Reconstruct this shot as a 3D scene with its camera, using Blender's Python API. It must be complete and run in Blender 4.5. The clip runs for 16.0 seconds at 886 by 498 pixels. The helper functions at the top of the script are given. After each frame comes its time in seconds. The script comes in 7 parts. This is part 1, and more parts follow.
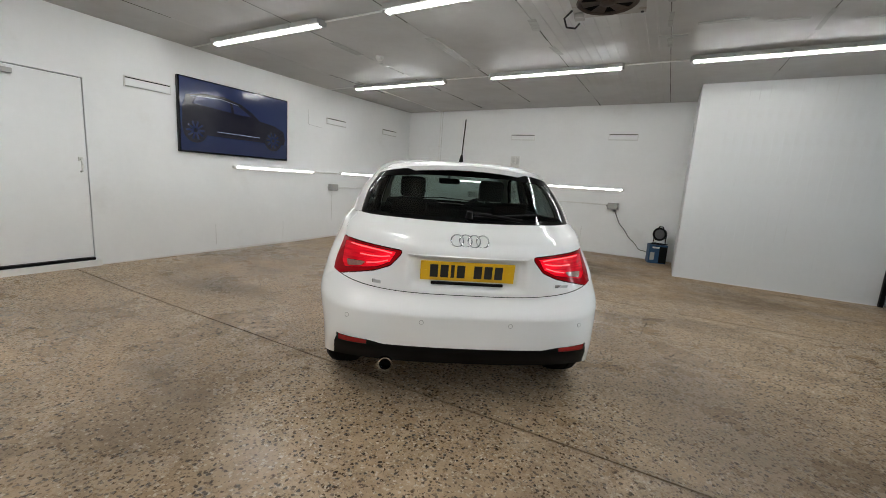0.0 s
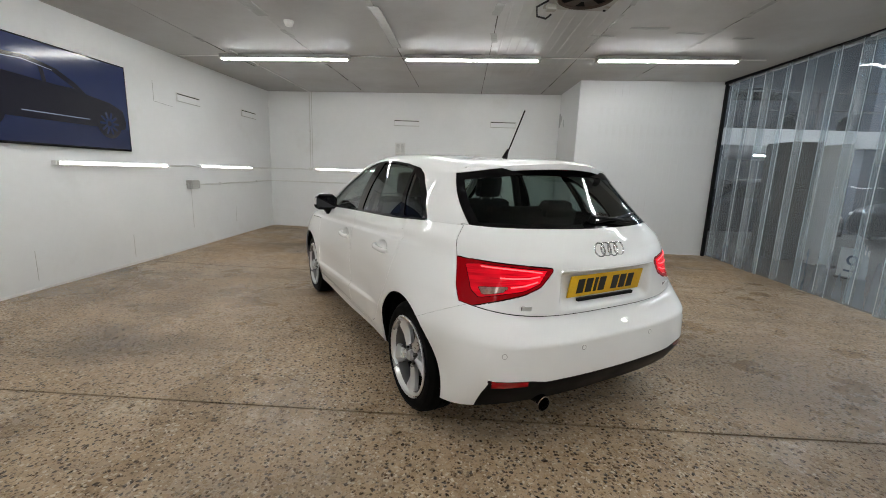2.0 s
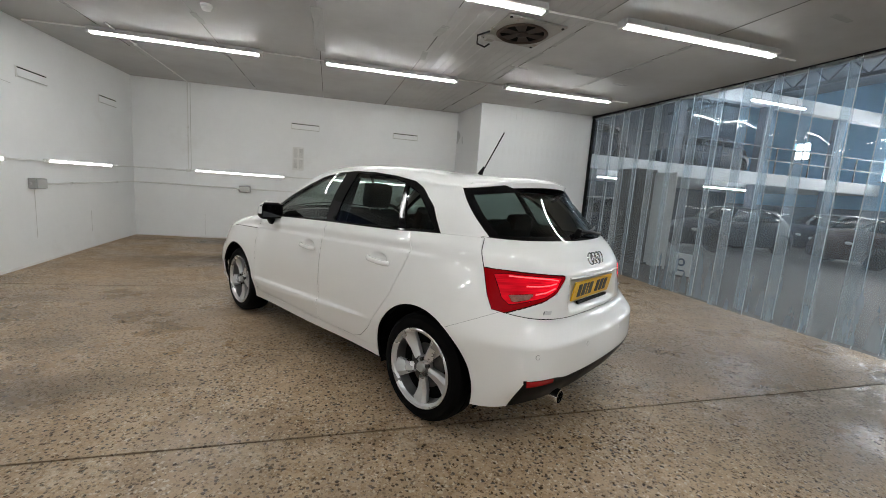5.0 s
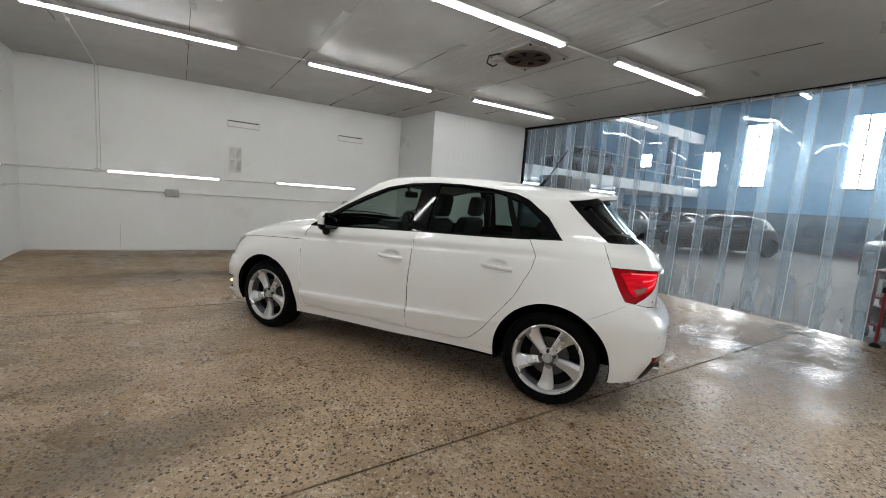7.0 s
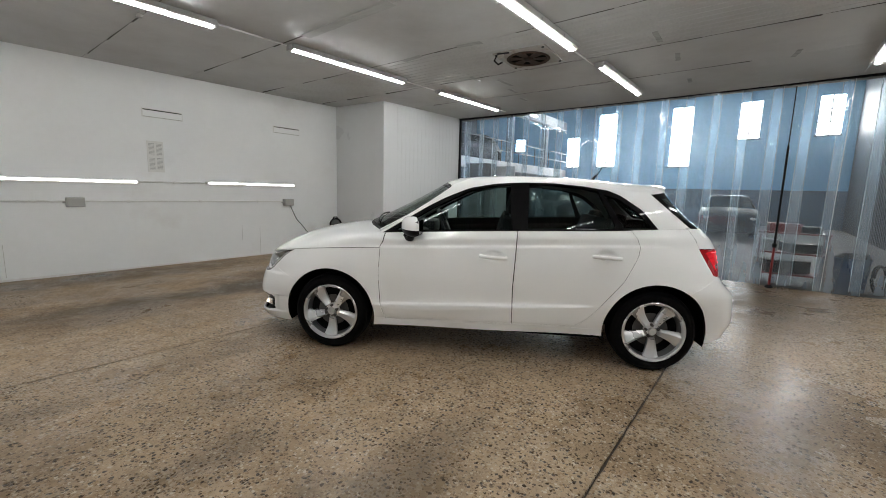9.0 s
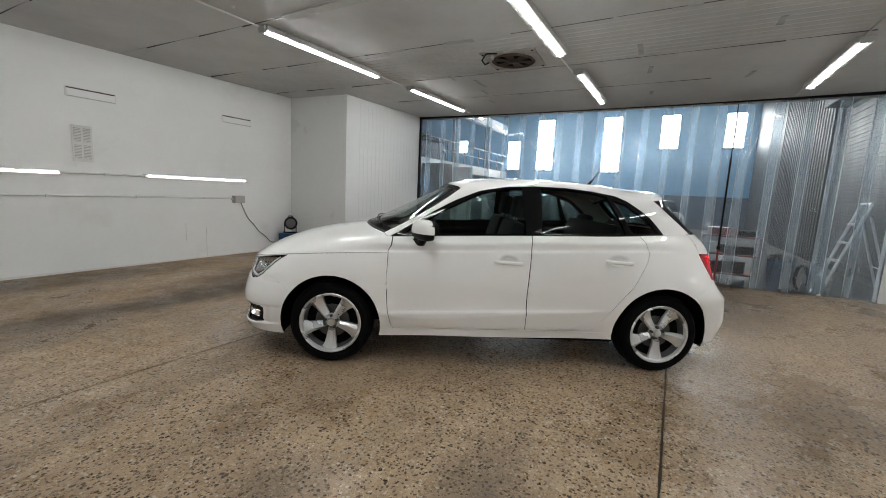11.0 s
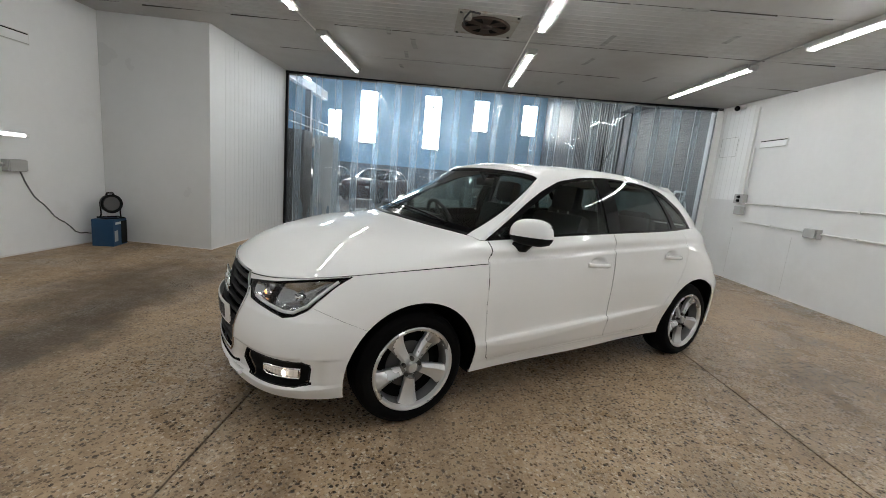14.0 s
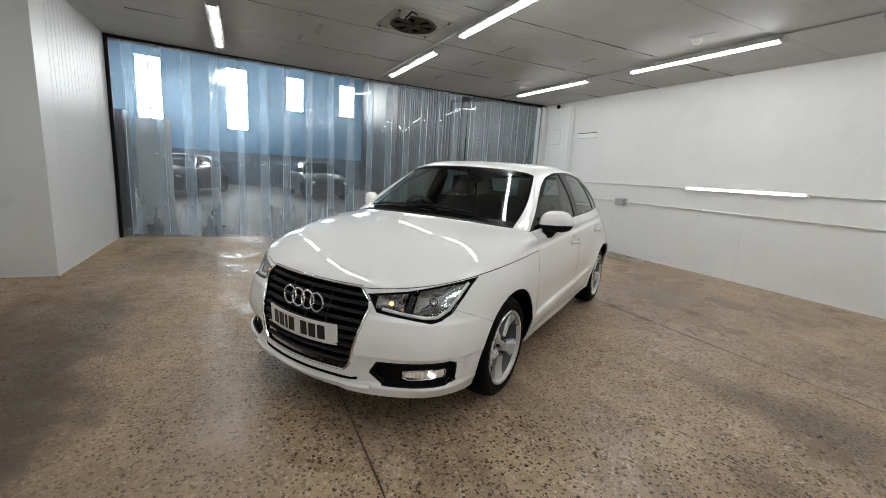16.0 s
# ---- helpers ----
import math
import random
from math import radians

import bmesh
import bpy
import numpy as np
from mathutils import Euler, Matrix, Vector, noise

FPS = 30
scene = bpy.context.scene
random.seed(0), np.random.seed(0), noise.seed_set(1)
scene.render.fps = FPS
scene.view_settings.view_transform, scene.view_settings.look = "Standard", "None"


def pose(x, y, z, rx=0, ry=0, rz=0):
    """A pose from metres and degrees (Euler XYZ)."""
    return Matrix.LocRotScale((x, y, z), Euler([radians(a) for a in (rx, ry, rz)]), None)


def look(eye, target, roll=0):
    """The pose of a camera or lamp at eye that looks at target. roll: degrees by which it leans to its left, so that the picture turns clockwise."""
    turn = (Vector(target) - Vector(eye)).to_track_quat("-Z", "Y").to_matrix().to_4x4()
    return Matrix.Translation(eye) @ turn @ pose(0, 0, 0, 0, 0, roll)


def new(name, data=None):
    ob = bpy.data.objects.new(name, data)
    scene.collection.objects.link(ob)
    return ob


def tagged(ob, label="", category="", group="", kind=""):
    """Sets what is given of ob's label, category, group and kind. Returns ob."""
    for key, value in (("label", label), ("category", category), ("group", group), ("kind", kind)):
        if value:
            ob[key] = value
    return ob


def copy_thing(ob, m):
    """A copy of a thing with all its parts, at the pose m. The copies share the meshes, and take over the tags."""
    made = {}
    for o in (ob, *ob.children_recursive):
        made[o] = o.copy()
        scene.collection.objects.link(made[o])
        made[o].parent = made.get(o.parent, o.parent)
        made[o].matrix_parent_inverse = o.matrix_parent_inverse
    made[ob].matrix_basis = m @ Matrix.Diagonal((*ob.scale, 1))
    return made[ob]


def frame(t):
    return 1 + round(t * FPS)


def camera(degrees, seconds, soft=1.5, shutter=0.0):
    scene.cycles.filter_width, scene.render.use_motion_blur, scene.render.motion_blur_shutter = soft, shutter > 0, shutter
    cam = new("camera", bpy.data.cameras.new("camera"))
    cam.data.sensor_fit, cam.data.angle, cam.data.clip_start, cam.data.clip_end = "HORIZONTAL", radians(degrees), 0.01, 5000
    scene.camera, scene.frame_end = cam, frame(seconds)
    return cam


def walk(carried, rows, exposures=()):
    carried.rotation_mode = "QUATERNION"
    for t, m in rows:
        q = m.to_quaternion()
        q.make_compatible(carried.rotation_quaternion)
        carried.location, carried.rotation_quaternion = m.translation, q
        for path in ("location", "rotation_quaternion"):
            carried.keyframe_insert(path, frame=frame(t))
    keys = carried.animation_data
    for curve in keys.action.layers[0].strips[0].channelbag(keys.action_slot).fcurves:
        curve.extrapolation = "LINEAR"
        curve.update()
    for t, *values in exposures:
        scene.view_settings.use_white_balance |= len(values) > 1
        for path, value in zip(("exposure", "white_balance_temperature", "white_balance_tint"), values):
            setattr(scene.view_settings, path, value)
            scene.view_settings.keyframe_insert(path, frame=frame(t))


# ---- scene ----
cam = camera(95.0, 16.0, soft=0.9)
PATH = [
    (0, (0.176, 0.067, 1.271), (-0.758, 1.804, 0.942), 3.8),
    (0.5, (-0.165, 0.049, 1.274), (-0.928, 1.864, 0.926), 3.5),
    (1, (-0.61, 0.004, 1.285), (-1.161, 1.893, 0.926), 2.9),
    (1.5, (-1.087, 0.007, 1.284), (-1.404, 1.948, 0.922), 2.4),
    (2, (-1.47, 0.03, 1.296), (-1.561, 1.995, 0.933), 2.0),
    (2.5, (-1.766, 0.019, 1.312), (-1.67, 1.986, 0.959), 2.0),
    (3, (-1.93, 0.053, 1.306), (-1.688, 2.009, 0.97), 2.2),
    (3.5, (-2.014, 0.047, 1.31), (-1.67, 1.989, 0.981), 2.6),
    (4, (-2.068, 0.026, 1.318), (-1.658, 1.958, 0.999), 3.1),
    (4.2, (-2.088, 0.012, 1.311), (-1.652, 1.94, 1.006), 3.4),
    (6.3, (-3.061, 0.217, 1.274), (-2.209, 2.007, 1.008), 4.5),
    (6.5, (-3.261, 0.257, 1.271), (-2.343, 2.015, 1.014), 4.5),
    (7, (-3.675, 0.437, 1.258), (-2.591, 2.1, 1.013), 4.2),
    (7.5, (-4.069, 0.644, 1.261), (-2.84, 2.204, 1.024), 3.8),
    (8, (-4.452, 0.929, 1.261), (-3.077, 2.363, 1.034), 3.2),
    (8.5, (-4.747, 1.242, 1.263), (-3.257, 2.556, 1.029), 2.5),
    (8.7, (-4.849, 1.365, 1.287), (-3.335, 2.647, 1.031), 2.0),
    (10.8, (-5.153, 2.11, 1.294), (-3.436, 3.097, 1.022), 2.7),
    (11, (-5.157, 2.109, 1.292), (-3.43, 3.08, 1.017), 2.8),
    (11.5, (-5.169, 2.131, 1.291), (-3.418, 3.051, 0.998), 3.2),
    (12, (-5.187, 2.27, 1.278), (-3.4, 3.109, 0.957), 3.5),
    (12.5, (-5.136, 2.606, 1.268), (-3.299, 3.318, 0.925), 4.0),
    (13, (-5.096, 3.055, 1.266), (-3.2, 3.583, 0.914), 4.5),
    (13.5, (-5.048, 3.571, 1.258), (-3.101, 3.867, 0.907), 4.9),
    (14, (-4.976, 4.105, 1.273), (-3.005, 4.125, 0.931), 5.2),
    (14.2, (-4.966, 4.316, 1.275), (-2.999, 4.225, 0.929), 5.3),
    (14.5, (-4.934, 4.62, 1.283), (-2.98, 4.363, 0.94), 5.0),
    (15, (-4.903, 5.039, 1.287), (-3.004, 4.518, 0.937), 4.7),
    (15.5, (-4.932, 5.371, 1.311), (-3.105, 4.642, 0.949), 4.2),
    (16, (-4.904, 5.61, 1.301), (-3.146, 4.729, 0.936), 3.6),
]
walk(cam, [(t, look(eye, target, roll)) for t, eye, target, roll in PATH], [(0, 0.54), (1, 0.57), (2.5, 0.56), (4.5, 0.5), (16, 0.5)])

# ---------- world and sun ----------
world = bpy.data.worlds.new("world")
scene.world = world
world.use_nodes = True
wt = world.node_tree
sky = wt.nodes.new("ShaderNodeTexSky")
sky.sky_type, sky.sun_disc = "NISHITA", False
sky.sun_elevation, sky.sun_rotation = radians(38), radians(60)
wt.links.new(sky.outputs[0], wt.nodes["Background"].inputs[0])
wt.nodes["Background"].inputs[1].default_value = 0.15
sun = new("sun", bpy.data.lights.new("sun", "SUN"))
sun.data.energy, sun.data.angle, sun.data.color = 2.0, radians(4), (1.0, 0.96, 0.9)
sun.matrix_world = look((40, 10, 40), (0, 8, 0))
TUBE = 40.5
WALL_TUBE = 7.0

# ---------- materials ----------
def mat(name, base, rough=0.5, metal=0.0, var=0.08, scale=6.0, bump=0.0, grain=120.0, coat=0.0, stain=None, stain_scale=1.2, stain_at=(0.55, 0.75), ior=1.5, rough_var=0.08, spec=0.5):
    """A node material with variation at two scales, an optional stain colour, and fine relief."""
    m = bpy.data.materials.new(name)
    m.use_nodes = True
    t = m.node_tree
    n, l = t.nodes, t.links
    b = n["Principled BSDF"]
    b.inputs["Metallic"].default_value = metal
    b.inputs["IOR"].default_value = ior
    b.inputs["Specular IOR Level"].default_value = spec
    b.inputs["Coat Weight"].default_value = coat
    b.inputs["Coat Roughness"].default_value = 0.03
    co = n.new("ShaderNodeTexCoord")
    big = n.new("ShaderNodeTexNoise")
    big.inputs["Scale"].default_value, big.inputs["Detail"].default_value = scale, 6
    l.new(co.outputs["Object"], big.inputs["Vector"])
    fine = n.new("ShaderNodeTexNoise")
    fine.inputs["Scale"].default_value, fine.inputs["Detail"].default_value = grain, 3
    l.new(co.outputs["Object"], fine.inputs["Vector"])
    add = n.new("ShaderNodeMath")
    add.operation = "MULTIPLY_ADD"
    add.inputs[1].default_value = 0.35
    l.new(fine.outputs[0], add.inputs[0])
    l.new(big.outputs[0], add.inputs[2])
    ramp = n.new("ShaderNodeMapRange")
    ramp.inputs["From Min"].default_value, ramp.inputs["From Max"].default_value = 0.4, 0.95
    ramp.inputs["To Min"].default_value, ramp.inputs["To Max"].default_value = 1 - var, 1 + var
    l.new(add.outputs[0], ramp.inputs[0])
    mul = n.new("ShaderNodeVectorMath")
    mul.operation = "SCALE"
    mul.inputs[0].default_value = base[:3]
    l.new(ramp.outputs[0], mul.inputs["Scale"])
    colour = mul.outputs[0]
    if stain:
        sn = n.new("ShaderNodeTexNoise")
        sn.inputs["Scale"].default_value, sn.inputs["Detail"].default_value = stain_scale, 8
        sn.inputs["Roughness"].default_value = 0.65
        l.new(co.outputs["Object"], sn.inputs["Vector"])
        sr = n.new("ShaderNodeMapRange")
        sr.inputs["From Min"].default_value, sr.inputs["From Max"].default_value = stain_at
        l.new(sn.outputs[0], sr.inputs[0])
        mx = n.new("ShaderNodeMix")
        mx.data_type = "RGBA"
        l.new(sr.outputs[0], mx.inputs["Factor"])
        l.new(colour, mx.inputs["A"])
        mx.inputs["B"].default_value = (*stain, 1)
        colour = mx.outputs["Result"]
    l.new(colour, b.inputs["Base Color"])
    rr = n.new("ShaderNodeMapRange")
    rr.inputs["From Min"].default_value, rr.inputs["From Max"].default_value = 0.3, 0.7
    rr.inputs["To Min"].default_value, rr.inputs["To Max"].default_value = max(0.02, rough - rough_var), min(1, rough + rough_var)
    l.new(big.outputs[0], rr.inputs[0])
    l.new(rr.outputs[0], b.inputs["Roughness"])
    if bump:
        bp = n.new("ShaderNodeBump")
        bp.inputs["Strength"].default_value, bp.inputs["Distance"].default_value = 1.0, bump
        l.new(add.outputs[0], bp.inputs["Height"])
        l.new(bp.outputs[0], b.inputs["Normal"])
    return m


def glow(name, colour, strength):
    m = bpy.data.materials.new(name)
    m.use_nodes = True
    b = m.node_tree.nodes["Principled BSDF"]
    b.inputs["Base Color"].default_value = (*colour, 1)
    b.inputs["Emission Color"].default_value = (*colour, 1)
    b.inputs["Emission Strength"].default_value = strength
    return m


def sheet(name, tint, milk=0.0, gloss=0.05, rough=0.03, milk_colour=(0.75, 0.8, 0.85), smear=0.0, haze=0.0):
    """A thin clear pane or film: lets light straight through, reflects a little, and may be milky."""
    m = bpy.data.materials.new(name)
    m.use_nodes = True
    t = m.node_tree
    n, l = t.nodes, t.links
    n.remove(n["Principled BSDF"])
    out = n["Material Output"]
    clear = n.new("ShaderNodeBsdfTransparent")
    clear.inputs[0].default_value = (*tint, 1)
    last = clear.outputs[0]
    if milk:
        d = n.new("ShaderNodeBsdfDiffuse")
        d.inputs[0].default_value = (*milk_colour, 1)
        tr = n.new("ShaderNodeBsdfTranslucent")
        tr.inputs[0].default_value = (*milk_colour, 1)
        both = n.new("ShaderNodeMixShader")
        both.inputs[0].default_value = 0.5
        l.new(d.outputs[0], both.inputs[1])
        l.new(tr.outputs[0], both.inputs[2])
        if haze:
            rf = n.new("ShaderNodeBsdfRefraction")
            rf.inputs["Color"].default_value = (0.55, 0.78, 1.0, 1)
            rf.inputs["Roughness"].default_value, rf.inputs["IOR"].default_value = 0.62, 1.3
            soft = n.new("ShaderNodeMixShader")
            soft.inputs[0].default_value = haze
            l.new(both.outputs[0], soft.inputs[1])
            l.new(rf.outputs[0], soft.inputs[2])
            both = soft
        mk = n.new("ShaderNodeMixShader")
        mk.inputs[0].default_value = milk
        if smear:
            co = n.new("ShaderNodeTexCoord")
            mp = n.new("ShaderNodeMapping")
            mp.inputs["Scale"].default_value = (6, 6, 0.5)
            l.new(co.outputs["Object"], mp.inputs[0])
            ns = n.new("ShaderNodeTexNoise")
            ns.inputs["Scale"].default_value, ns.inputs["Detail"].default_value = 1.5, 5
            l.new(mp.outputs[0], ns.inputs["Vector"])
            mr = n.new("ShaderNodeMapRange")
            mr.inputs["From Min"].default_value, mr.inputs["From Max"].default_value = 0.3, 0.75
            mr.inputs["To Min"].default_value, mr.inputs["To Max"].default_value = milk - smear, milk + smear
            l.new(ns.outputs[0], mr.inputs[0])
            oi = n.new("ShaderNodeObjectInfo")
            ad = n.new("ShaderNodeMath")
            ad.operation, ad.inputs[1].default_value = "MULTIPLY_ADD", smear
            l.new(oi.outputs["Random"], ad.inputs[0])
            l.new(mr.outputs[0], ad.inputs[2])
            # milkier from the floor up to knee height, broken up by noise
            ax = n.new("ShaderNodeSeparateXYZ")
            l.new(co.outputs["Object"], ax.inputs[0])
            rub = n.new("ShaderNodeTexNoise")
            rub.inputs["Scale"].default_value, rub.inputs["Detail"].default_value = 7, 6
            l.new(co.outputs["Object"], rub.inputs["Vector"])
            up = n.new("ShaderNodeMath")
            up.operation, up.inputs[1].default_value = "MULTIPLY_ADD", -0.7
            l.new(rub.outputs[0], up.inputs[0])
            l.new(ax.outputs["Z"], up.inputs[2])
            sc = n.new("ShaderNodeMapRange")
            sc.interpolation_type = "SMOOTHSTEP"
            sc.inputs["From Min"].default_value, sc.inputs["From Max"].default_value = 1.1, -0.4
            sc.inputs["To Min"].default_value, sc.inputs["To Max"].default_value = 0.0, 0.10
            l.new(up.outputs[0], sc.inputs[0])
            tot = n.new("ShaderNodeMath")
            l.new(ad.outputs[0], tot.inputs[0])
            l.new(sc.outputs[0], tot.inputs[1])
            l.new(tot.outputs[0], mk.inputs[0])
        l.new(last, mk.inputs[1])
        l.new(both.outputs[0], mk.inputs[2])
        last = mk.outputs[0]
    g = n.new("ShaderNodeBsdfGlossy")
    g.inputs["Roughness"].default_value = rough
    mix = n.new("ShaderNodeMixShader")
    lw = n.new("ShaderNodeLayerWeight")
    pw = n.new("ShaderNodeMath")
    pw.operation, pw.inputs[1].default_value = "POWER", 3.4
    l.new(lw.outputs["Facing"], pw.inputs[0])
    fr = n.new("ShaderNodeMath")
    fr.operation, fr.inputs[1].default_value, fr.inputs[2].default_value = "MULTIPLY_ADD", 0.85, gloss
    l.new(pw.outputs[0], fr.inputs[0])
    l.new(fr.outputs[0], mix.inputs[0])
    l.new(last, mix.inputs[1])
    l.new(g.outputs[0], mix.inputs[2])
    l.new(mix.outputs[0], out.inputs[0])
    return m


def concrete():
    """Ground exposed-aggregate concrete: tan paste, brown, dark and pale stones, worn sheen, damp dark patches."""
    m = bpy.data.materials.new("ground_concrete")
    m.use_nodes = True
    t = m.node_tree
    n, l = t.nodes, t.links
    b = n["Principled BSDF"]
    co = n.new("ShaderNodeTexCoord")

    def tex(kind, scale, detail=4, rough=0.55):
        x = n.new(kind)
        x.inputs["Scale"].default_value = scale
        if kind.endswith("Noise"):
            x.inputs["Detail"].default_value, x.inputs["Roughness"].default_value = detail, rough
        l.new(co.outputs["Object"], x.inputs["Vector"])
        return x

    # stones with ragged, uneven outlines
    rag = n.new("ShaderNodeTexNoise")
    rag.inputs["Scale"].default_value, rag.inputs["Detail"].default_value = 60, 3
    l.new(co.outputs["Object"], rag.inputs["Vector"])
    ragged = n.new("ShaderNodeVectorMath")
    ragged.operation, ragged.inputs[1].default_value = "MULTIPLY_ADD", (0.022, 0.022, 0)
    l.new(rag.outputs["Color"], ragged.inputs[0])
    l.new(co.outputs["Object"], ragged.inputs[2])

    def span(src, a, c, lo=0.0, hi=1.0):
        x = n.new("ShaderNodeMapRange")
        for k, v in (("From Min", a), ("From Max", c), ("To Min", lo), ("To Max", hi)):
            x.inputs[k].default_value = v
        l.new(src, x.inputs[0])
        return x.outputs[0]

    def mixc(f, a, c):
        x = n.new("ShaderNodeMix")
        x.data_type = "RGBA"
        for key, v in (("Factor", f), ("A", a), ("B", c)):
            if isinstance(v, tuple):
                x.inputs[key].default_value = (*v, 1)
            elif isinstance(v, float):
                x.inputs[key].default_value = v
            else:
                l.new(v, x.inputs[key])
        return x.outputs["Result"]

    def mulf(a, c):
        x = n.new("ShaderNodeMath")
        x.operation = "MULTIPLY"
        l.new(a, x.inputs[0])
        if isinstance(c, float):
            x.inputs[1].default_value = c
        else:
            l.new(c, x.inputs[1])
        return x.outputs[0]

    patch = tex("ShaderNodeTexNoise", 0.42, 7, 0.6)
    cloud = tex("ShaderNodeTexNoise", 2.6, 6)
    grit = tex("ShaderNodeTexNoise", 55, 4)
    stones = tex("ShaderNodeTexVoronoi", 70)
    small = tex("ShaderNodeTexVoronoi", 130)
    pits = tex("ShaderNodeTexVoronoi", 44)
    for x in (stones, small, pits):
        l.new(ragged.outputs[0], x.inputs["Vector"])
    sep = n.new("ShaderNodeSeparateColor")
    l.new(stones.outputs["Color"], sep.inputs[0])
    sep2 = n.new("ShaderNodeSeparateColor")
    l.new(small.outputs["Color"], sep2.inputs[0])
    sep3 = n.new("ShaderNodeSeparateColor")
    l.new(pits.outputs["Color"], sep3.inputs[0])
    base = mixc(span(cloud.outputs[0], 0.35, 0.68), CONC_A, CONC_B)
    base = mixc(span(grit.outputs[0], 0.42, 0.62), base, CONC_C)
    core = span(stones.outputs["Distance"], 0.62, 0.42)
    # worn zones show the stones, trowelled zones stay closed and smeared
    zone = tex("ShaderNodeTexNoise", 0.38, 5, 0.6)
    axes = n.new("ShaderNodeSeparateXYZ")
    l.new(co.outputs["Object"], axes.inputs[0])
    open_ = mulf(span(zone.outputs[0], 0.30, 0.44, 0.4, 1.0), span(axes.outputs["Y"], 6.4, 5.0, 0.6, 1.0))
    mott = tex("ShaderNodeTexNoise", 7.5, 9, 0.68)
    rub = span(axes.outputs["Y"], 6.6, 4.9, 0.8, 1.0)
    base = mixc(mulf(mulf(span(mott.outputs[0], 0.44, 0.74), 0.5), rub), base, CONC_A2)
    base = mixc(mulf(mulf(span(mott.outputs[0], 0.54, 0.28), 0.45), rub), base, CONC_B2)
    crumb = tex("ShaderNodeTexNoise", 26, 8, 0.75)
    base = mixc(mulf(mulf(span(crumb.outputs[0], 0.52, 0.66), 0.45), rub), base, CONC_A2)
    base = mixc(mulf(mulf(span(crumb.outputs[0], 0.48, 0.34), 0.45), rub), base, CONC_B2)
    brown = mulf(mulf(span(sep.outputs[0], 0.73, 0.76), core), open_)
    base = mixc(brown, base, mixc(span(sep2.outputs[2], 0.45, 0.95), CONC_BROWN, CONC_TAN))
    pale = mulf(mulf(span(sep.outputs[1], 0.855, 0.875), core), open_)
    base = mixc(pale, base, CONC_PALE)
    tiny = mulf(span(sep2.outputs[0], 0.80, 0.84), span(small.outputs["Distance"], 0.6, 0.4))
    base = mixc(mulf(mulf(tiny, open_), 0.6), base, CONC_BROWN)
    fleck = mulf(span(sep2.outputs[1], 0.90, 0.93), span(small.outputs["Distance"], 0.55, 0.35))
    base = mixc(mulf(fleck, 0.8), base, CONC_PALE)
    pit = mulf(mulf(span(sep3.outputs[1], 0.75, 0.78), span(pits.outputs["Distance"], 0.42, 0.30)), open_)
    base = mixc(mulf(pit, 0.9), base, CONC_DARK)
    damp = span(patch.outputs[0], 0.50, 0.63)
    smear = n.new("ShaderNodeMapping")
    smear.inputs["Rotation"].default_value, smear.inputs["Scale"].default_value = (0, 0, 0.5), (0.6, 2.2, 1)
    l.new(co.outputs["Object"], smear.inputs[0])
    swipe = n.new("ShaderNodeTexNoise")
    swipe.inputs["Scale"].default_value, swipe.inputs["Detail"].default_value, swipe.inputs["Roughness"].default_value = 0.9, 8, 0.66
    l.new(smear.outputs[0], swipe.inputs["Vector"])
    blot = span(swipe.outputs[0], 0.50, 0.72)
    base = mixc(mulf(damp, 0.36), base, CONC_DAMP)
    base = mixc(mulf(blot, 0.6), base, CONC_DAMP)
    # dark patches with ragged edges: floor stains, plus darkening painted against lamp glare
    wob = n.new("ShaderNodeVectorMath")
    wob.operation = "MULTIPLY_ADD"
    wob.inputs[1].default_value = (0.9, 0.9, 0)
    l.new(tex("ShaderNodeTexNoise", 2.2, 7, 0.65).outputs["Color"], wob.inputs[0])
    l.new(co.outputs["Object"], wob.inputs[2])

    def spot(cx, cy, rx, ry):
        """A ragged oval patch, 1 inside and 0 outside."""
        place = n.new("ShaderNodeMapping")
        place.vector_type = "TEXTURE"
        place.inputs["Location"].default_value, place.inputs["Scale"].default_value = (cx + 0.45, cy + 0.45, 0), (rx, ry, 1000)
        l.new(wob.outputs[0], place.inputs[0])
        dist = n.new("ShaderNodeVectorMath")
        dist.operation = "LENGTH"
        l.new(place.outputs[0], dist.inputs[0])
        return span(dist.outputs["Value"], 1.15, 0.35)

    for cx, cy, rx, ry, amount in DARK_PATCHES:
        base = mixc(mulf(spot(cx, cy, rx, ry), amount), base, CONC_DEEP)
    # dirt worked into the joints' edges, pale scraped paste beside them
    for jy in (2.032, 5.1225):
        off = n.new("ShaderNodeMath")
        off.operation, off.inputs[1].default_value = "SUBTRACT", jy
        l.new(axes.outputs["Y"], off.inputs[0])
        near = n.new("ShaderNodeMath")
        near.operation = "ABSOLUTE"
        l.new(off.outputs[0], near.inputs[0])
        rough_edge = n.new("ShaderNodeMath")
        rough_edge.operation, rough_edge.inputs[1].default_value = "MULTIPLY_ADD", 0.05
        l.new(mott.outputs[0], rough_edge.inputs[0])
        l.new(near.outputs[0], rough_edge.inputs[2])
        chalk = n.new("ShaderNodeMath")
        chalk.operation, chalk.inputs[1].default_value = "ADD", 0.11
        l.new(off.outputs[0], chalk.inputs[0])
        chalk_abs = n.new("ShaderNodeMath")
        chalk_abs.operation = "ABSOLUTE"
        l.new(chalk.outputs[0], chalk_abs.inputs[0])
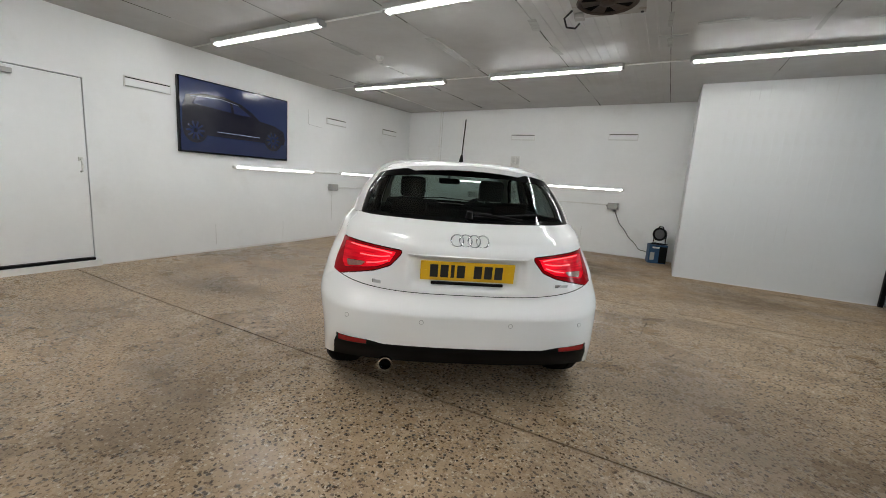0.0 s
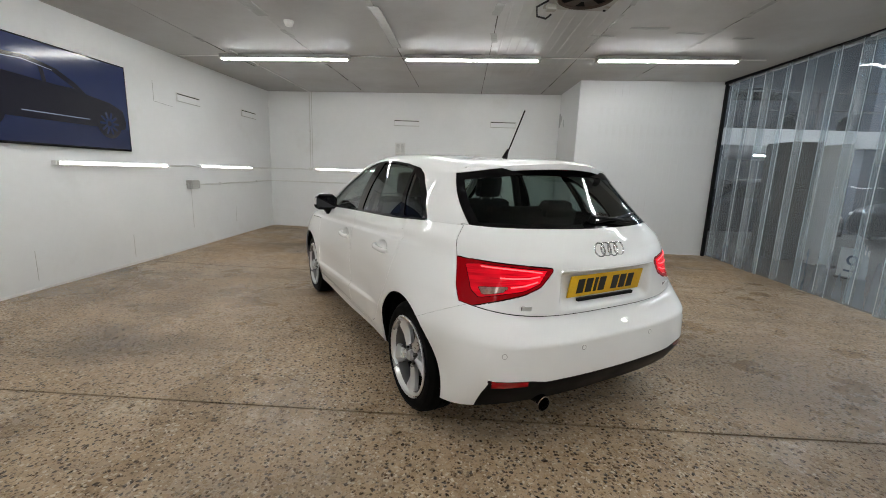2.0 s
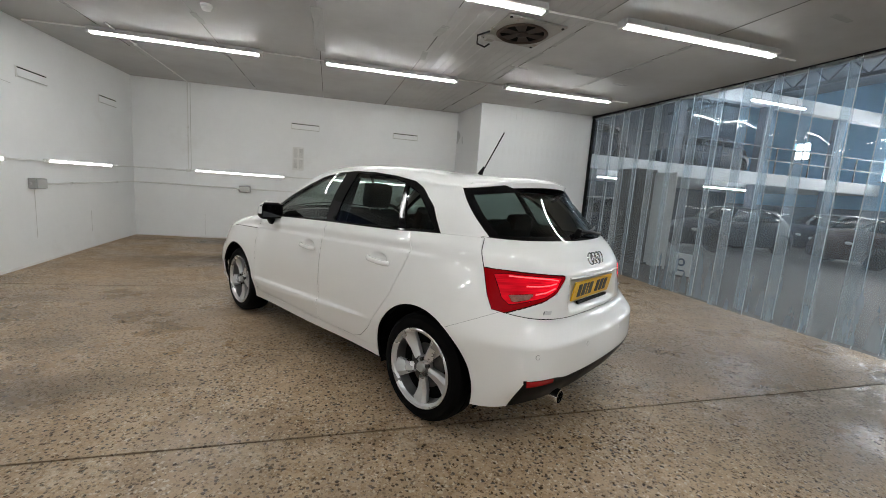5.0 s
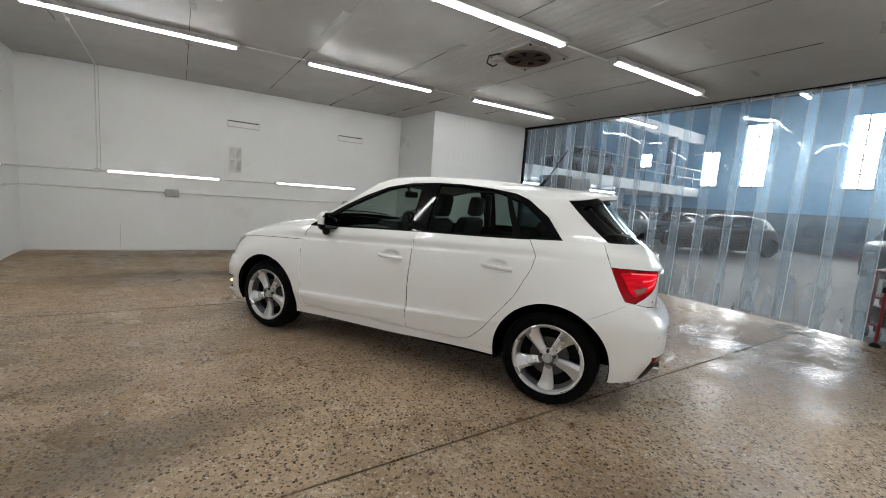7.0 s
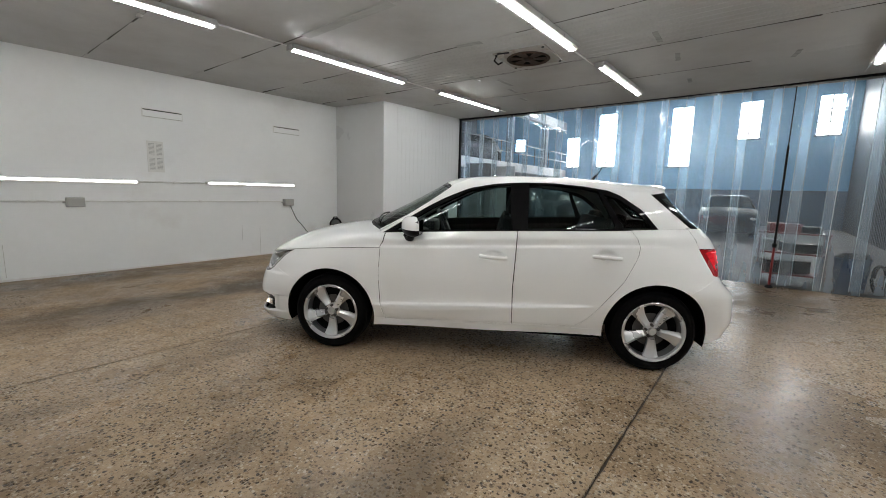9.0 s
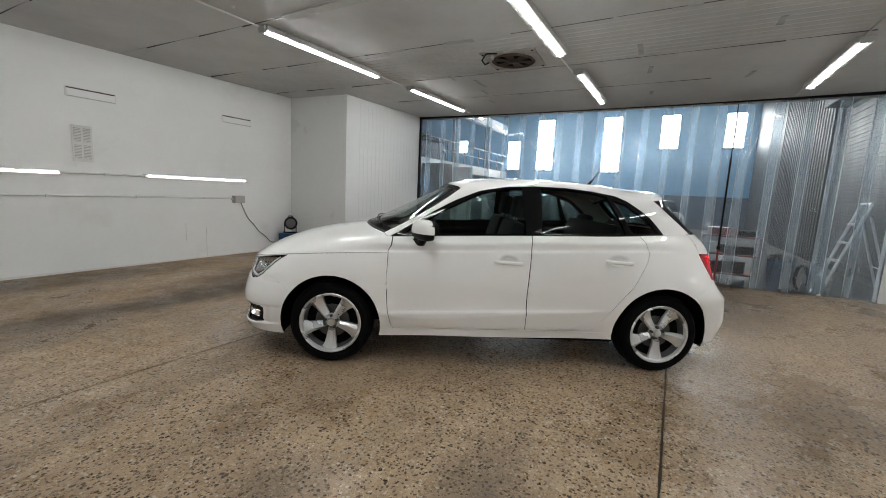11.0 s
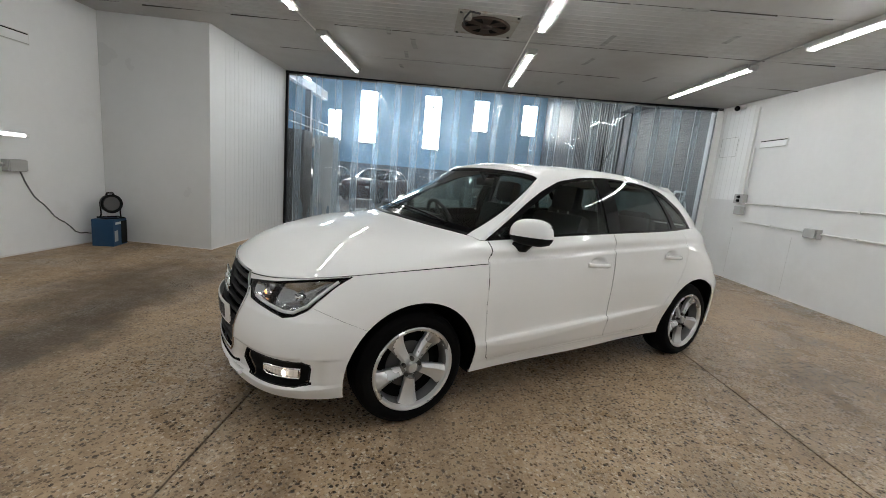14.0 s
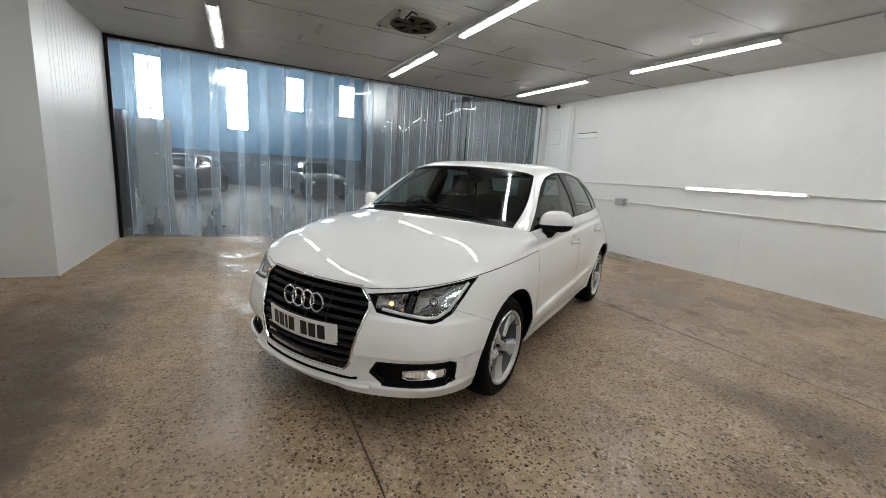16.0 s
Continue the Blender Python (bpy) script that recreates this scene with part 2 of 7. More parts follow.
        scraped = mulf(mulf(span(chalk_abs.outputs[0], 0.13, 0.03), span(cloud.outputs[0], 0.48, 0.62)), span(crumb.outputs[0], 0.56, 0.40))
        base = mixc(mulf(scraped, 0.75), base, CONC_PALE)
        base = mixc(mulf(span(rough_edge.outputs[0], 0.046, 0.026), 0.4), base, CONC_DEEP)
    l.new(base, b.inputs["Base Color"])
    wear = n.new("ShaderNodeMath")
    wear.operation = "SUBTRACT"
    l.new(span(cloud.outputs[0], 0.3, 0.7, CONC_ROUGH[0], CONC_ROUGH[1]), wear.inputs[0])
    l.new(mulf(damp, 0.20), wear.inputs[1])
    polish = span(tex("ShaderNodeTexNoise", 1.5, 7, 0.62).outputs[0], 0.46, 0.60, 0.0, 0.23)
    wear2 = n.new("ShaderNodeMath")
    wear2.operation = "SUBTRACT"
    l.new(wear.outputs[0], wear2.inputs[0])
    l.new(polish, wear2.inputs[1])
    # ground stones shine, the paste between them is duller
    glint = n.new("ShaderNodeMath")
    glint.operation, glint.inputs[1].default_value = "MULTIPLY_ADD", -0.26
    l.new(mulf(mulf(span(sep.outputs[2], 0.45, 0.55), core), open_), glint.inputs[0])
    l.new(span(mott.outputs[0], 0.35, 0.65, 0.05, 0.20), glint.inputs[2])
    wear3 = n.new("ShaderNodeMath")
    l.new(wear2.outputs[0], wear3.inputs[0])
    l.new(glint.outputs[0], wear3.inputs[1])
    floor_r = n.new("ShaderNodeMath")
    floor_r.operation, floor_r.inputs[1].default_value = "MAXIMUM", 0.10
    # the slab beyond the second joint was never ground to a polish
    dull = n.new("ShaderNodeMath")
    l.new(wear3.outputs[0], dull.inputs[0])
    l.new(span(axes.outputs["Y"], 4.9, 6.0, 0.0, 0.20), dull.inputs[1])
    rough = dull.outputs[0]
    # spots rubbed to a shine
    for at in SHINY:
        rubbed = n.new("ShaderNodeMath")
        rubbed.operation, rubbed.inputs[1].default_value = "MULTIPLY_ADD", -0.18
        l.new(spot(*at), rubbed.inputs[0])
        l.new(rough, rubbed.inputs[2])
        rough = rubbed.outputs[0]
    l.new(rough, floor_r.inputs[0])
    # specular drops towards the strip curtain to hold back the window glare
    l.new(span(axes.outputs["X"], 0.2, 1.6, 0.34, 0.17), b.inputs["Specular IOR Level"])
    l.new(floor_r.outputs[0], b.inputs["Roughness"])
    h = n.new("ShaderNodeMath")
    h.operation = "MULTIPLY_ADD"
    l.new(grit.outputs[0], h.inputs[0])
    h.inputs[1].default_value = 0.5
    inv = n.new("ShaderNodeMath")
    inv.operation = "SUBTRACT"
    l.new(cloud.outputs[0], inv.inputs[0])
    l.new(mulf(pit, 1.2), inv.inputs[1])
    l.new(inv.outputs[0], h.inputs[2])
    bp = n.new("ShaderNodeBump")
    bp.inputs["Strength"].default_value, bp.inputs["Distance"].default_value = 0.9, 0.005
    l.new(h.outputs[0], bp.inputs["Height"])
    l.new(bp.outputs[0], b.inputs["Normal"])
    return m


CONC_A, CONC_B, CONC_C = (0.3, 0.207, 0.127), (0.474, 0.344, 0.219), (0.392, 0.281, 0.177)
CONC_A2, CONC_B2 = (0.223, 0.155, 0.099), (0.534, 0.398, 0.265)
CONC_BROWN, CONC_PALE, CONC_DARK, CONC_DAMP = (0.085, 0.056, 0.034), (0.56, 0.47, 0.36), (0.02, 0.015, 0.012), (0.105, 0.075, 0.048)
CONC_TAN = (0.22, 0.155, 0.10)
CONC_ROUGH = (0.25, 0.50)
DARK_PATCHES = ((-1.0, 6.9, 1.3, 0.8, 0.55), (-2.3, 6.9, 0.9, 0.6, 0.4), (-2.5, 6.7, 2.1, 0.34, 0.92), (-3.4, 8.3, 2.4, 0.40, 0.6), (-3.9, 2.75, 0.75, 0.30, 0.6), (-1.4, 7.2, 0.9, 0.55, 0.6), (-1.9, 0.95, 0.45, 0.30, 0.3), (-4.2, 3.45, 0.4, 0.25, 0.5), (1.2, 6.3, 1.0, 0.6, 0.45), (1.5, 1.6, 1.6, 1.1, 0.75), (0.7, 2.8, 1.1, 0.7, 0.5), (-4.1, 6.6, 1.1, 0.6, 0.6))
SHINY = ((-3.3, 5.33, 0.75, 0.15), (-3.6, 3.45, 0.5, 0.4), (-3.45, 2.57, 0.45, 0.15), (-1.2, 1.3, 0.4, 0.2))
CONC_DEEP = (0.085, 0.062, 0.042)
M_CONC = concrete()
M_JOINT = mat("dirty_joint", (0.055, 0.042, 0.031), 0.8, var=0.5, scale=9)
M_WALL = mat("white_wall_paint", (0.85, 0.862, 0.866), 0.38, var=0.03, scale=1.6, bump=0.0012, grain=14, stain=(0.72, 0.71, 0.69), stain_scale=1.1, stain_at=(0.60, 0.90))
# white wall paint darkened to tone down the lamp light on the south wall
M_WALL_DIMMED = mat("dimmed_white_wall_paint", (0.76, 0.765, 0.765), 0.42, var=0.04, scale=1.2, bump=0.0012, grain=14, stain=(0.66, 0.65, 0.63), stain_scale=0.8, stain_at=(0.55, 0.9))
M_PANEL = mat("pale_grey_clad_panel", (0.70, 0.712, 0.72), 0.34, var=0.03, scale=1.4, bump=0.0008, grain=10, stain=(0.60, 0.595, 0.58), stain_scale=1.0, stain_at=(0.55, 0.9))
M_WALL_LOW = mat("scuffed_white_paint", (0.78, 0.77, 0.755), 0.45, var=0.04, scale=2.2, bump=0.0012, grain=20, stain=(0.60, 0.56, 0.51), stain_scale=3.0, stain_at=(0.58, 0.78))
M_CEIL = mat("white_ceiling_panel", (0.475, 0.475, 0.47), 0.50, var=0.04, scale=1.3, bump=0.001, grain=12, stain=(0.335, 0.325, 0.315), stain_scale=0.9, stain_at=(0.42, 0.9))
M_SEAM = mat("seam_shadow_filler", (0.07, 0.062, 0.057), 0.7, var=0.2, scale=9)
M_WSEAM = mat("faint_wall_seam", (0.50, 0.49, 0.47), 0.6, var=0.2, scale=9)
M_TAPE = mat("glossy_white_tape", (0.50, 0.50, 0.49), 0.07, var=0.03, bump=0.006, grain=22, rough_var=0.03)
M_PLASTIC = mat("white_plastic", (0.74, 0.74, 0.72), 0.35, var=0.03)
M_GREYPL = mat("grey_plastic", (0.42, 0.42, 0.41), 0.4, var=0.05)
M_BLACK = mat("black_plastic", (0.005, 0.005, 0.0055), 0.45, var=0.15, grain=300, spec=0.12)
M_GLOSSBLACK = mat("gloss_black", (0.005, 0.005, 0.0055), 0.06, var=0.05, rough_var=0.02, spec=0.2)
M_FRIT = mat("black_glass_border", (0.005, 0.005, 0.0055), 0.16, var=0.05, rough_var=0.02, spec=0.06)
M_DARK = mat("dark_void", (0.004, 0.004, 0.004), 0.9, var=0.1, spec=0.05)
M_RUBBER = mat("tyre_rubber", (0.004, 0.004, 0.0043), 0.7, var=0.2, scale=14, bump=0.0006, grain=200, spec=0.07)
M_ALLOY = mat("silver_alloy", (0.66, 0.67, 0.685), 0.30, 0.7, var=0.03, grain=260)
M_CHROME = mat("chrome", (0.72, 0.73, 0.74), 0.1, 1.0, var=0.02, rough_var=0.02)
# silver barrel with the shade inside the wheel put into its colour
M_BARREL = mat("shaded_rim_barrel", (0.16, 0.16, 0.165), 0.45, 0.5, var=0.15)
M_DISC = mat("dull_brake_disc", (0.10, 0.10, 0.10), 0.5, 0.8, var=0.15)
M_STEEL = mat("brushed_steel", (0.38, 0.38, 0.38), 0.4, 1.0, var=0.15, scale=20)
M_ALU = mat("ladder_aluminium", (0.86, 0.86, 0.85), 0.4, 0.7, var=0.08, scale=20)
M_PAINT = mat("white_car_paint", (0.87, 0.87, 0.865), 0.6, var=0.003, scale=0.7, coat=1.0, rough_var=0.0, spec=0.15)
M_PAINT.node_tree.nodes["Principled BSDF"].inputs["Coat Roughness"].default_value = 0.008
M_RED = mat("red_lens", (0.30, 0.004, 0.008), 0.08, var=0.08, scale=40, coat=0.6, rough_var=0.02)
M_REDSOFT = mat("softly_lit_red_lens", (0.06, 0.0006, 0.0015), 0.08, var=0.08, scale=40, coat=0.0, spec=0.15, rough_var=0.02)
M_REDSOFT.node_tree.nodes["Principled BSDF"].inputs["Emission Color"].default_value = (0.9, 0.004, 0.012, 1)
M_REDSOFT.node_tree.nodes["Principled BSDF"].inputs["Emission Strength"].default_value = 0.12
M_REDLIT = glow("lit_red_lens", (0.95, 0.006, 0.022), 0.75)
M_REDHOT = glow("lit_red_strip", (1.0, 0.08, 0.09), 1.7)
M_AMBER = mat("smoked_amber_lens", (0.26, 0.12, 0.09), 0.1, var=0.25, scale=60, coat=1.0)
M_YELLOW = mat("yellow_plate", (0.80, 0.47, 0.015), 0.35, var=0.03)
M_PLATEW = mat("white_plate", (0.78, 0.78, 0.76), 0.35, var=0.03)
M_INK = mat("black_plate_ink", (0.012, 0.012, 0.013), 0.4, var=0.02)
M_CLOTH = mat("charcoal_seat_cloth", (0.018, 0.018, 0.02), 0.9, var=0.2, scale=30, bump=0.001, grain=400)
M_TRIM = mat("dark_cabin_plastic", (0.014, 0.014, 0.015), 0.55, var=0.1, spec=0.3)
M_HEADLINER = mat("grey_headlining", (0.40, 0.39, 0.37), 0.9, var=0.05)
M_GLASS = sheet("car_glass", (0.58, 0.67, 0.64), gloss=0.022, rough=0.0)
M_GLASSD = sheet("rear_car_glass", (0.40, 0.48, 0.46), gloss=0.022, rough=0.0)
M_LENS = sheet("clear_lamp_lens", (0.95, 0.96, 0.97), gloss=0.025, rough=0.01)
M_STRIP = sheet("clear_pvc_strip", (0.90, 0.94, 0.96), milk=0.165, gloss=0.045, rough=0.012, milk_colour=(0.80, 0.88, 0.94), smear=0.05, haze=0.55)
M_STRIPEDGE = sheet("cloudy_pvc_edge", (0.80, 0.86, 0.90), milk=0.8, gloss=0.10, rough=0.1, milk_colour=(0.90, 0.95, 0.98))
M_STRIPLAP = sheet("doubled_pvc_overlap", (0.92, 0.95, 0.96), milk=0.12, gloss=0.035, rough=0.012, milk_colour=(0.88, 0.91, 0.93), smear=0.05, haze=0.2)
M_TUBE = glow("lit_tube_diffuser", (0.968, 0.985, 0.968), TUBE)
M_WTUBE = glow("lit_wall_tube", (1.0, 0.98, 0.96), WALL_TUBE)
M_RUST = mat("rusty_steel", (0.055, 0.034, 0.024), 0.75, 0.3, var=0.4, scale=14, bump=0.001, stain=(0.035, 0.025, 0.02), stain_scale=8, stain_at=(0.45, 0.6))
M_DIRTY = mat("dirty_white_steel", (0.30, 0.285, 0.255), 0.5, var=0.15, scale=9, stain=(0.16, 0.10, 0.06), stain_scale=7, stain_at=(0.55, 0.7))
M_CABLE = mat("grey_cable", (0.10, 0.10, 0.10), 0.5)
M_BLUEBOX = mat("blue_carton", (0.009, 0.055, 0.135), 0.5, var=0.1)
M_BLUEWALL = mat("blue_hall_wall", (0.29, 0.60, 0.90), 0.7, var=0.12, scale=1.0, stain=(0.21, 0.47, 0.76), stain_scale=0.5, stain_at=(0.5, 0.7))
# slate colour of the band added along the far wall's foot
M_LOWBAND = mat("slate_low_band", (0.13, 0.18, 0.25), 0.6, var=0.15, scale=1.0, stain=(0.07, 0.085, 0.11), stain_scale=0.7, stain_at=(0.45, 0.65))
M_DECK = mat("pale_gallery_paint", (0.55, 0.56, 0.57), 0.6, var=0.08, scale=1.0)
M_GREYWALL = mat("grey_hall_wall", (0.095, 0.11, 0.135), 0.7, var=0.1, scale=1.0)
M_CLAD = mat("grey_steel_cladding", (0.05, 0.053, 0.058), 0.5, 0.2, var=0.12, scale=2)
M_SHUTTER = mat("dark_roller_shutter_steel", (0.042, 0.045, 0.05), 0.45, 0.3, var=0.15, scale=3)
M_DARKCAR = mat("dark_blue_car_paint", (0.006, 0.009, 0.02), 0.35, coat=0.05, var=0.02, spec=0.15)
M_GREYCAR = mat("dark_grey_car_paint", (0.016, 0.017, 0.019), 0.35, coat=0.05, var=0.02, spec=0.15)
M_REDCAR = mat("dark_red_car_paint", (0.03, 0.005, 0.005), 0.35, coat=0.05, var=0.02, spec=0.15)
M_REDPAINT = mat("worn_red_paint", (0.17, 0.014, 0.014), 0.45, var=0.2, scale=12)
M_FOGLIT = glow("lit_fog_lamp", (1.0, 0.86, 0.70), 1.3)
M_FOGLENS = mat("lit_ribbed_lens", (0.55, 0.54, 0.52), 0.15, 0.6, var=0.2, scale=30)
M_FOGLENS.node_tree.nodes["Principled BSDF"].inputs["Emission Color"].default_value = (1.0, 0.88, 0.74, 1)
M_FOGLENS.node_tree.nodes["Principled BSDF"].inputs["Emission Strength"].default_value = 0.12
M_SKYPANE = glow("frosted_window_daylight", (1.0, 0.985, 0.95), 24.0)
M_HTUBE = glow("lit_hall_tube", (0.85, 0.93, 1.0), 80.0)
M_BROWN = mat("dark_brown_board", (0.035, 0.026, 0.02), 0.5, var=0.15)
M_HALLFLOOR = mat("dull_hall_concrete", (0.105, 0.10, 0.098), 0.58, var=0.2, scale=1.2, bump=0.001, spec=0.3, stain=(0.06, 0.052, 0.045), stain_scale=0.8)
M_SILVER = mat("silver_lamp_reflector", (0.42, 0.425, 0.43), 0.13, 1.0, var=0.1, scale=30)
M_BULB = glow("amber_bulb", (1.0, 0.50, 0.20), 1.1)
# lit lenses: dark base under the glow
_t = M_REDLIT.node_tree
for _q in (M_REDLIT, M_REDHOT):
    _q.node_tree.nodes["Principled BSDF"].inputs["Base Color"].default_value = (0.18, 0.002, 0.004, 1)
    _q.node_tree.nodes["Principled BSDF"].inputs["Specular IOR Level"].default_value = 0.08
# the light is strongest at the lamp's inner end and breaks into long streaks
_c, _x, _p, _w = _t.nodes.new("ShaderNodeTexCoord"), _t.nodes.new("ShaderNodeSeparateXYZ"), _t.nodes.new("ShaderNodeMapping"), _t.nodes.new("ShaderNodeTexNoise")
_a, _r, _n, _q = _t.nodes.new("ShaderNodeMath"), _t.nodes.new("ShaderNodeMapRange"), _t.nodes.new("ShaderNodeMapRange"), _t.nodes.new("ShaderNodeMath")
_t.links.new(_c.outputs["Object"], _x.inputs[0])
_a.operation, _q.operation = "ABSOLUTE", "MULTIPLY"
_t.links.new(_x.outputs["Y"], _a.inputs[0])
_t.links.new(_a.outputs[0], _r.inputs[0])
for _k, _v in (("From Min", 0.40), ("From Max", 0.64), ("To Min", 0.75), ("To Max", 0.34)):
    _r.inputs[_k].default_value = _v
_p.inputs["Scale"].default_value, _w.inputs["Scale"].default_value = (4, 4, 60), 2.0
_t.links.new(_c.outputs["Object"], _p.inputs[0])
_t.links.new(_p.outputs[0], _w.inputs["Vector"])
for _k, _v in (("From Min", 0.35), ("From Max", 0.65), ("To Min", 0.55), ("To Max", 1.15)):
    _n.inputs[_k].default_value = _v
_t.links.new(_w.outputs[0], _n.inputs[0])
_t.links.new(_r.outputs[0], _q.inputs[0])
_t.links.new(_n.outputs[0], _q.inputs[1])
_t.links.new(_q.outputs[0], _t.nodes["Principled BSDF"].inputs["Emission Strength"])
_t.nodes["Principled BSDF"].inputs["Roughness"].default_value = 0.1
M_MIRROR = mat("tinted_mirror_glass", (0.05, 0.053, 0.056), 0.03, 1.0, var=0.02, rough_var=0.01)

# ---------- builders ----------
def finish(bm, name, material, smooth=False, sharp=40):
    me = bpy.data.meshes.new(name)
    if smooth:
        for f in bm.faces:
            f.smooth = True
        lim = radians(sharp)
        for e in bm.edges:
            if len(e.link_faces) == 2 and e.calc_face_angle(0) > lim:
                e.smooth = False
    bm.to_mesh(me)
    bm.free()
    me.materials.append(material)
    return me


def part(name, bm, material, parent=None, label="", smooth=False, sharp=40):
    """Links a bmesh as one mesh object under a thing or a part."""
    ob = new(name, finish(bm, name, material, smooth, sharp))
    if parent:
        ob.parent = parent
    if label:
        ob["label"] = label
    return ob


def thing(name, m, label, category, group="", kind=""):
    ob = new(name)
    ob.empty_display_size = 0.1
    ob.matrix_world = m
    return tagged(ob, label, category, group, kind)


def box(lo, hi, bevel=0.0, bm=None, m=None):
    bm = bm or bmesh.new()
    s = [hi[i] - lo[i] for i in range(3)]
    c = [(hi[i] + lo[i]) / 2 for i in range(3)]
    mm = Matrix.Translation(c) @ Matrix.Diagonal((*s, 1))
    if m:
        mm = m @ mm
    made = bmesh.ops.create_cube(bm, size=1, matrix=mm)["verts"]
    if bevel:
        es = list({e for v in made for e in v.link_edges})
        bmesh.ops.bevel(bm, geom=es, offset=bevel, segments=2, affect="EDGES", profile=0.6)
    return bm


def rod(p, q, r, r2=None, seg=12, bm=None, caps=True):
    bm = bm or bmesh.new()
    p, q = Vector(p), Vector(q)
    d = q - p
    m = Matrix.Translation((p + q) / 2) @ d.to_track_quat("Z", "Y").to_matrix().to_4x4()
    bmesh.ops.create_cone(bm, cap_ends=caps, segments=seg, radius1=r, radius2=r if r2 is None else r2, depth=d.length, matrix=m)
    return bm


def tube(points, r, seg=8, bm=None, closed=False, flat=1.0):
    """A round tube along a line of points; flat squeezes it along the world's z."""
    bm = bm or bmesh.new()
    pts = [Vector(p) for p in points]
    rings = []
    n = len(pts)
    for i, p in enumerate(pts):
        a = pts[(i - 1) % n] if closed or i else p
        b = pts[(i + 1) % n] if closed or i < n - 1 else p
        d = (b - a).normalized()
        side = d.cross(Vector((0, 0, 1)))
        if side.length < 0.05:
            side = d.cross(Vector((0, 1, 0)))
        side.normalize()
        up = side.cross(d)
        rings.append([bm.verts.new(p + (side * math.cos(k * math.tau / seg) + up * flat * math.sin(k * math.tau / seg)) * r) for k in range(seg)])
    for i in range(n if closed else n - 1):
        a, b = rings[i], rings[(i + 1) % n]
        for k in range(seg):
            bm.faces.new((a[k], a[(k + 1) % seg], b[(k + 1) % seg], b[k]))
    if not closed:
        bm.faces.new(rings[0][::-1])
        bm.faces.new(rings[-1])
    bmesh.ops.recalc_face_normals(bm, faces=bm.faces)
    return bm


def lathe(profile, seg=48, bm=None, axis="Y", m=None):
    """Turns a profile of (radius, along) round the axis."""
    bm = bm or bmesh.new()
    rings = []
    for r, h in profile:
        ring = []
        for k in range(seg):
            a = k * math.tau / seg
            c = Vector((r * math.cos(a), h, r * math.sin(a))) if axis == "Y" else Vector((r * math.cos(a), r * math.sin(a), h))
            ring.append(bm.verts.new(m @ c if m else c))
        rings.append(ring)
    for a, b in zip(rings, rings[1:]):
        for k in range(seg):
            bm.faces.new((a[k], a[(k + 1) % seg], b[(k + 1) % seg], b[k]))
    bmesh.ops.recalc_face_normals(bm, faces=bm.faces)
    return bm


def slab(outline, a, b, axis="y", bevel=0.0, bm=None):
    """A flat plate with a polygon outline, from a to b along an axis."""
    bm = bm or bmesh.new()
    put = {"y": lambda u, v, w: (u, w, v), "x": lambda u, v, w: (w, u, v), "z": lambda u, v, w: (u, v, w)}[axis]
    lo = [bm.verts.new(put(u, v, a)) for u, v in outline]
    hi = [bm.verts.new(put(u, v, b)) for u, v in outline]
    n = len(outline)
    fs = [bm.faces.new(lo[::-1]), bm.faces.new(hi)]
    for i in range(n):
        fs.append(bm.faces.new((lo[i], lo[(i + 1) % n], hi[(i + 1) % n], hi[i])))
    bmesh.ops.recalc_face_normals(bm, faces=fs)
    if bevel:
        es = list({e for f in fs[:2] for e in f.edges})
        bmesh.ops.bevel(bm, geom=es, offset=bevel, segments=2, affect="EDGES")
    return bm


def blob(c, r, bm=None, seg=20, rings=12):
    bm = bm or bmesh.new()
    bmesh.ops.create_uvsphere(bm, u_segments=seg, v_segments=rings, radius=1, matrix=Matrix.Translation(c) @ Matrix.Diagonal((*r, 1)))
    return bm


def ease(u):
    u = max(0.0, min(1.0, u))
    return u * u * (3 - 2 * u)


# the room's plan: x from the screen wall to the strip curtain, y from the conduit wall to the far wall
X0, X1, Y0, Y1 = -5.64, 2.76, -0.62, 8.74
BX, BY = 0.40, 7.31


def floor_z(x, y):
    return 0.045 * ease((y - 4.6) / 4.0) + 0.045 * ease((0.8 - y) / 1.4) + 0.02 * ease((-4.2 - x) / 1.4)


def ceil_z(x, y):
    return 2.872 + 0.012 * x + 0.0024 * (y - 3.5) ** 2

# ---------- the bay: floor, walls, ceiling ----------
def sheet_grid(zf, x0, x1, y0, y1, step=0.35, drop=0.0):
    bm = bmesh.new()
    nx, ny = max(1, round((x1 - x0) / step)), max(1, round((y1 - y0) / step))
    g = [[bm.verts.new((x0 + (x1 - x0) * i / nx, y0 + (y1 - y0) * j / ny, zf(x0 + (x1 - x0) * i / nx, y0 + (y1 - y0) * j / ny) - drop)) for j in range(ny + 1)] for i in range(nx + 1)]
    for i in range(nx):
        for j in range(ny):
            bm.faces.new((g[i][j], g[i + 1][j], g[i + 1][j + 1], g[i][j + 1]))
    return bm, g


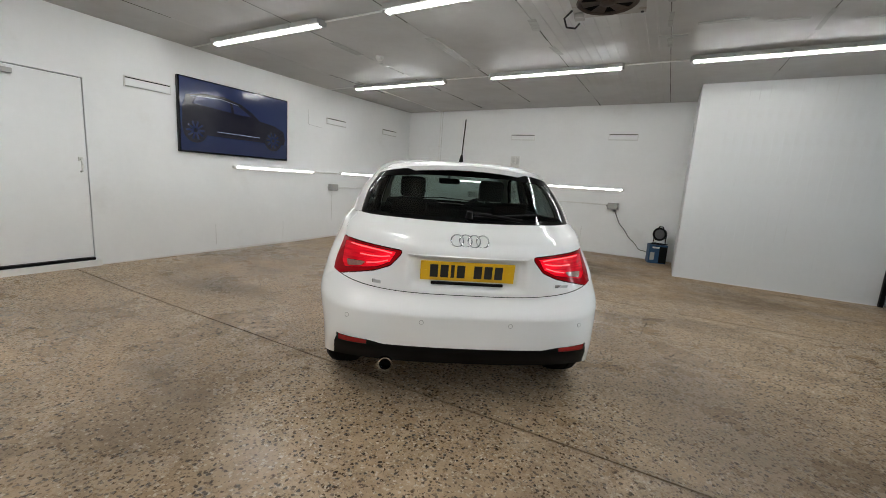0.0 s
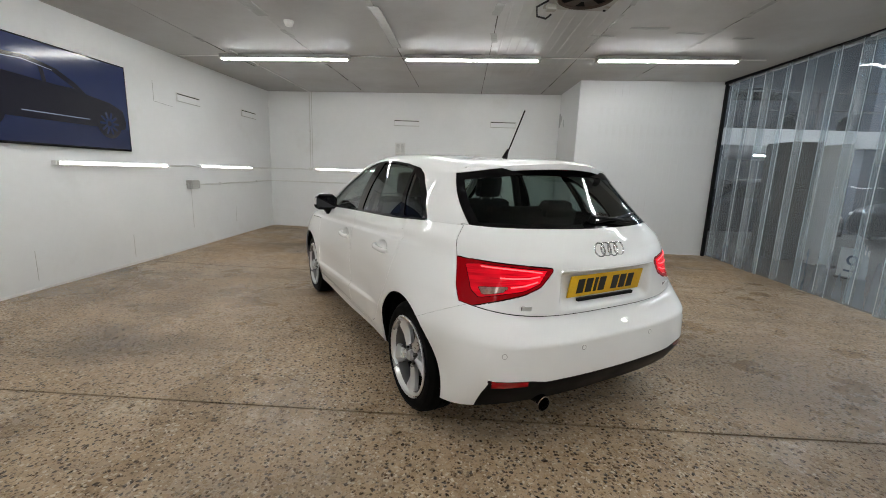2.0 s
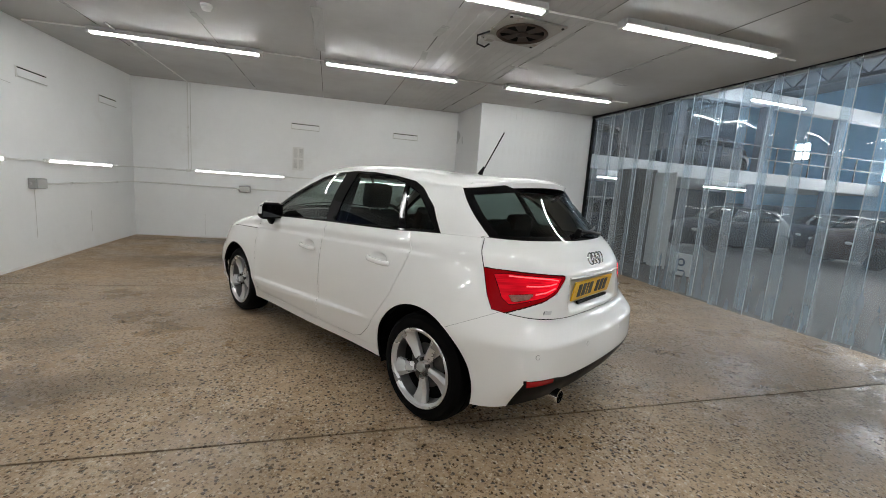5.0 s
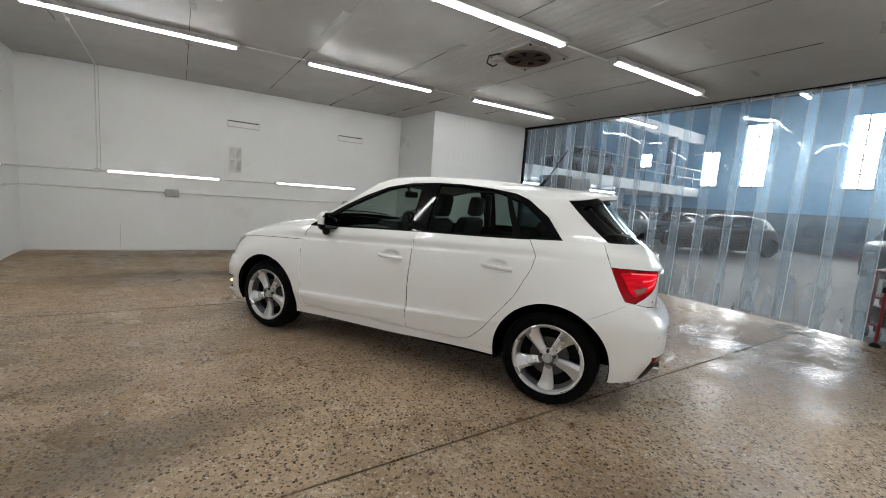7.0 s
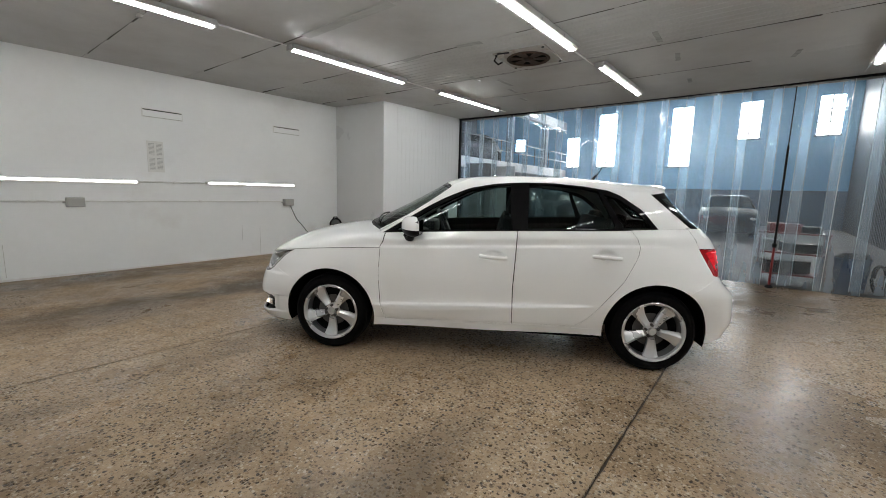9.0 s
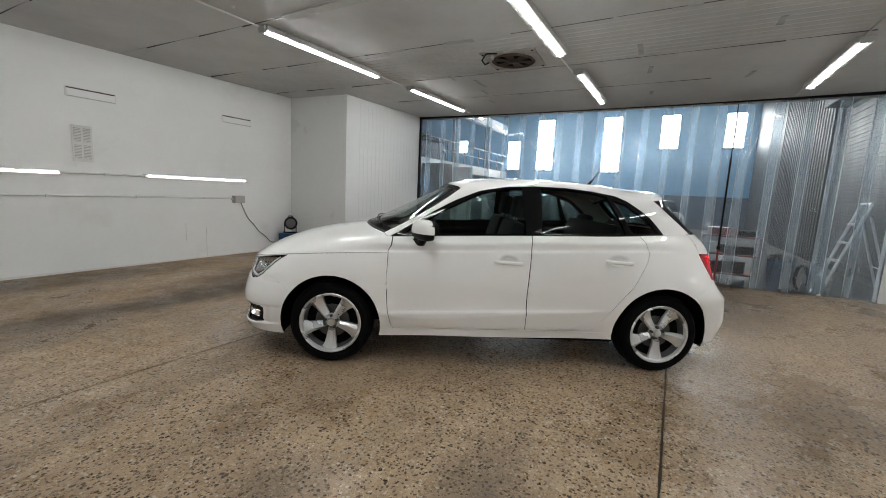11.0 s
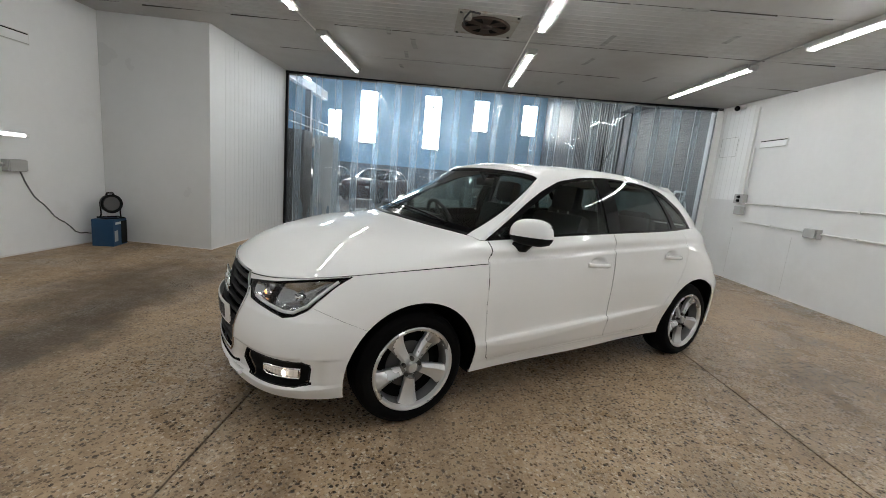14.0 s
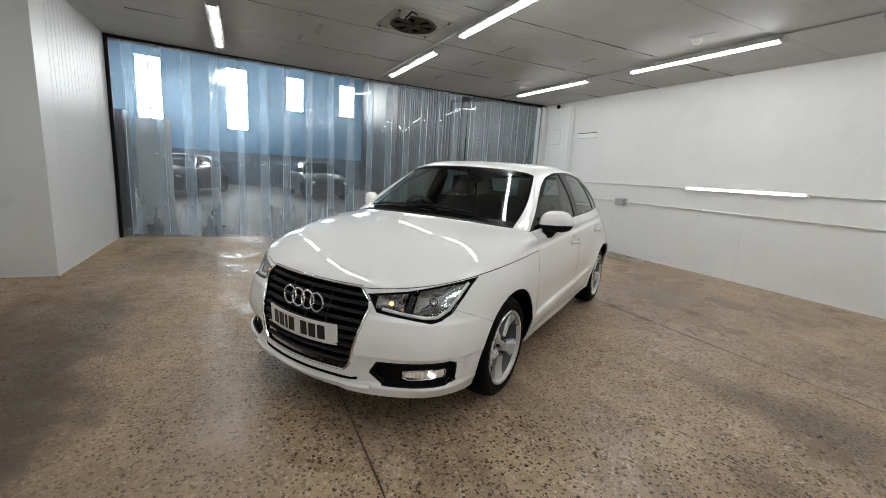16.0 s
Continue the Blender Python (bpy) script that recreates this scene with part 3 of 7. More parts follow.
floor = tagged(new("floor"), "ground brown concrete floor with exposed aggregate and joints", "floor", kind="structure")
bm, _ = sheet_grid(floor_z, X0 - 0.3, X1 + 0.1, Y0 - 0.3, Y1 + 0.3, drop=0.011)
part("joint_filler", bm, M_JOINT, floor, "dark dirty joint filler")
for ya, yb in ((Y0 - 0.3, 2.0265), (2.0375, 5.1185), (5.1268, Y1 + 0.3)):
    bm, g = sheet_grid(floor_z, X0 - 0.3, X1 + 0.1, ya, yb, step=0.06 if yb - ya < 0 else 0.11)
    for k in (0, -1):
        for i in range(len(g)):
            g[i][k].co.y += 0.0035 * noise.noise((g[i][k].co.x * 7, ya + k, 3.1)) + 0.003 * noise.noise((g[i][k].co.x * 23, ya + k, 8.1))
    edge = [e for e in bm.edges if e.is_boundary]
    ex = bmesh.ops.extrude_edge_only(bm, edges=edge)["geom"]
    for v in ex:
        if isinstance(v, bmesh.types.BMVert):
            v.co.z -= 0.010
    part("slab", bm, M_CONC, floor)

WT = 0.16


def wall_x(name, x, y0, y1, side, label, holes=()):
    """A wall in a plane of constant x, thick away from the room; holes (y0, y1, z0, z1) go through it."""
    w = tagged(new(name), label, "wall", kind="structure")
    bm = bmesh.new()
    xa, xb = (x - WT, x) if side < 0 else (x, x + WT)
    ys = [y0] + [v for h in holes for v in h[:2]] + [y1]
    for a, b in zip(ys[::2], ys[1::2]):
        box((xa, a, -0.1), (xb, b, 3.15), bm=bm)
    for a, b, c, d in holes:
        if c > 0:
            box((xa, a, -0.1), (xb, b, c), bm=bm)
        box((xa, a, d), (xb, b, 3.15), bm=bm)
    part("wall_panel", bm, M_WALL, w)
    return w


def wall_y(name, y, x0, x1, side, label, paint=None):
    w = tagged(new(name), label, "wall", kind="structure")
    ya, yb = (y - WT, y) if side < 0 else (y, y + WT)
    part("wall_panel", box((x0, ya, -0.1), (x1, yb, 3.15)), paint or M_WALL, w)
    return w


DOOR = (1.22, 2.245, 0.11, 2.135)
w_west = wall_x("wall_west", X0, Y0 - WT, Y1, -1, "white painted insulated-panel wall with a flush door", [DOOR])
w_north = wall_y("wall_north", Y1, X0 - WT, BX, 1, "white painted wall with vents and lamps")
w_box = tagged(new("wall_boxing"), "white boxed-out corner with ribbed cladding", "wall", kind="structure")
part("wall_panel", box((BX, BY, -0.1), (X1 + 0.05, Y1 + WT, 3.15)), M_PANEL, w_box)
w_south = wall_y("wall_south", Y0, X0 - WT, X1 + 0.2, -1, "white painted wall with conduits", M_WALL_DIMMED)
# the wall's short return beside the strip curtain
w_ret = tagged(new("wall_return"), "white wall strip beside the curtain", "wall", kind="structure")
part("wall_panel", box((X1 - 0.03, Y0, -0.1), (X1 + 0.15, -0.50, 3.15)), M_WALL, w_ret)
# ribbed sheet on the boxing's long face and on the wall beside the curtain
def ribs(parent, material, a, b, at, z0, z1, pitch=0.116, depth=0.0014, out=-1):
    lo, hi = sorted((at, at + out * depth))
    me = finish(box((0.007, lo, z0), (pitch - 0.007, hi, z1)), "rib", material)
    k = a
    while k < b - pitch:
        ob = new("rib", me)
        ob.parent = parent
        ob.location = (k, 0, 0)
        k += pitch
ribs(w_box, M_PANEL, BX + 0.35, X1 - 0.05, BY, 0.12, 2.90)
ribs(w_south, M_WALL, 1.95, X1, Y0, 1.35, 2.88, out=1)

# vertical seams between wall panels, and a shallow kerb at the foot
def seam_x(parent, x, y, z0, z1, s, w=0.004):
    part("panel_seam", box((x - 0.002 if s < 0 else x - 0.0015, y - w / 2, z0), (x + 0.0015 if s < 0 else x + 0.002, y + w / 2, z1)), M_WSEAM, parent)


def seam_y(parent, y, x, z0, z1, s, w=0.004):
    part("panel_seam", box((x - w / 2, y - 0.0015, z0), (x + w / 2, y + 0.0015, z1)), M_WSEAM, parent)


for y, z0, z1 in ((3.72, 0.12, 0.42), (4.93, 0.12, 0.40), (6.10, 0.35, 1.0), (7.3, 0.3, 0.6)):
    seam_x(w_west, X0, y, z0, z1, -1, 0.005)
for x, z0, z1 in ((-4.72, 1.32, 2.93), (-4.5, 0.10, 0.5), (-1.62, 0.35, 0.62), (-1.3, 0.05, 0.55)):
    seam_y(w_north, Y1, x, z0, z1, 1, 0.007 if z1 > 2 else 0.004)
for x in (1.9, 0.7, -1.7):
    seam_y(w_south, Y0, x, 0.12, 0.9, -1, 0.002)
# hairline cut-outs left in the plaster
for parent, pts in ((w_west, [(X0, 5.485, 2.38), (X0, 5.485, 2.12), (X0, 5.84, 2.10)]), (w_south, [(2.62, Y0 + 0.006, 2.40), (2.62, Y0 + 0.006, 2.08), (2.2, Y0 + 0.006, 2.08), (2.2, Y0 + 0.006, 2.40), (2.62, Y0 + 0.006, 2.40)])):
    for a, b in zip(pts, pts[1:]):
        part("panel_seam", rod(a, b, 0.0025, seg=6), M_GREYPL, parent)


def kerb(a, b, off):
    """A low painted kerb between floor and wall."""
    a, b = Vector(a), Vector(b)
    n = Vector((off[0], off[1], 0))
    bm = bmesh.new()
    za, zb = floor_z(a.x, a.y), floor_z(b.x, b.y)
    prof = ((0.0, -0.05), (0.006, -0.05), (0.005, 0.006), (0.003, 0.010), (0.0, 0.012))
    ra = [bm.verts.new(a + n * u + Vector((0, 0, za + v))) for u, v in prof]
    rb = [bm.verts.new(b + n * u + Vector((0, 0, zb + v))) for u, v in prof]
    for i in range(len(prof) - 1):
        bm.faces.new((ra[i], rb[i], rb[i + 1], ra[i + 1]))
    bm.faces.new(ra)
    bm.faces.new(rb[::-1])
    bmesh.ops.recalc_face_normals(bm, faces=bm.faces)
    return tagged(part("baseboard", bm, M_WALL_LOW), "scuffed white painted kerb along the wall foot", "baseboard", kind="structure")


kerb((X0, DOOR[1] + 0.05, 0), (X0, Y1 - 0.022, 0), (1, 0))
kerb((X0, Y0 + 0.022, 0), (X0, DOOR[0] - 0.05, 0), (1, 0))
kerb((X0, Y1, 0), (BX, Y1, 0), (0, -1))
kerb((BX, BY - 0.022, 0), (BX, Y1 - 0.022, 0), (-1, 0))
kerb((BX, BY, 0), (X1 - 0.1, BY, 0), (0, -1))
kerb((X0, Y0, 0), (X1 - 0.03, Y0, 0), (0, 1))

# ceiling with proud seams between the panels
ceiling = tagged(new("ceiling"), "white panel ceiling with dark seams and tape", "ceiling", kind="structure")
bm = bmesh.new()
xs = [X0 - WT] + [-4.78 + 1.19 * i for i in range(6)] + [X1 + 0.2]
for a, b in zip(xs, xs[1:]):
    ny = 30
    va, vb = [], []
    for j in range(ny + 1):
        y = Y0 - WT + (Y1 + 2 * WT - Y0) * j / ny
        va.append(((a + 0.003, y, ceil_z(a, y)), (a + 0.003, y, ceil_z(a, y) + 0.2)))
        vb.append(((b - 0.003, y, ceil_z(b, y)), (b - 0.003, y, ceil_z(b, y) + 0.2)))
    A = [[bm.verts.new(p) for p in q] for q in va]
    B = [[bm.verts.new(p) for p in q] for q in vb]
    for j in range(ny):
        bm.faces.new((A[j][0], A[j + 1][0], B[j + 1][0], B[j][0]))
        bm.faces.new((A[j][1], B[j][1], B[j + 1][1], A[j + 1][1]))
        bm.faces.new((A[j][0], A[j][1], A[j + 1][1], A[j + 1][0]))
        bm.faces.new((B[j][0], B[j + 1][0], B[j + 1][1], B[j][1]))
bmesh.ops.recalc_face_normals(bm, faces=bm.faces)
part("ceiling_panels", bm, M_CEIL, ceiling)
bm = bmesh.new()
for x in xs[1:-1]:
    y = Y0
    while y < Y1:
        ln = random.uniform(0.3, 1.3)
        if random.random() < 0.8:
            w = random.uniform(0.003, 0.010)
            z = ceil_z(x, y + ln / 2)
            box((x - w / 2 + random.uniform(-0.003, 0.003), y, z - 0.003), (x + w / 2, min(y + ln, Y1), z + 0.02), bm=bm)
        y += ln + 0.02
part("seam_strips", bm, M_SEAM, ceiling)
# the panel beside the fan is finely ribbed
bm = bmesh.new()
for k in range(1, 11):
    xr = xs[4] + 0.108 * k
    va = [[bm.verts.new((xr + dx, y, ceil_z(xr, y) + dz)) for dx, dz in ((-0.012, 0.004), (-0.007, -0.003), (0.007, -0.003), (0.012, 0.004))] for y in np.linspace(Y0, Y1, 20)]
    for p, q in zip(va, va[1:]):
        for j in range(3):
            bm.faces.new((p[j], p[j + 1], q[j + 1], q[j]))
bmesh.ops.recalc_face_normals(bm, faces=bm.faces)
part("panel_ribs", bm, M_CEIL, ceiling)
TAPES = ((-0.03, 3.4, 0.30, 0.045, 90), (-0.02, 3.95, 0.42, 0.05, 89), (-0.02, 4.55, 0.36, 0.04, 91), (-0.03, 5.2, 0.30, 0.045, 90), (1.18, 3.7, 0.34, 0.045, 90), (1.17, 4.25, 0.40, 0.05, 91), (1.17, 5.0, 0.5, 0.04, 89), (-2.40, 4.85, 1.30, 0.11, 89), (-3.60, 4.2, 0.5, 0.12, 90), (-1.22, 4.25, 0.30, 0.08, 95), (-1.20, 5.1, 0.32, 0.07, 85), (-3.58, 5.0, 0.3, 0.06, 88), (0.0, 5.0, 0.26, 0.05, 5), (0.9, 4.9, 0.3, 0.05, 3), (1.55, 5.05, 0.22, 0.05, 0), (-0.3, 2.6, 0.34, 0.05, 3), (0.5, 2.55, 0.3, 0.05, 8), (-1.2, 2.2, 0.22, 0.05, 85), (1.1, 1.5, 0.28, 0.05, 12), (-0.6, 1.5, 0.22, 0.05, 0), (-2.0, 1.35, 0.26, 0.05, 10), (0.4, 4.75, 0.4, 0.06, 0), (-3.6, 6.3, 0.22, 0.05, 85), (1.7, 2.6, 0.24, 0.05, 5), (-4.78, 5.2, 0.2, 0.05, 88))
for x, y, w, d, a in TAPES:
    bm = box((-w / 2, -d / 2, -0.002), (w / 2, d / 2, 0.0))
    bmesh.ops.subdivide_edges(bm, edges=[e for e in bm.edges if e.calc_length() > 0.1], cuts=7)
    for v in bm.verts:
        v.co.y += 0.012 * noise.noise((v.co.x * 11, x, y))
        v.co.z -= 0.010 * abs(noise.noise((v.co.x * 9, y, x)))
    ob = part("tape_patch", bm, M_TAPE)
    ob.matrix_world = pose(x, y, ceil_z(x, y) - 0.003, 0, 0, a)
    tagged(ob, "crinkled glossy white tape patch on the ceiling seam", "tape", "ceiling tape patches")


# ---------- lamps ----------
def batten(name, length, glow_mat, label, group, ceiling_lamp=True):
    """A slim tube batten: housing, diffuser, two end caps, clips. It lies along x, its face down (ceiling) or out (wall, along -y)."""
    t = thing(name, Matrix(), label, "lamp", group)
    h = length / 2
    if ceiling_lamp:
        part("housing", box((-h, -0.072, -0.050), (h, 0.072, 0.0), 0.008), M_GREYPL, t, "grey steel batten housing")
        bm = bmesh.new()
        prof = [(math.cos(a) * 0.025, -0.0485 - math.sin(a) * 0.022) for a in np.linspace(0, math.pi, 9)]
        ra = [bm.verts.new((-h + 0.03, u, v)) for u, v in prof]
        rb = [bm.verts.new((h - 0.03, u, v)) for u, v in prof]
        for i in range(8):
            bm.faces.new((ra[i], ra[i + 1], rb[i + 1], rb[i]))
        bm.faces.new(ra[::-1])
        bm.faces.new(rb)
        bmesh.ops.recalc_face_normals(bm, faces=bm.faces)
        part("diffuser", bm, glow_mat, t, "glowing white diffuser")
        for s in (-1, 1):
            part("end_cap", box((s * h - 0.016, -0.046, -0.071), (s * h + 0.016, 0.046, -0.005), 0.007), M_GREYPL, t)
        for u in (-0.55, 0, 0.55):
            part("clip", box((u * h - 0.012, -0.0755, -0.054), (u * h + 0.012, 0.0755, -0.02), 0.003), M_STEEL, t)
    else:
        bm = box((-h, -0.034, -0.022), (h, 0.0, 0.022), 0.004)
        for z in (-0.0215, 0.0165):
            box((-h, -0.056, z), (h, -0.0335, z + 0.005), bm=bm)
        part("housing", bm, M_PLASTIC, t)
        part("diffuser", box((-h + 0.02, -0.0545, -0.0155), (h - 0.02, -0.0345, 0.0155), 0.004), glow_mat, t, "glowing white diffuser")
        for s in (-1, 1):
            part("end_cap", box((s * h - 0.02, -0.058, -0.0225), (s * h + 0.02, -0.002, 0.0225), 0.006), M_PLASTIC, t)
    return t


def hung(x, y):
    return pose(x, y, ceil_z(x, y) - 0.002, 0, -0.69, 0)


lab = "glowing tube batten fixed under the white ceiling"
first = batten("ceiling_lamp", 1.80, M_TUBE, lab, "ceiling lamps")
first.matrix_world = hung(-4.02, 5.90)
for x, y in ((-1.44, 5.88), (1.10, 5.84), (-4.10, 3.38), (-1.46, 3.36), (1.08, 3.32), (-4.10, 0.78), (-1.54, 0.74), (1.01, 0.77)):
    copy_thing(first, hung(x, y))
wl = batten("wall_lamp", 1.56, M_WTUBE, "slim glowing tube lamp on the white wall", "wall lamps", False)
wl.matrix_world = pose(X0, 4.80, 1.275, 0, 0, 90)
for x, y, z, a in ((X0, 7.08, 1.285, 90), (-3.87, Y1, 1.306, 0), (-1.385, Y1, 1.322, 0), (-1.60, Y0, 1.31, 180)):
    copy_thing(wl, pose(x, y, z, 0, 0, a))
for y in (3.38, 5.88):
    bm = tube([(X0 + 0.1, y + 0.03, ceil_z(X0, y) - 0.02)] + [(x, y + 0.03 + 0.004 * (i % 2), ceil_z(x, y) - 0.012) for i, x in enumerate(np.linspace(-5.0, 2.4, 9))], 0.009)
    tagged(part("ceiling_conduit", bm, M_PLASTIC), "thin white conduit along the ceiling lamps", "conduit", "conduits")
tagged(part("ceiling_conduit", tube([(X0 + 0.1, 0.80, ceil_z(X0, 0.8) - 0.012), (-2, 0.80, ceil_z(-2, 0.8) - 0.012), (2.5, 0.80, ceil_z(2.5, 0.8) - 0.012)], 0.009), M_GREYPL), "thin grey conduit along the ceiling lamps", "conduit", "conduits")

# ---------- the white hatchback ----------
# x forward from the rear axle, y to the car's left, z up. Each line is one rail of the left half of the shell,
# from the middle of the tail round the side to the middle of the nose.
RAILS = [
    [(-0.605, 0, 0.272), (-0.585, 0.43, 0.272), (-0.51, 0.705, 0.268), (-0.37, 0.81, 0.245), (0.35, 0.822, 0.245), (1.2, 0.824, 0.235), (2.0, 0.822, 0.225), (2.80, 0.80, 0.2), (3.09, 0.705, 0.212), (3.24, 0.435, 0.198), (3.305, 0, 0.192)],
    [(-0.668, 0, 0.4), (-0.645, 0.43, 0.4), (-0.557, 0.712, 0.4), (-0.362, 0.82, 0.4), (0.35, 0.838, 0.33), (1.2, 0.834, 0.305), (2.0, 0.836, 0.29), (2.79, 0.84, 0.32), (3.10, 0.738, 0.29), (3.25, 0.445, 0.27), (3.322, 0, 0.26)],
    [(-0.668, 0, 0.56), (-0.645, 0.43, 0.56), (-0.55, 0.703, 0.57), (-0.352, 0.838, 0.58), (0.35, 0.868, 0.49), (1.2, 0.858, 0.42), (2.0, 0.862, 0.38), (2.78, 0.862, 0.48), (3.10, 0.735, 0.455), (3.258, 0.44, 0.445), (3.335, 0, 0.44)],
    [(-0.575, 0, 0.655), (-0.555, 0.43, 0.665), (-0.475, 0.66, 0.7), (-0.34, 0.788, 0.74), (0.35, 0.862, 0.72), (1.2, 0.855, 0.68), (2.0, 0.858, 0.66), (2.77, 0.842, 0.66), (3.07, 0.708, 0.615), (3.222, 0.43, 0.605), (3.288, 0, 0.6)],
    [(-0.588, 0, 0.87), (-0.555, 0.36, 0.875), (-0.432, 0.62, 0.89), (-0.262, 0.735, 0.91), (0.35, 0.836, 0.915), (1.2, 0.838, 0.878), (2.0, 0.837, 0.845), (2.72, 0.803, 0.805), (3.005, 0.678, 0.765), (3.182, 0.42, 0.725), (3.252, 0, 0.715)],
    [(-0.545, 0, 0.955), (-0.512, 0.36, 0.96), (-0.392, 0.613, 0.972), (-0.236, 0.716, 0.985), (0.35, 0.818, 0.977), (1.2, 0.826, 0.943), (2.0, 0.822, 0.908), (2.44, 0.72, 0.925), (2.68, 0.53, 0.922), (2.81, 0.3, 0.918), (2.85, 0, 0.918)],
    [(-0.465, 0, 1.04), (-0.435, 0.34, 1.045), (-0.335, 0.568, 1.05), (-0.19, 0.668, 1.055), (0.35, 0.775, 1.035), (1.2, 0.79, 1.005), (2.02, 0.765, 0.962), (2.135, 0.67, 0.972), (2.235, 0.5, 0.990), (2.315, 0.28, 1.006), (2.35, 0, 1.013)],
    [(-0.15, 0, 1.367), (-0.13, 0.3, 1.36), (-0.07, 0.48, 1.334), (0.05, 0.555, 1.317), (0.42, 0.595, 1.355), (1.02, 0.6, 1.382), (1.5, 0.57, 1.342), (1.56, 0.5, 1.362), (1.6, 0.38, 1.377), (1.625, 0.2, 1.385), (1.635, 0, 1.388)],
    [(0.02, 0, 1.394), (0.03, 0.28, 1.389), (0.07, 0.42, 1.374), (0.15, 0.46, 1.37), (0.44, 0.49, 1.403), (1.02, 0.495, 1.423), (1.37, 0.47, 1.405), (1.42, 0.4, 1.41), (1.45, 0.28, 1.417), (1.47, 0.15, 1.421), (1.475, 0, 1.423)],
    [(0.26, 0, 1.41), (0.27, 0.18, 1.408), (0.3, 0.24, 1.406), (0.36, 0.26, 1.406), (0.5, 0.27, 1.424), (1.0, 0.275, 1.437), (1.2, 0.26, 1.433), (1.24, 0.2, 1.434), (1.26, 0.13, 1.435), (1.27, 0.07, 1.436), (1.27, 0, 1.436)],
    [(0.42, 0, 1.417), (0.43, 0, 1.417), (0.45, 0, 1.418), (0.48, 0, 1.42), (0.6, 0, 1.431), (0.95, 0, 1.44), (1.08, 0, 1.439), (1.1, 0, 1.439), (1.12, 0, 1.439), (1.14, 0, 1.439), (1.15, 0, 1.439)],
]
STEPS = (6, 12, 11, 18, 13, 9, 16, 5, 8, 5)


def ring_spline(keys, knots, at):
    """A smooth closed curve through the left half's keys and their mirror images, sampled on the left half."""
    k = np.array(keys, float)
    full = np.vstack([k, k[-2:0:-1] * (1, -1, 1)])
    h = np.diff(np.concatenate([knots, knots[-1] + np.cumsum(np.diff(knots)[::-1])]))
    n = len(full)
    A, R = np.zeros((n, n)), np.zeros((n, 3))
    for i in range(n):
        a, b = h[i - 1], h[i]
        A[i, i - 1], A[i, i], A[i, (i + 1) % n] = b, 2 * (a + b), a
        R[i] = 3 * (b * (full[i] - full[i - 1]) / a + a * (full[(i + 1) % n] - full[i]) / b)
    m = np.linalg.solve(A, R)
    out = []
    for t in at:
        i = min(int(np.searchsorted(knots, t, "right")) - 1, len(knots) - 2)
        u, w = (t - knots[i]) / h[i], h[i]
        out.append((2 * u**3 - 3 * u**2 + 1) * full[i] + (u**3 - 2 * u**2 + u) * w * m[i] + (3 * u**2 - 2 * u**3) * full[i + 1] + (u**3 - u**2) * w * m[i + 1])
    return np.array(out)


def shell_points(ns, steps):
    """The shell's points [level][station], with the rail and key number of each."""
    c = np.array(RAILS[2])
    knots = np.concatenate([[0], np.cumsum(np.linalg.norm(np.diff(c, axis=0), axis=1))])
    at = np.linspace(0, knots[-1], ns)
    kk = np.interp(at, knots, range(11))
    rails = np.array([ring_spline(r, knots, at) for r in RAILS])
    rails[:, 0, 1] = rails[:, -1, 1] = 0
    rails[-1, :, 1] = 0
    out, lev = [], []
    for lo, hi in ((0, 6), (6, 7), (7, 10)):
        g = rails[lo:hi + 1]
        d = np.diff(g, axis=0)
        m = np.zeros_like(g)
        m[0], m[-1] = d[0], d[-1]
        for i in range(1, len(g) - 1):
            same = d[i - 1] * d[i] > 0
            m[i] = np.where(same, 2 * d[i - 1] * d[i] / np.where(same, d[i - 1] + d[i], 1), 0)
        # sharp fold along the third rail on the doors, softer on the tail
        fold = np.interp(kk, (0, 2.2, 3.0, 3.7, 4.2, 6.1, 6.5), (.6, .6, 0, 0, 1, 1, 0))[:, None]
        for i in range(hi - lo):
            last = hi == 10 and i == hi - lo - 1
            for j in range(steps[lo + i] + (1 if last else 0)):
                u = j / steps[lo + i]
                ma, mb = m[i], m[i + 1]
                if lo == 0 and i == 2:
                    ma = ma * (1 - fold) + d[2] * fold
                if lo == 0 and i == 1:
                    mb = mb * (1 - fold) + d[1] * fold
                p = (2 * u**3 - 3 * u**2 + 1) * g[i] + (u**3 - 2 * u**2 + u) * ma + (3 * u**2 - 2 * u**3) * g[i + 1] + (u**3 - u**2) * mb
                if lo == 6:
                    tang = np.gradient(rails[6], axis=0)
                    nrm = np.stack([-tang[:, 1], tang[:, 0], 0 * tang[:, 0]], axis=1)
                    nrm *= -1
                    nrm /= np.linalg.norm(nrm, axis=1)[:, None] + 1e-9
                    nrm[:, 1] = np.abs(nrm[:, 1])
                    p = p + nrm * 0.022 * math.sin(math.pi * u)
                    p[0, 1] = p[-1, 1] = 0
                out.append(p)
                lev.append(lo + i + u)
    return np.array(out), lev, kk


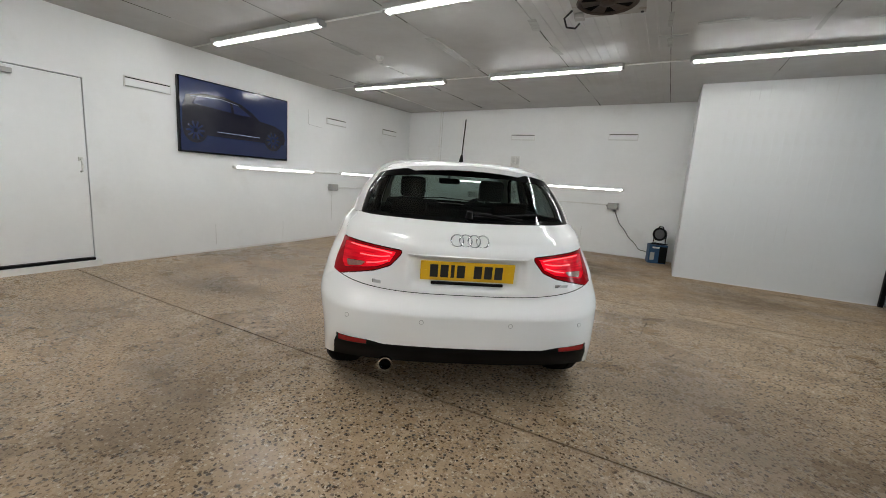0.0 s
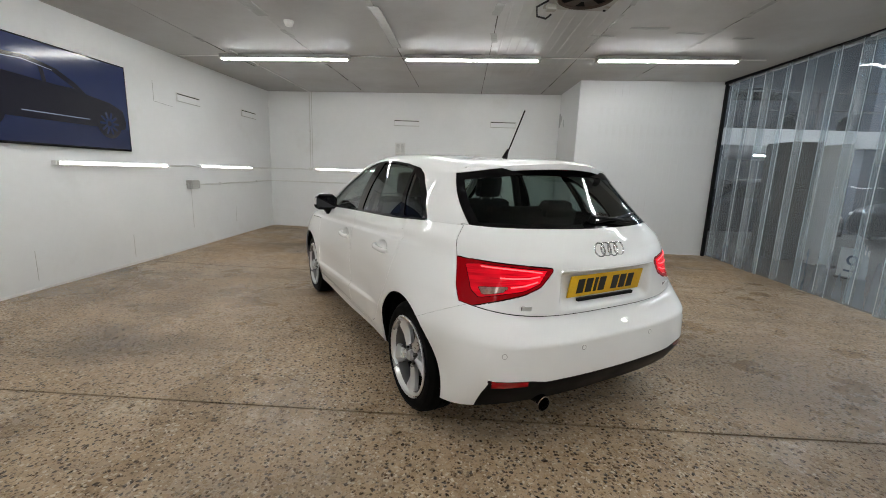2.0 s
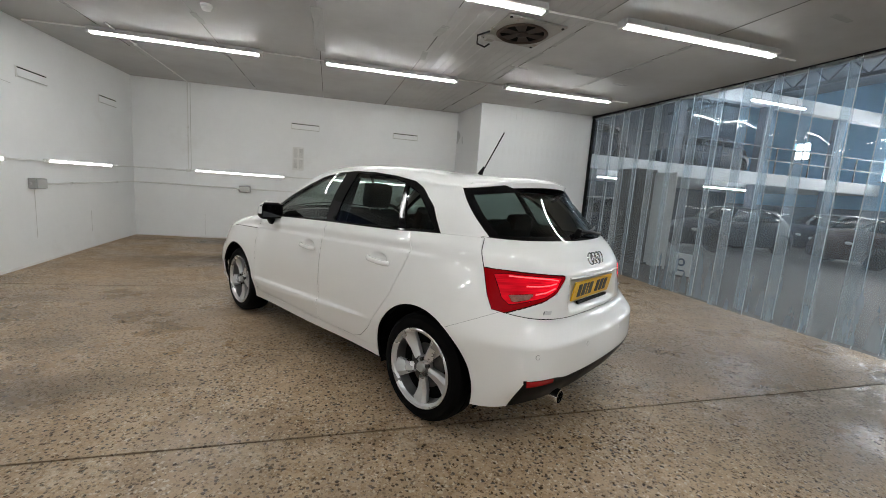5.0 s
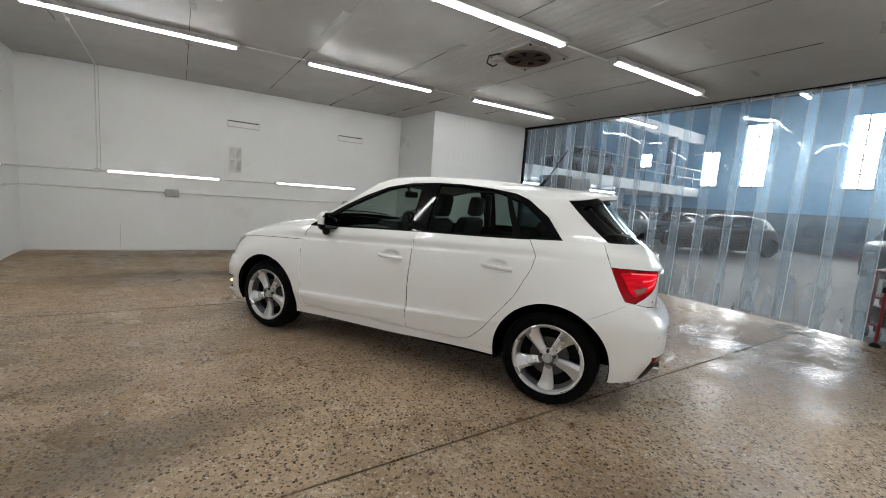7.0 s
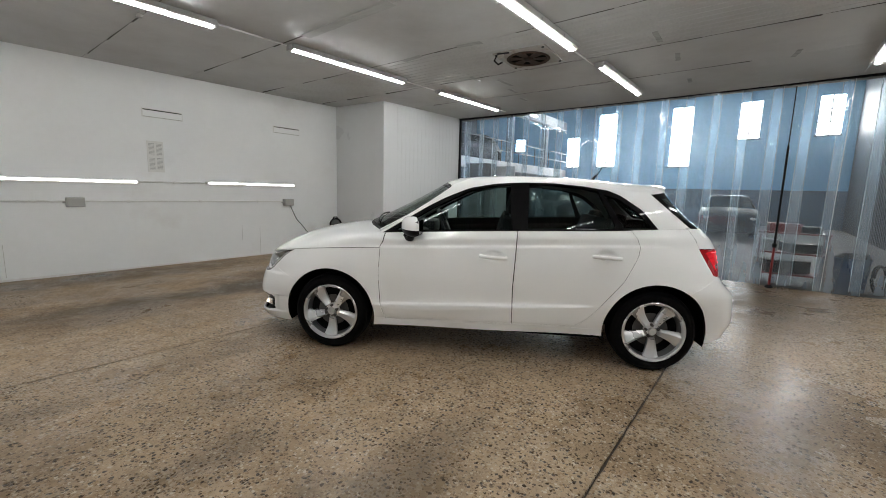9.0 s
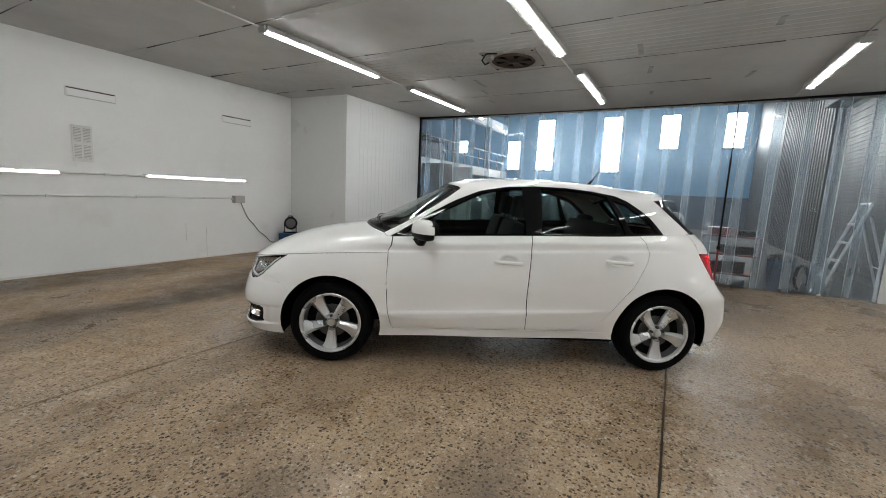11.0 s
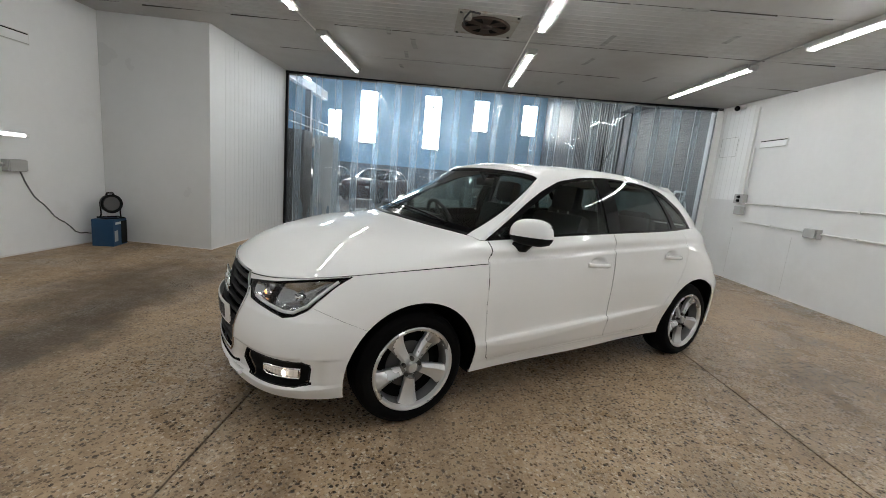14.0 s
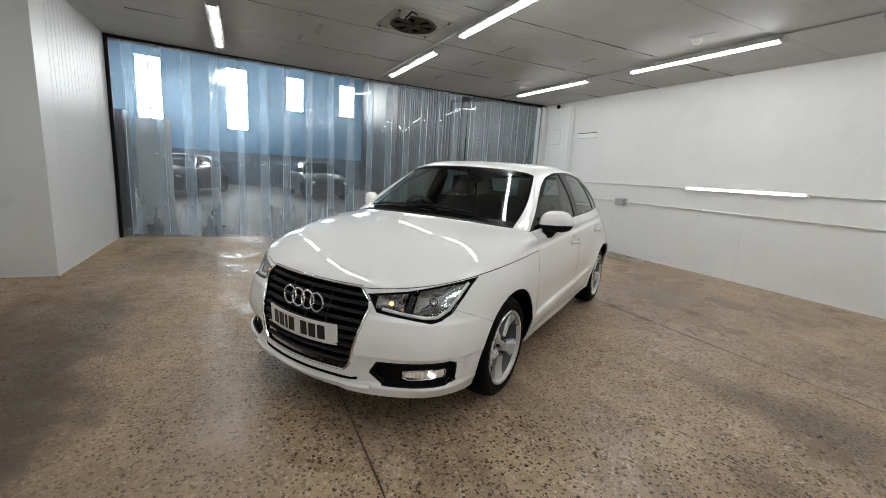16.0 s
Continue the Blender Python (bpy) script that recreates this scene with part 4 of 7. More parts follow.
def shell(ns, steps):
    pts, lev, kk = shell_points(ns, steps)
    bm = bmesh.new()
    lk, ll = bm.verts.layers.float.new("key"), bm.verts.layers.float.new("rail")
    g = []
    for row, L in zip(pts, lev):
        line = []
        for p, k in zip(row, kk):
            v = bm.verts.new(p)
            v[lk], v[ll] = k, L
            line.append(v)
        g.append(line)
    for i in range(len(g) - 1):
        for j in range(ns - 1):
            bm.faces.new((g[i][j], g[i][j + 1], g[i + 1][j + 1], g[i + 1][j]))
    bmesh.ops.remove_doubles(bm, verts=g[-1], dist=1e-5)
    bm.normal_update()
    side = max(bm.faces, key=lambda f: f.calc_center_median().y)
    if side.normal.y < 0:
        bmesh.ops.reverse_faces(bm, faces=bm.faces)
    bm.normal_update()
    return bm


def poly_dist(u, v, poly):
    """Signed distance to a polygon, negative inside."""
    p = np.array(poly)
    best = np.full(len(u), 9.0)
    inside = np.zeros(len(u), bool)
    for (x0, y0), (x1, y1) in zip(p, np.roll(p, -1, axis=0)):
        dx, dy = x1 - x0, y1 - y0
        t = np.clip(((u - x0) * dx + (v - y0) * dy) / (dx * dx + dy * dy), 0, 1)
        best = np.minimum(best, np.hypot(u - x0 - t * dx, v - y0 - t * dy))
        hit = ((y0 > v) != (y1 > v)) & (u < (x1 - x0) * (v - y0) / (y1 - y0 + 1e-12) + x0)
        inside ^= hit
    return np.where(inside, -best, best)


def cut(bm, fn, where):
    """Cuts the mesh along the line where fn is zero, among points for which where holds."""
    lk, ll = bm.verts.layers.float["key"], bm.verts.layers.float["rail"]
    vs = list(bm.verts)
    for i, v in enumerate(vs):
        v.index = i
    a = np.array([(*v.co, v[lk], v[ll]) for v in vs]).T
    F = fn(*a)
    F = np.where(np.abs(F) < 2e-4, 2e-4, F)
    W = where(*a)
    fresh = set()
    for e in list(bm.edges):
        p, q = e.verts
        i, j = p.index, q.index
        if W[i] and W[j] and F[i] * F[j] < 0:
            fresh.add(bmesh.utils.edge_split(e, p, F[i] / (F[i] - F[j]))[1])
    for f in {f for v in fresh for f in v.link_faces}:
        nv = [v for v in f.verts if v in fresh]
        if len(nv) == 2:
            try:
                bmesh.utils.face_split(f, *nv)
            except ValueError:
                pass


ARCH_R = 0.364
AXLES = (0.022, 2.495)
P_FDOOR = [(2.089, 1.02), (2.088, .84), (2.094, .62), (2.080, .42), (2.052, .305), (2.03, .285), (1.052, .302), (1.058, .58), (1.035, 1.06)]
P_RDOOR = [(1.035, 1.06), (1.058, .58), (1.052, .302), (.63, .312), (.55, .335), (.47, .41), (.263, .677), (.175, .86), (.160, .935), (.18, .985), (.245, 1.08)]
P_DLO = [(2.15, .90), (2.09, .952), (1.75, 1.164), (1.60, 1.245), (1.42, 1.321), (1.22, 1.359), (.99, 1.374), (.77, 1.372), (.55, 1.355), (.37, 1.329), (.277, 1.292), (.13, 1.19), (.015, 1.046), (-.05, .90)]
P_FGLASS = [(1.985, .982), (1.70, 1.160), (1.41, 1.304), (1.22, 1.346), (1.10, 1.357), (1.085, 1.02)]
P_RGLASS = [(.965, 1.026), (.955, 1.361), (.77, 1.360), (.555, 1.343), (.442, 1.318), (.326, 1.052)]
P_QGLASS = [(.402, 1.298), (.295, 1.264), (.148, 1.152), (.060, 1.062), (.272, 1.056)]
P_HEAD = [(.382, .698), (.56, .728), (.735, .775), (.777, .789), (.766, .705), (.748, .636), (.718, .602), (.690, .592), (.665, .596), (.442, .620)]
P_GRILLE = [(-.1, .725), (.335, .725), (.395, .665), (.400, .63), (.335, .345), (.30, .305), (-.1, .305)]
P_FOG = [(.428, .312), (.465, .372), (.765, .394), (.785, .382), (.780, .290), (.755, .275), (.50, .256)]
P_TAIL = [(.362, .886), (.372, .862), (.425, .80), (.51, .765), (.85, .69), (.85, .93), (.66, .913)]
P_TAILLIT = [(.395, .876), (.43, .818), (.50, .785), (.69, .755), (.712, .785), (.705, .893), (.66, .90)]
P_TAILCLR = [(.575, .805), (.585, .780), (.675, .766), (.685, .80)]
P_GUARD = [(-.1, .386), (.44, .386), (.52, .402), (.70, .410), (.722, .35), (.735, .2), (-.1, .2)]
P_REFL = [(.535, .4005), (.53, .379), (.685, .381), (.69, .4065)]


def seam_tail(z):
    return np.interp(z, (.62, .70, .80, .905, .98, 1.06, 1.12), (-.435, -.398, -.337, -.285, -.252, -.215, -.185))


def c_post(L):
    return 2.62 + .34 * (L - 6)


def a_post(L):
    return 6.44 + .60 * (7 - L)


def cut_all(bm):
    for ax in AXLES:
        cut(bm, lambda x, y, z, k, L: np.hypot(x - ax, z - .302) - ARCH_R, lambda x, y, z, k, L: (y > .45) & (L < 5.5))
    front, rear, sidew = (lambda x, y, z, k, L: (x > 2.6) & (L < 4.6)), (lambda x, y, z, k, L: (x < -.2) & (L < 5.5)), (lambda x, y, z, k, L: (y > .5) & (L <= 6.0001) & (k > 3) & (k < 8))
    for p in (P_GRILLE, P_HEAD, P_FOG):
        cut(bm, lambda x, y, z, k, L: poly_dist(y, z, p), front)
    cut(bm, lambda x, y, z, k, L: x - seam_tail(z), lambda x, y, z, k, L: (k < 4.2) & (y > .3) & (L < 6.2) & (L > 2.5))
    for p in (P_TAIL, P_TAILLIT, P_TAILCLR, P_GUARD, P_REFL):
        cut(bm, lambda x, y, z, k, L: poly_dist(y, z, p), rear)
    for p in (P_FDOOR, P_RDOOR):
        cut(bm, lambda x, y, z, k, L: poly_dist(x, z, p), sidew)
    top = lambda x, y, z, k, L: (y > .4) & (L > 5.9999) & (L < 7.5) & (k > 2.6) & (k < 7)
    for p in (P_DLO, P_FGLASS, P_RGLASS, P_QGLASS):
        cut(bm, lambda x, y, z, k, L: poly_dist(x, z, p), top)
    band = lambda x, y, z, k, L: (L > 5.9) & (L < 7.1)
    cut(bm, lambda x, y, z, k, L: k - a_post(L), band)
    cut(bm, lambda x, y, z, k, L: k - a_post(L) - .1, band)
    cut(bm, lambda x, y, z, k, L: k - c_post(L), band)
    cut(bm, lambda x, y, z, k, L: k - c_post(L) + .36, band)
    cut(bm, lambda x, y, z, k, L: L - 6.82, lambda x, y, z, k, L: (L > 6.5) & (L < 7.1) & (k < 3.05))
    for v in (6.03, 6.09, 6.90, 6.96):
        cut(bm, lambda x, y, z, k, L: L - v, lambda x, y, z, k, L: (L > 5.9) & (L < 7.1) & ((k < 3.05) | (k > 6.3)))
    cut(bm, lambda x, y, z, k, L: k - 6.12, lambda x, y, z, k, L: (L > 3.9) & (L < 6.05))
    cut(bm, lambda x, y, z, k, L: z - (.722 - .5 * (x + .41)), lambda x, y, z, k, L: (k > 2.2) & (k < 5) & (L < 4) & (x < .1))
    cut(bm, lambda x, y, z, k, L: z - (.62 - .42 * (2.93 - x)), lambda x, y, z, k, L: (k > 6) & (k < 9) & (L < 4) & (x > 2.6))
    cut(bm, lambda x, y, z, k, L: z - np.where(x > 1.2, .282 + .0 * x, .300), lambda x, y, z, k, L: (x > .2) & (x < 2.3) & (L < 2.5))
    cut(bm, lambda x, y, z, k, L: x - 2.09, sidew)


def sort_faces(bm):
    """Names the panel that each face of the cut shell belongs to."""
    lk, ll = bm.verts.layers.float["key"], bm.verts.layers.float["rail"]
    fs = list(bm.faces)
    a = np.array([(*f.calc_center_median(), sum(v[lk] for v in f.verts) / len(f.verts), sum(v[ll] for v in f.verts) / len(f.verts)) for f in fs])
    x, y, z, k, L = a.T
    ins = lambda u, v, p: poly_dist(u, v, p) < 0
    name = np.full(len(fs), "roof", dtype=object)
    low = L < 6
    name[low] = "rear_quarter"
    name[low & (x > 2.0)] = "front_wing"
    sd = low & (y > .5) & (k > 3) & (k < 8)
    name[sd & (x > .2) & (x < 2.25) & (z < np.where(x > 1.2, .282, .300)) & (L < 2.2)] = "sill"
    name[sd & ins(x, z, P_FDOOR)] = "front_door"
    name[sd & ins(x, z, P_RDOOR)] = "rear_door"
    name[low & (k > 6.12) & (L > 4)] = "bonnet"
    fb = low & (L < 4) & (x > 2.7) & ((z < .62 - .42 * (2.93 - x)) | (x > 3.0))
    name[fb] = "front_bumper"
    name[low & (x < seam_tail(z)) & (L > 3)] = "tailgate"
    rb = low & (x < .1) & (((L < 3) & (x < -.41)) | ((x >= -.41) & (z < .722 - .5 * (x + .41)) & (x < -.05)))
    name[rb] = "rear_bumper"
    fr = low & (x > 2.6) & (L < 4.3)
    name[fr & ins(y, z, P_HEAD)] = "headlamp"
    name[fr & ins(y, z, P_FOG)] = "fog"
    name[fr & ins(y, z, P_GRILLE)] = "hole"
    rr = low & (x < seam_tail(z)) & (x < -.2)
    name[rr & ins(y, z, P_TAIL) & (L > 3)] = "tail_lamp"
    t = name == "tail_lamp"
    name[t & ins(y, z, P_TAILLIT)] = "tail_lit"
    name[t & ins(y, z, P_TAILCLR)] = "tail_clear"
    b = name == "rear_bumper"
    name[b & (x < -.35) & ins(y, z, P_GUARD)] = "rear_guard"
    name[b & (x < -.35) & ins(y, z, P_REFL)] = "rear_reflector"
    g = (L > 6) & (L < 7.3) & (k > 2.6) & (k < 6.9) & (y > .4) & ins(x, z, P_DLO)
    name[g] = "window_trim"
    for p, n in ((P_FGLASS, "front_glass"), (P_RGLASS, "rear_glass"), (P_QGLASS, "quarter_glass")):
        name[g & ins(x, z, p)] = n
    ws = (L > 6.03) & (L < 6.96) & (k > a_post(L)) & ~g
    name[ws] = "screen_border"
    name[ws & (L > 6.09) & (L < 6.90) & (k > a_post(L) + .1)] = "windscreen"
    name[(L > 6) & (L < 6.03) & (k > a_post(L)) & ~g] = "cowl"
    rw = (L > 6.03) & (L < 6.96) & (k < c_post(L)) & ~g
    name[rw] = "back_border"
    name[rw & (L > 6.09) & (L < 6.82) & (k < c_post(L) - .36)] = "back_glass"
    name[(L > 6) & (L <= 6.03) & (k < 2.9)] = "tailgate"
    for ax in AXLES:
        name[(np.hypot(x - ax, z - .302) < ARCH_R) & (y > .45) & (L < 5.5)] = "hole"
    sets = {}
    for f, n in zip(fs, name):
        sets.setdefault(n, []).append(f)
    return sets


def panel(name, faces, material, parent, mirror, gap=0.0030, deep=0.005, inset=0.0, label=""):
    """One panel out of the shell's faces: a narrow shut line all round, folded edges. mirror: 0 left, 1 right, 2 both halves in one."""
    inset_faces = set(faces)
    vid, vs, ns = {}, [], []
    for f in faces:
        for v in f.verts:
            if v not in vid:
                vid[v] = len(vs)
                vs.append(v.co - v.normal * inset)
                ns.append(v.normal.copy())
    edges = []
    for f in faces:
        for l in f.loops:
            e = l.edge
            if sum(1 for q in e.link_faces if q in inset_faces) == 1:
                a, b = l.vert, l.link_loop_next.vert
                if abs(a.co.y) < 1e-4 and abs(b.co.y) < 1e-4:
                    continue
                edges.append((a, b))
    rimv = {v for e in edges for v in e}
    for v in rimv:
        d = Vector()
        for f in v.link_faces:
            if f in inset_faces:
                d += (f.calc_center_median() - v.co).normalized()
        d -= v.normal * d.dot(v.normal)
        if abs(v.co.y) < 1e-4:
            d.y = 0
        if d.length > 1e-5:
            vs[vid[v]] = vs[vid[v]] + d.normalized() * gap
    polys = [[vid[v] for v in f.verts] for f in faces]
    zero = Vector((0, 0, 0))
    if deep:
        rid = {}
        for v in rimv:
            rid[v] = (len(vs), len(vs) + 1)
            p = vs[vid[v]]
            vs += [p, p - v.normal * deep]
            ns += [zero, zero]
        for a, b in edges:
            polys.append([rid[b][0], rid[a][0], rid[a][1], rid[b][1]])
    if mirror:
        flip = [Vector((v.x, -v.y, v.z)) for v in vs]
        fn = [Vector((v.x, -v.y, v.z)) for v in ns]
        fp = [p[::-1] for p in polys]
        if mirror == 1:
            vs, ns, polys = flip, fn, fp
        else:
            n = len(vs)
            idx = {}
            for i, v in enumerate(vs):
                idx[i] = i if abs(v.y) < 1e-4 and ns[i].length > 0.5 else n + len([0 for q in idx.values() if q >= n])
            keep = [i for i in range(n) if idx[i] >= n]
            for q, i in enumerate(keep):
                idx[i] = n + q
            polys = polys + [[idx[i] for i in p] for p in fp]
            vs = vs + [flip[i] for i in keep]
            ns = ns + [fn[i] for i in keep]
            for i in range(n):
                if idx[i] == i:
                    ns[i].y = 0
                    ns[i].normalize()
    me = bpy.data.meshes.new(name)
    me.from_pydata([tuple(v) for v in vs], [], polys)
    me.polygons.foreach_set("use_smooth", [True] * len(polys))
    me.update()
    me.normals_split_custom_set_from_vertices([tuple(v) for v in ns])
    me.materials.append(material)
    ob = new(name, me)
    ob.parent = parent
    if label:
        ob["label"] = label
    return ob


CAR = Matrix(((-.5247, -.8513, 0, -1.023), (.8513, -.5247, 0, 2.5315), (0, 0, 1, 0.0), (0, 0, 0, 1)))
car = thing("car", CAR, "white five-door hatchback with lit tail lamps standing on the concrete floor", "car")
body_bm = shell(280, STEPS)
# the hollow for the number plate in the tailgate
for v in body_bm.verts:
    if v.co.x < -.3 and .66 < v.co.z < .87:
        v.co.x += .034 * ease((.335 - abs(v.co.y)) / .05) * ease((v.co.z - .675) / .05) * ease((.868 - v.co.z) / .02)
# hollows behind the door handles
HANDLES = ((1.212, .812), (.396, .847))
for v in body_bm.verts:
    for hx, hz in HANDLES:
        if v.co.y > .5 and abs(v.co.x - hx) < .1 and abs(v.co.z - hz) < .08:
            d = math.hypot((v.co.x - hx) / .075, (v.co.z - hz - .010) / .042)
            v.co.y -= .030 * ease((1 - d) / .6)
# the shoulder line
_k, _l = body_bm.verts.layers.float["key"], body_bm.verts.layers.float["rail"]
for v in body_bm.verts:
    L, k = v[_l], v[_k]
    if 4 < L < 5.2 and v.co.y > .5 and k < 7:
        v.co.y -= .012 * ease((L - 4) / .25) * ease((5.2 - L) / .9) * ease((2.6 - v.co.x) / .5) * ease((v.co.x + .1) / .3)
# the crease along the lower doors
def low_crease(x):
    return .413 + .042 * (2.05 - x)


for h in (.012, 0, -.009):
    cut(body_bm, lambda x, y, z, k, L: z - low_crease(x) - h, lambda x, y, z, k, L: (y > .5) & (x > .3) & (x < 2.3) & (z > .3) & (z < .60))
for v in body_bm.verts:
    x, y, z = v.co
    if y > .5 and .3 < x < 2.2 and .27 < z < .66:
        run = ease((x - .42) / .25) * ease((2.13 - x) / .12)
        u = z - low_crease(x)
        v.co.y += run * (.009 * ease((.003 - u) / .012) * ease((z - .27) / .06) - .007 * ease((u + .009) / .02) * ease((.64 - z) / .16))
# the front bumper: an overhang below the headlamps, the hollow round the fog lamps under a crease, and the blade along the bottom
def crease(y):
    return .402 + .045 * (y - .42)


def blade(y):
    return .246 + .075 * (y - .45)


NOSE = lambda x, y, z, k, L: (x > 2.75) & (y > .26) & (z < .66) & (L < 4)
for fn in (lambda x, y, z, k, L: z - .604, lambda x, y, z, k, L: z - .586, lambda x, y, z, k, L: z - crease(y), lambda x, y, z, k, L: z - crease(y) + .010,
           lambda x, y, z, k, L: z - blade(y), lambda x, y, z, k, L: z - blade(y) - .010):
    cut(body_bm, fn, NOSE)
for v in body_bm.verts:
    x, y, z = v.co
    if x > 2.75 and z < .62 and y > .26:
        past = y - float(np.interp(z, (.20, .305, .345, .63), (.26, .30, .335, .40)))
        d = .014 * ease((.604 - z) / .018) * ease((z - crease(y) + .010) / .010) * ease((x - 2.78) / .2) * ease(past / .03)
        d -= .016 * ease((crease(y) - z) / .010) * ease((z - blade(y)) / .010) * ease((x - 2.93) / .06) * ease((past - .045) / .025)
        d += .012 * ease((blade(y) + .010 - z) / .010) * ease((x - 2.78) / .15) * ease(past / .06)
        v.co += Vector((.8, .6 * ease((y - .5) / .25), 0)).normalized() * d
body_bm.normal_update()
from mathutils.bvhtree import BVHTree
SKIN = BVHTree.FromBMesh(body_bm)


def on_skin(axis, u, v, off=0.0):
    """A point of the shell seen from the front (+x), the rear (-x), the side (+y) or above (z), moved off along its normal."""
    o, d = {"front": ((6, abs(u), v), (-1, 0, 0)), "rear": ((-4, abs(u), v), (1, 0, 0)), "side": ((u, 4, v), (0, -1, 0)), "top": ((u, abs(v), 5), (0, 0, -1))}[axis]
    p, n, _, _ = SKIN.ray_cast(Vector(o), Vector(d))
    if p is None:
        return Vector((0, 0, 0))
    p = p + n * off
    if axis in ("front", "rear") and u < 0 or axis == "top" and v < 0:
        p.y = -p.y
    return p


def dense(poly, n=6, closed=True):
    out = []
    k = len(poly) if closed else len(poly) - 1
    for i in range(k):
        a, b = poly[i], poly[(i + 1) % len(poly)]
        out += [(a[0] + (b[0] - a[0]) * j / n, a[1] + (b[1] - a[1]) * j / n) for j in range(n)]
    return out if closed else out + [poly[-1]]


cut_all(body_bm)
body_bm.normal_update()
SETS = sort_faces(body_bm)
# opening panels stand off by a clear shut line, fixed ones butt closely
SHUT = {"bonnet": 0.0040, "tailgate": 0.0040, "front_door": 0.0040, "rear_door": 0.0032, "rear_guard": 0.0012, "cowl": 0.002}
for n, m_, both, lab in (("bonnet", M_PAINT, 2, ""), ("roof", M_PAINT, 2, ""), ("tailgate", M_PAINT, 2, ""), ("front_bumper", M_PAINT, 2, ""), ("rear_bumper", M_PAINT, 2, ""),
                         ("rear_guard", M_BLACK, 2, "black textured lower bumper trim"), ("cowl", M_BLACK, 2, "black plastic cowl")):
    panel(n, SETS.get(n, []), m_, car, both, gap=SHUT.get(n, 0.0007), label=lab)
for n, m_, lab in (("front_wing", M_PAINT, ""), ("front_door", M_PAINT, ""), ("rear_door", M_PAINT, ""), ("rear_quarter", M_PAINT, ""), ("sill", M_PAINT, ""),
                   ("window_trim", M_GLOSSBLACK, "gloss black window surround"), ("rear_reflector", M_RED, "red reflector")):
    for s in (0, 1):
        panel(n, SETS.get(n, []), m_, car, s, gap=SHUT.get(n, 0.0007), label=lab)
panel("windscreen", SETS["windscreen"], M_GLASS, car, 2, gap=-0.003, deep=0, inset=0.004, label="clear windscreen")
panel("screen_border", SETS["screen_border"], M_FRIT, car, 2, gap=0.001, inset=0.002, label="black windscreen border")
panel("back_window", SETS["back_glass"], M_GLASSD, car, 2, gap=-0.003, deep=0, inset=0.004, label="tinted rear window")
panel("back_border", SETS["back_border"], M_GLOSSBLACK, car, 2, gap=0.001, inset=0.002, label="black rear window border")
for n in ("front_glass", "rear_glass", "quarter_glass"):
    for s in (0, 1):
        panel("side_window", SETS[n], M_GLASS if n == "front_glass" else M_GLASSD, car, s, gap=-0.003, deep=0, inset=0.005, label="clear side window")
for s in (0, 1):
    lamp = panel("tail_lamp", SETS["tail_lamp"], M_REDSOFT, car, s, label="glossy red tail lamp, lit")
    panel("light_field", SETS["tail_lit"], M_REDLIT, lamp, s, gap=0.001, deep=0.004, inset=-0.0005, label="glowing red light field")
    for line in (((.418, .866), (.47, .874), (.56, .882), (.66, .889)), ((.43, .850), (.48, .842), (.54, .840), (.60, .842)), ((.44, .826), (.50, .808), (.56, .800))):
        pts = [on_skin("rear", y, z, .0012) for y, z in dense(line, 4, False)]
        if s:
            pts = [Vector((p.x, -p.y, p.z)) for p in pts]
        part("light_strip", tube(pts, .0034, 6), M_REDHOT, lamp, "bright red light strip", True)
    panel("indicator", SETS["tail_clear"], M_AMBER, lamp, s, gap=0.001, deep=0.004, label="smoked amber indicator")
# dark lining behind the panels and round the cabin
lining = [f for n, fs in SETS.items() if n not in ("hole", "windscreen", "back_glass", "front_glass", "rear_glass", "quarter_glass", "headlamp", "fog", "roof", "screen_border", "back_border") for f in fs]
panel("lining", lining, M_DARK, car, 2, gap=0.0, deep=0, inset=0.022, label="dark cabin lining")
panel("headlining", SETS["roof"], M_HEADLINER, car, 2, gap=0.0, deep=0, inset=0.03, label="light grey headlining")


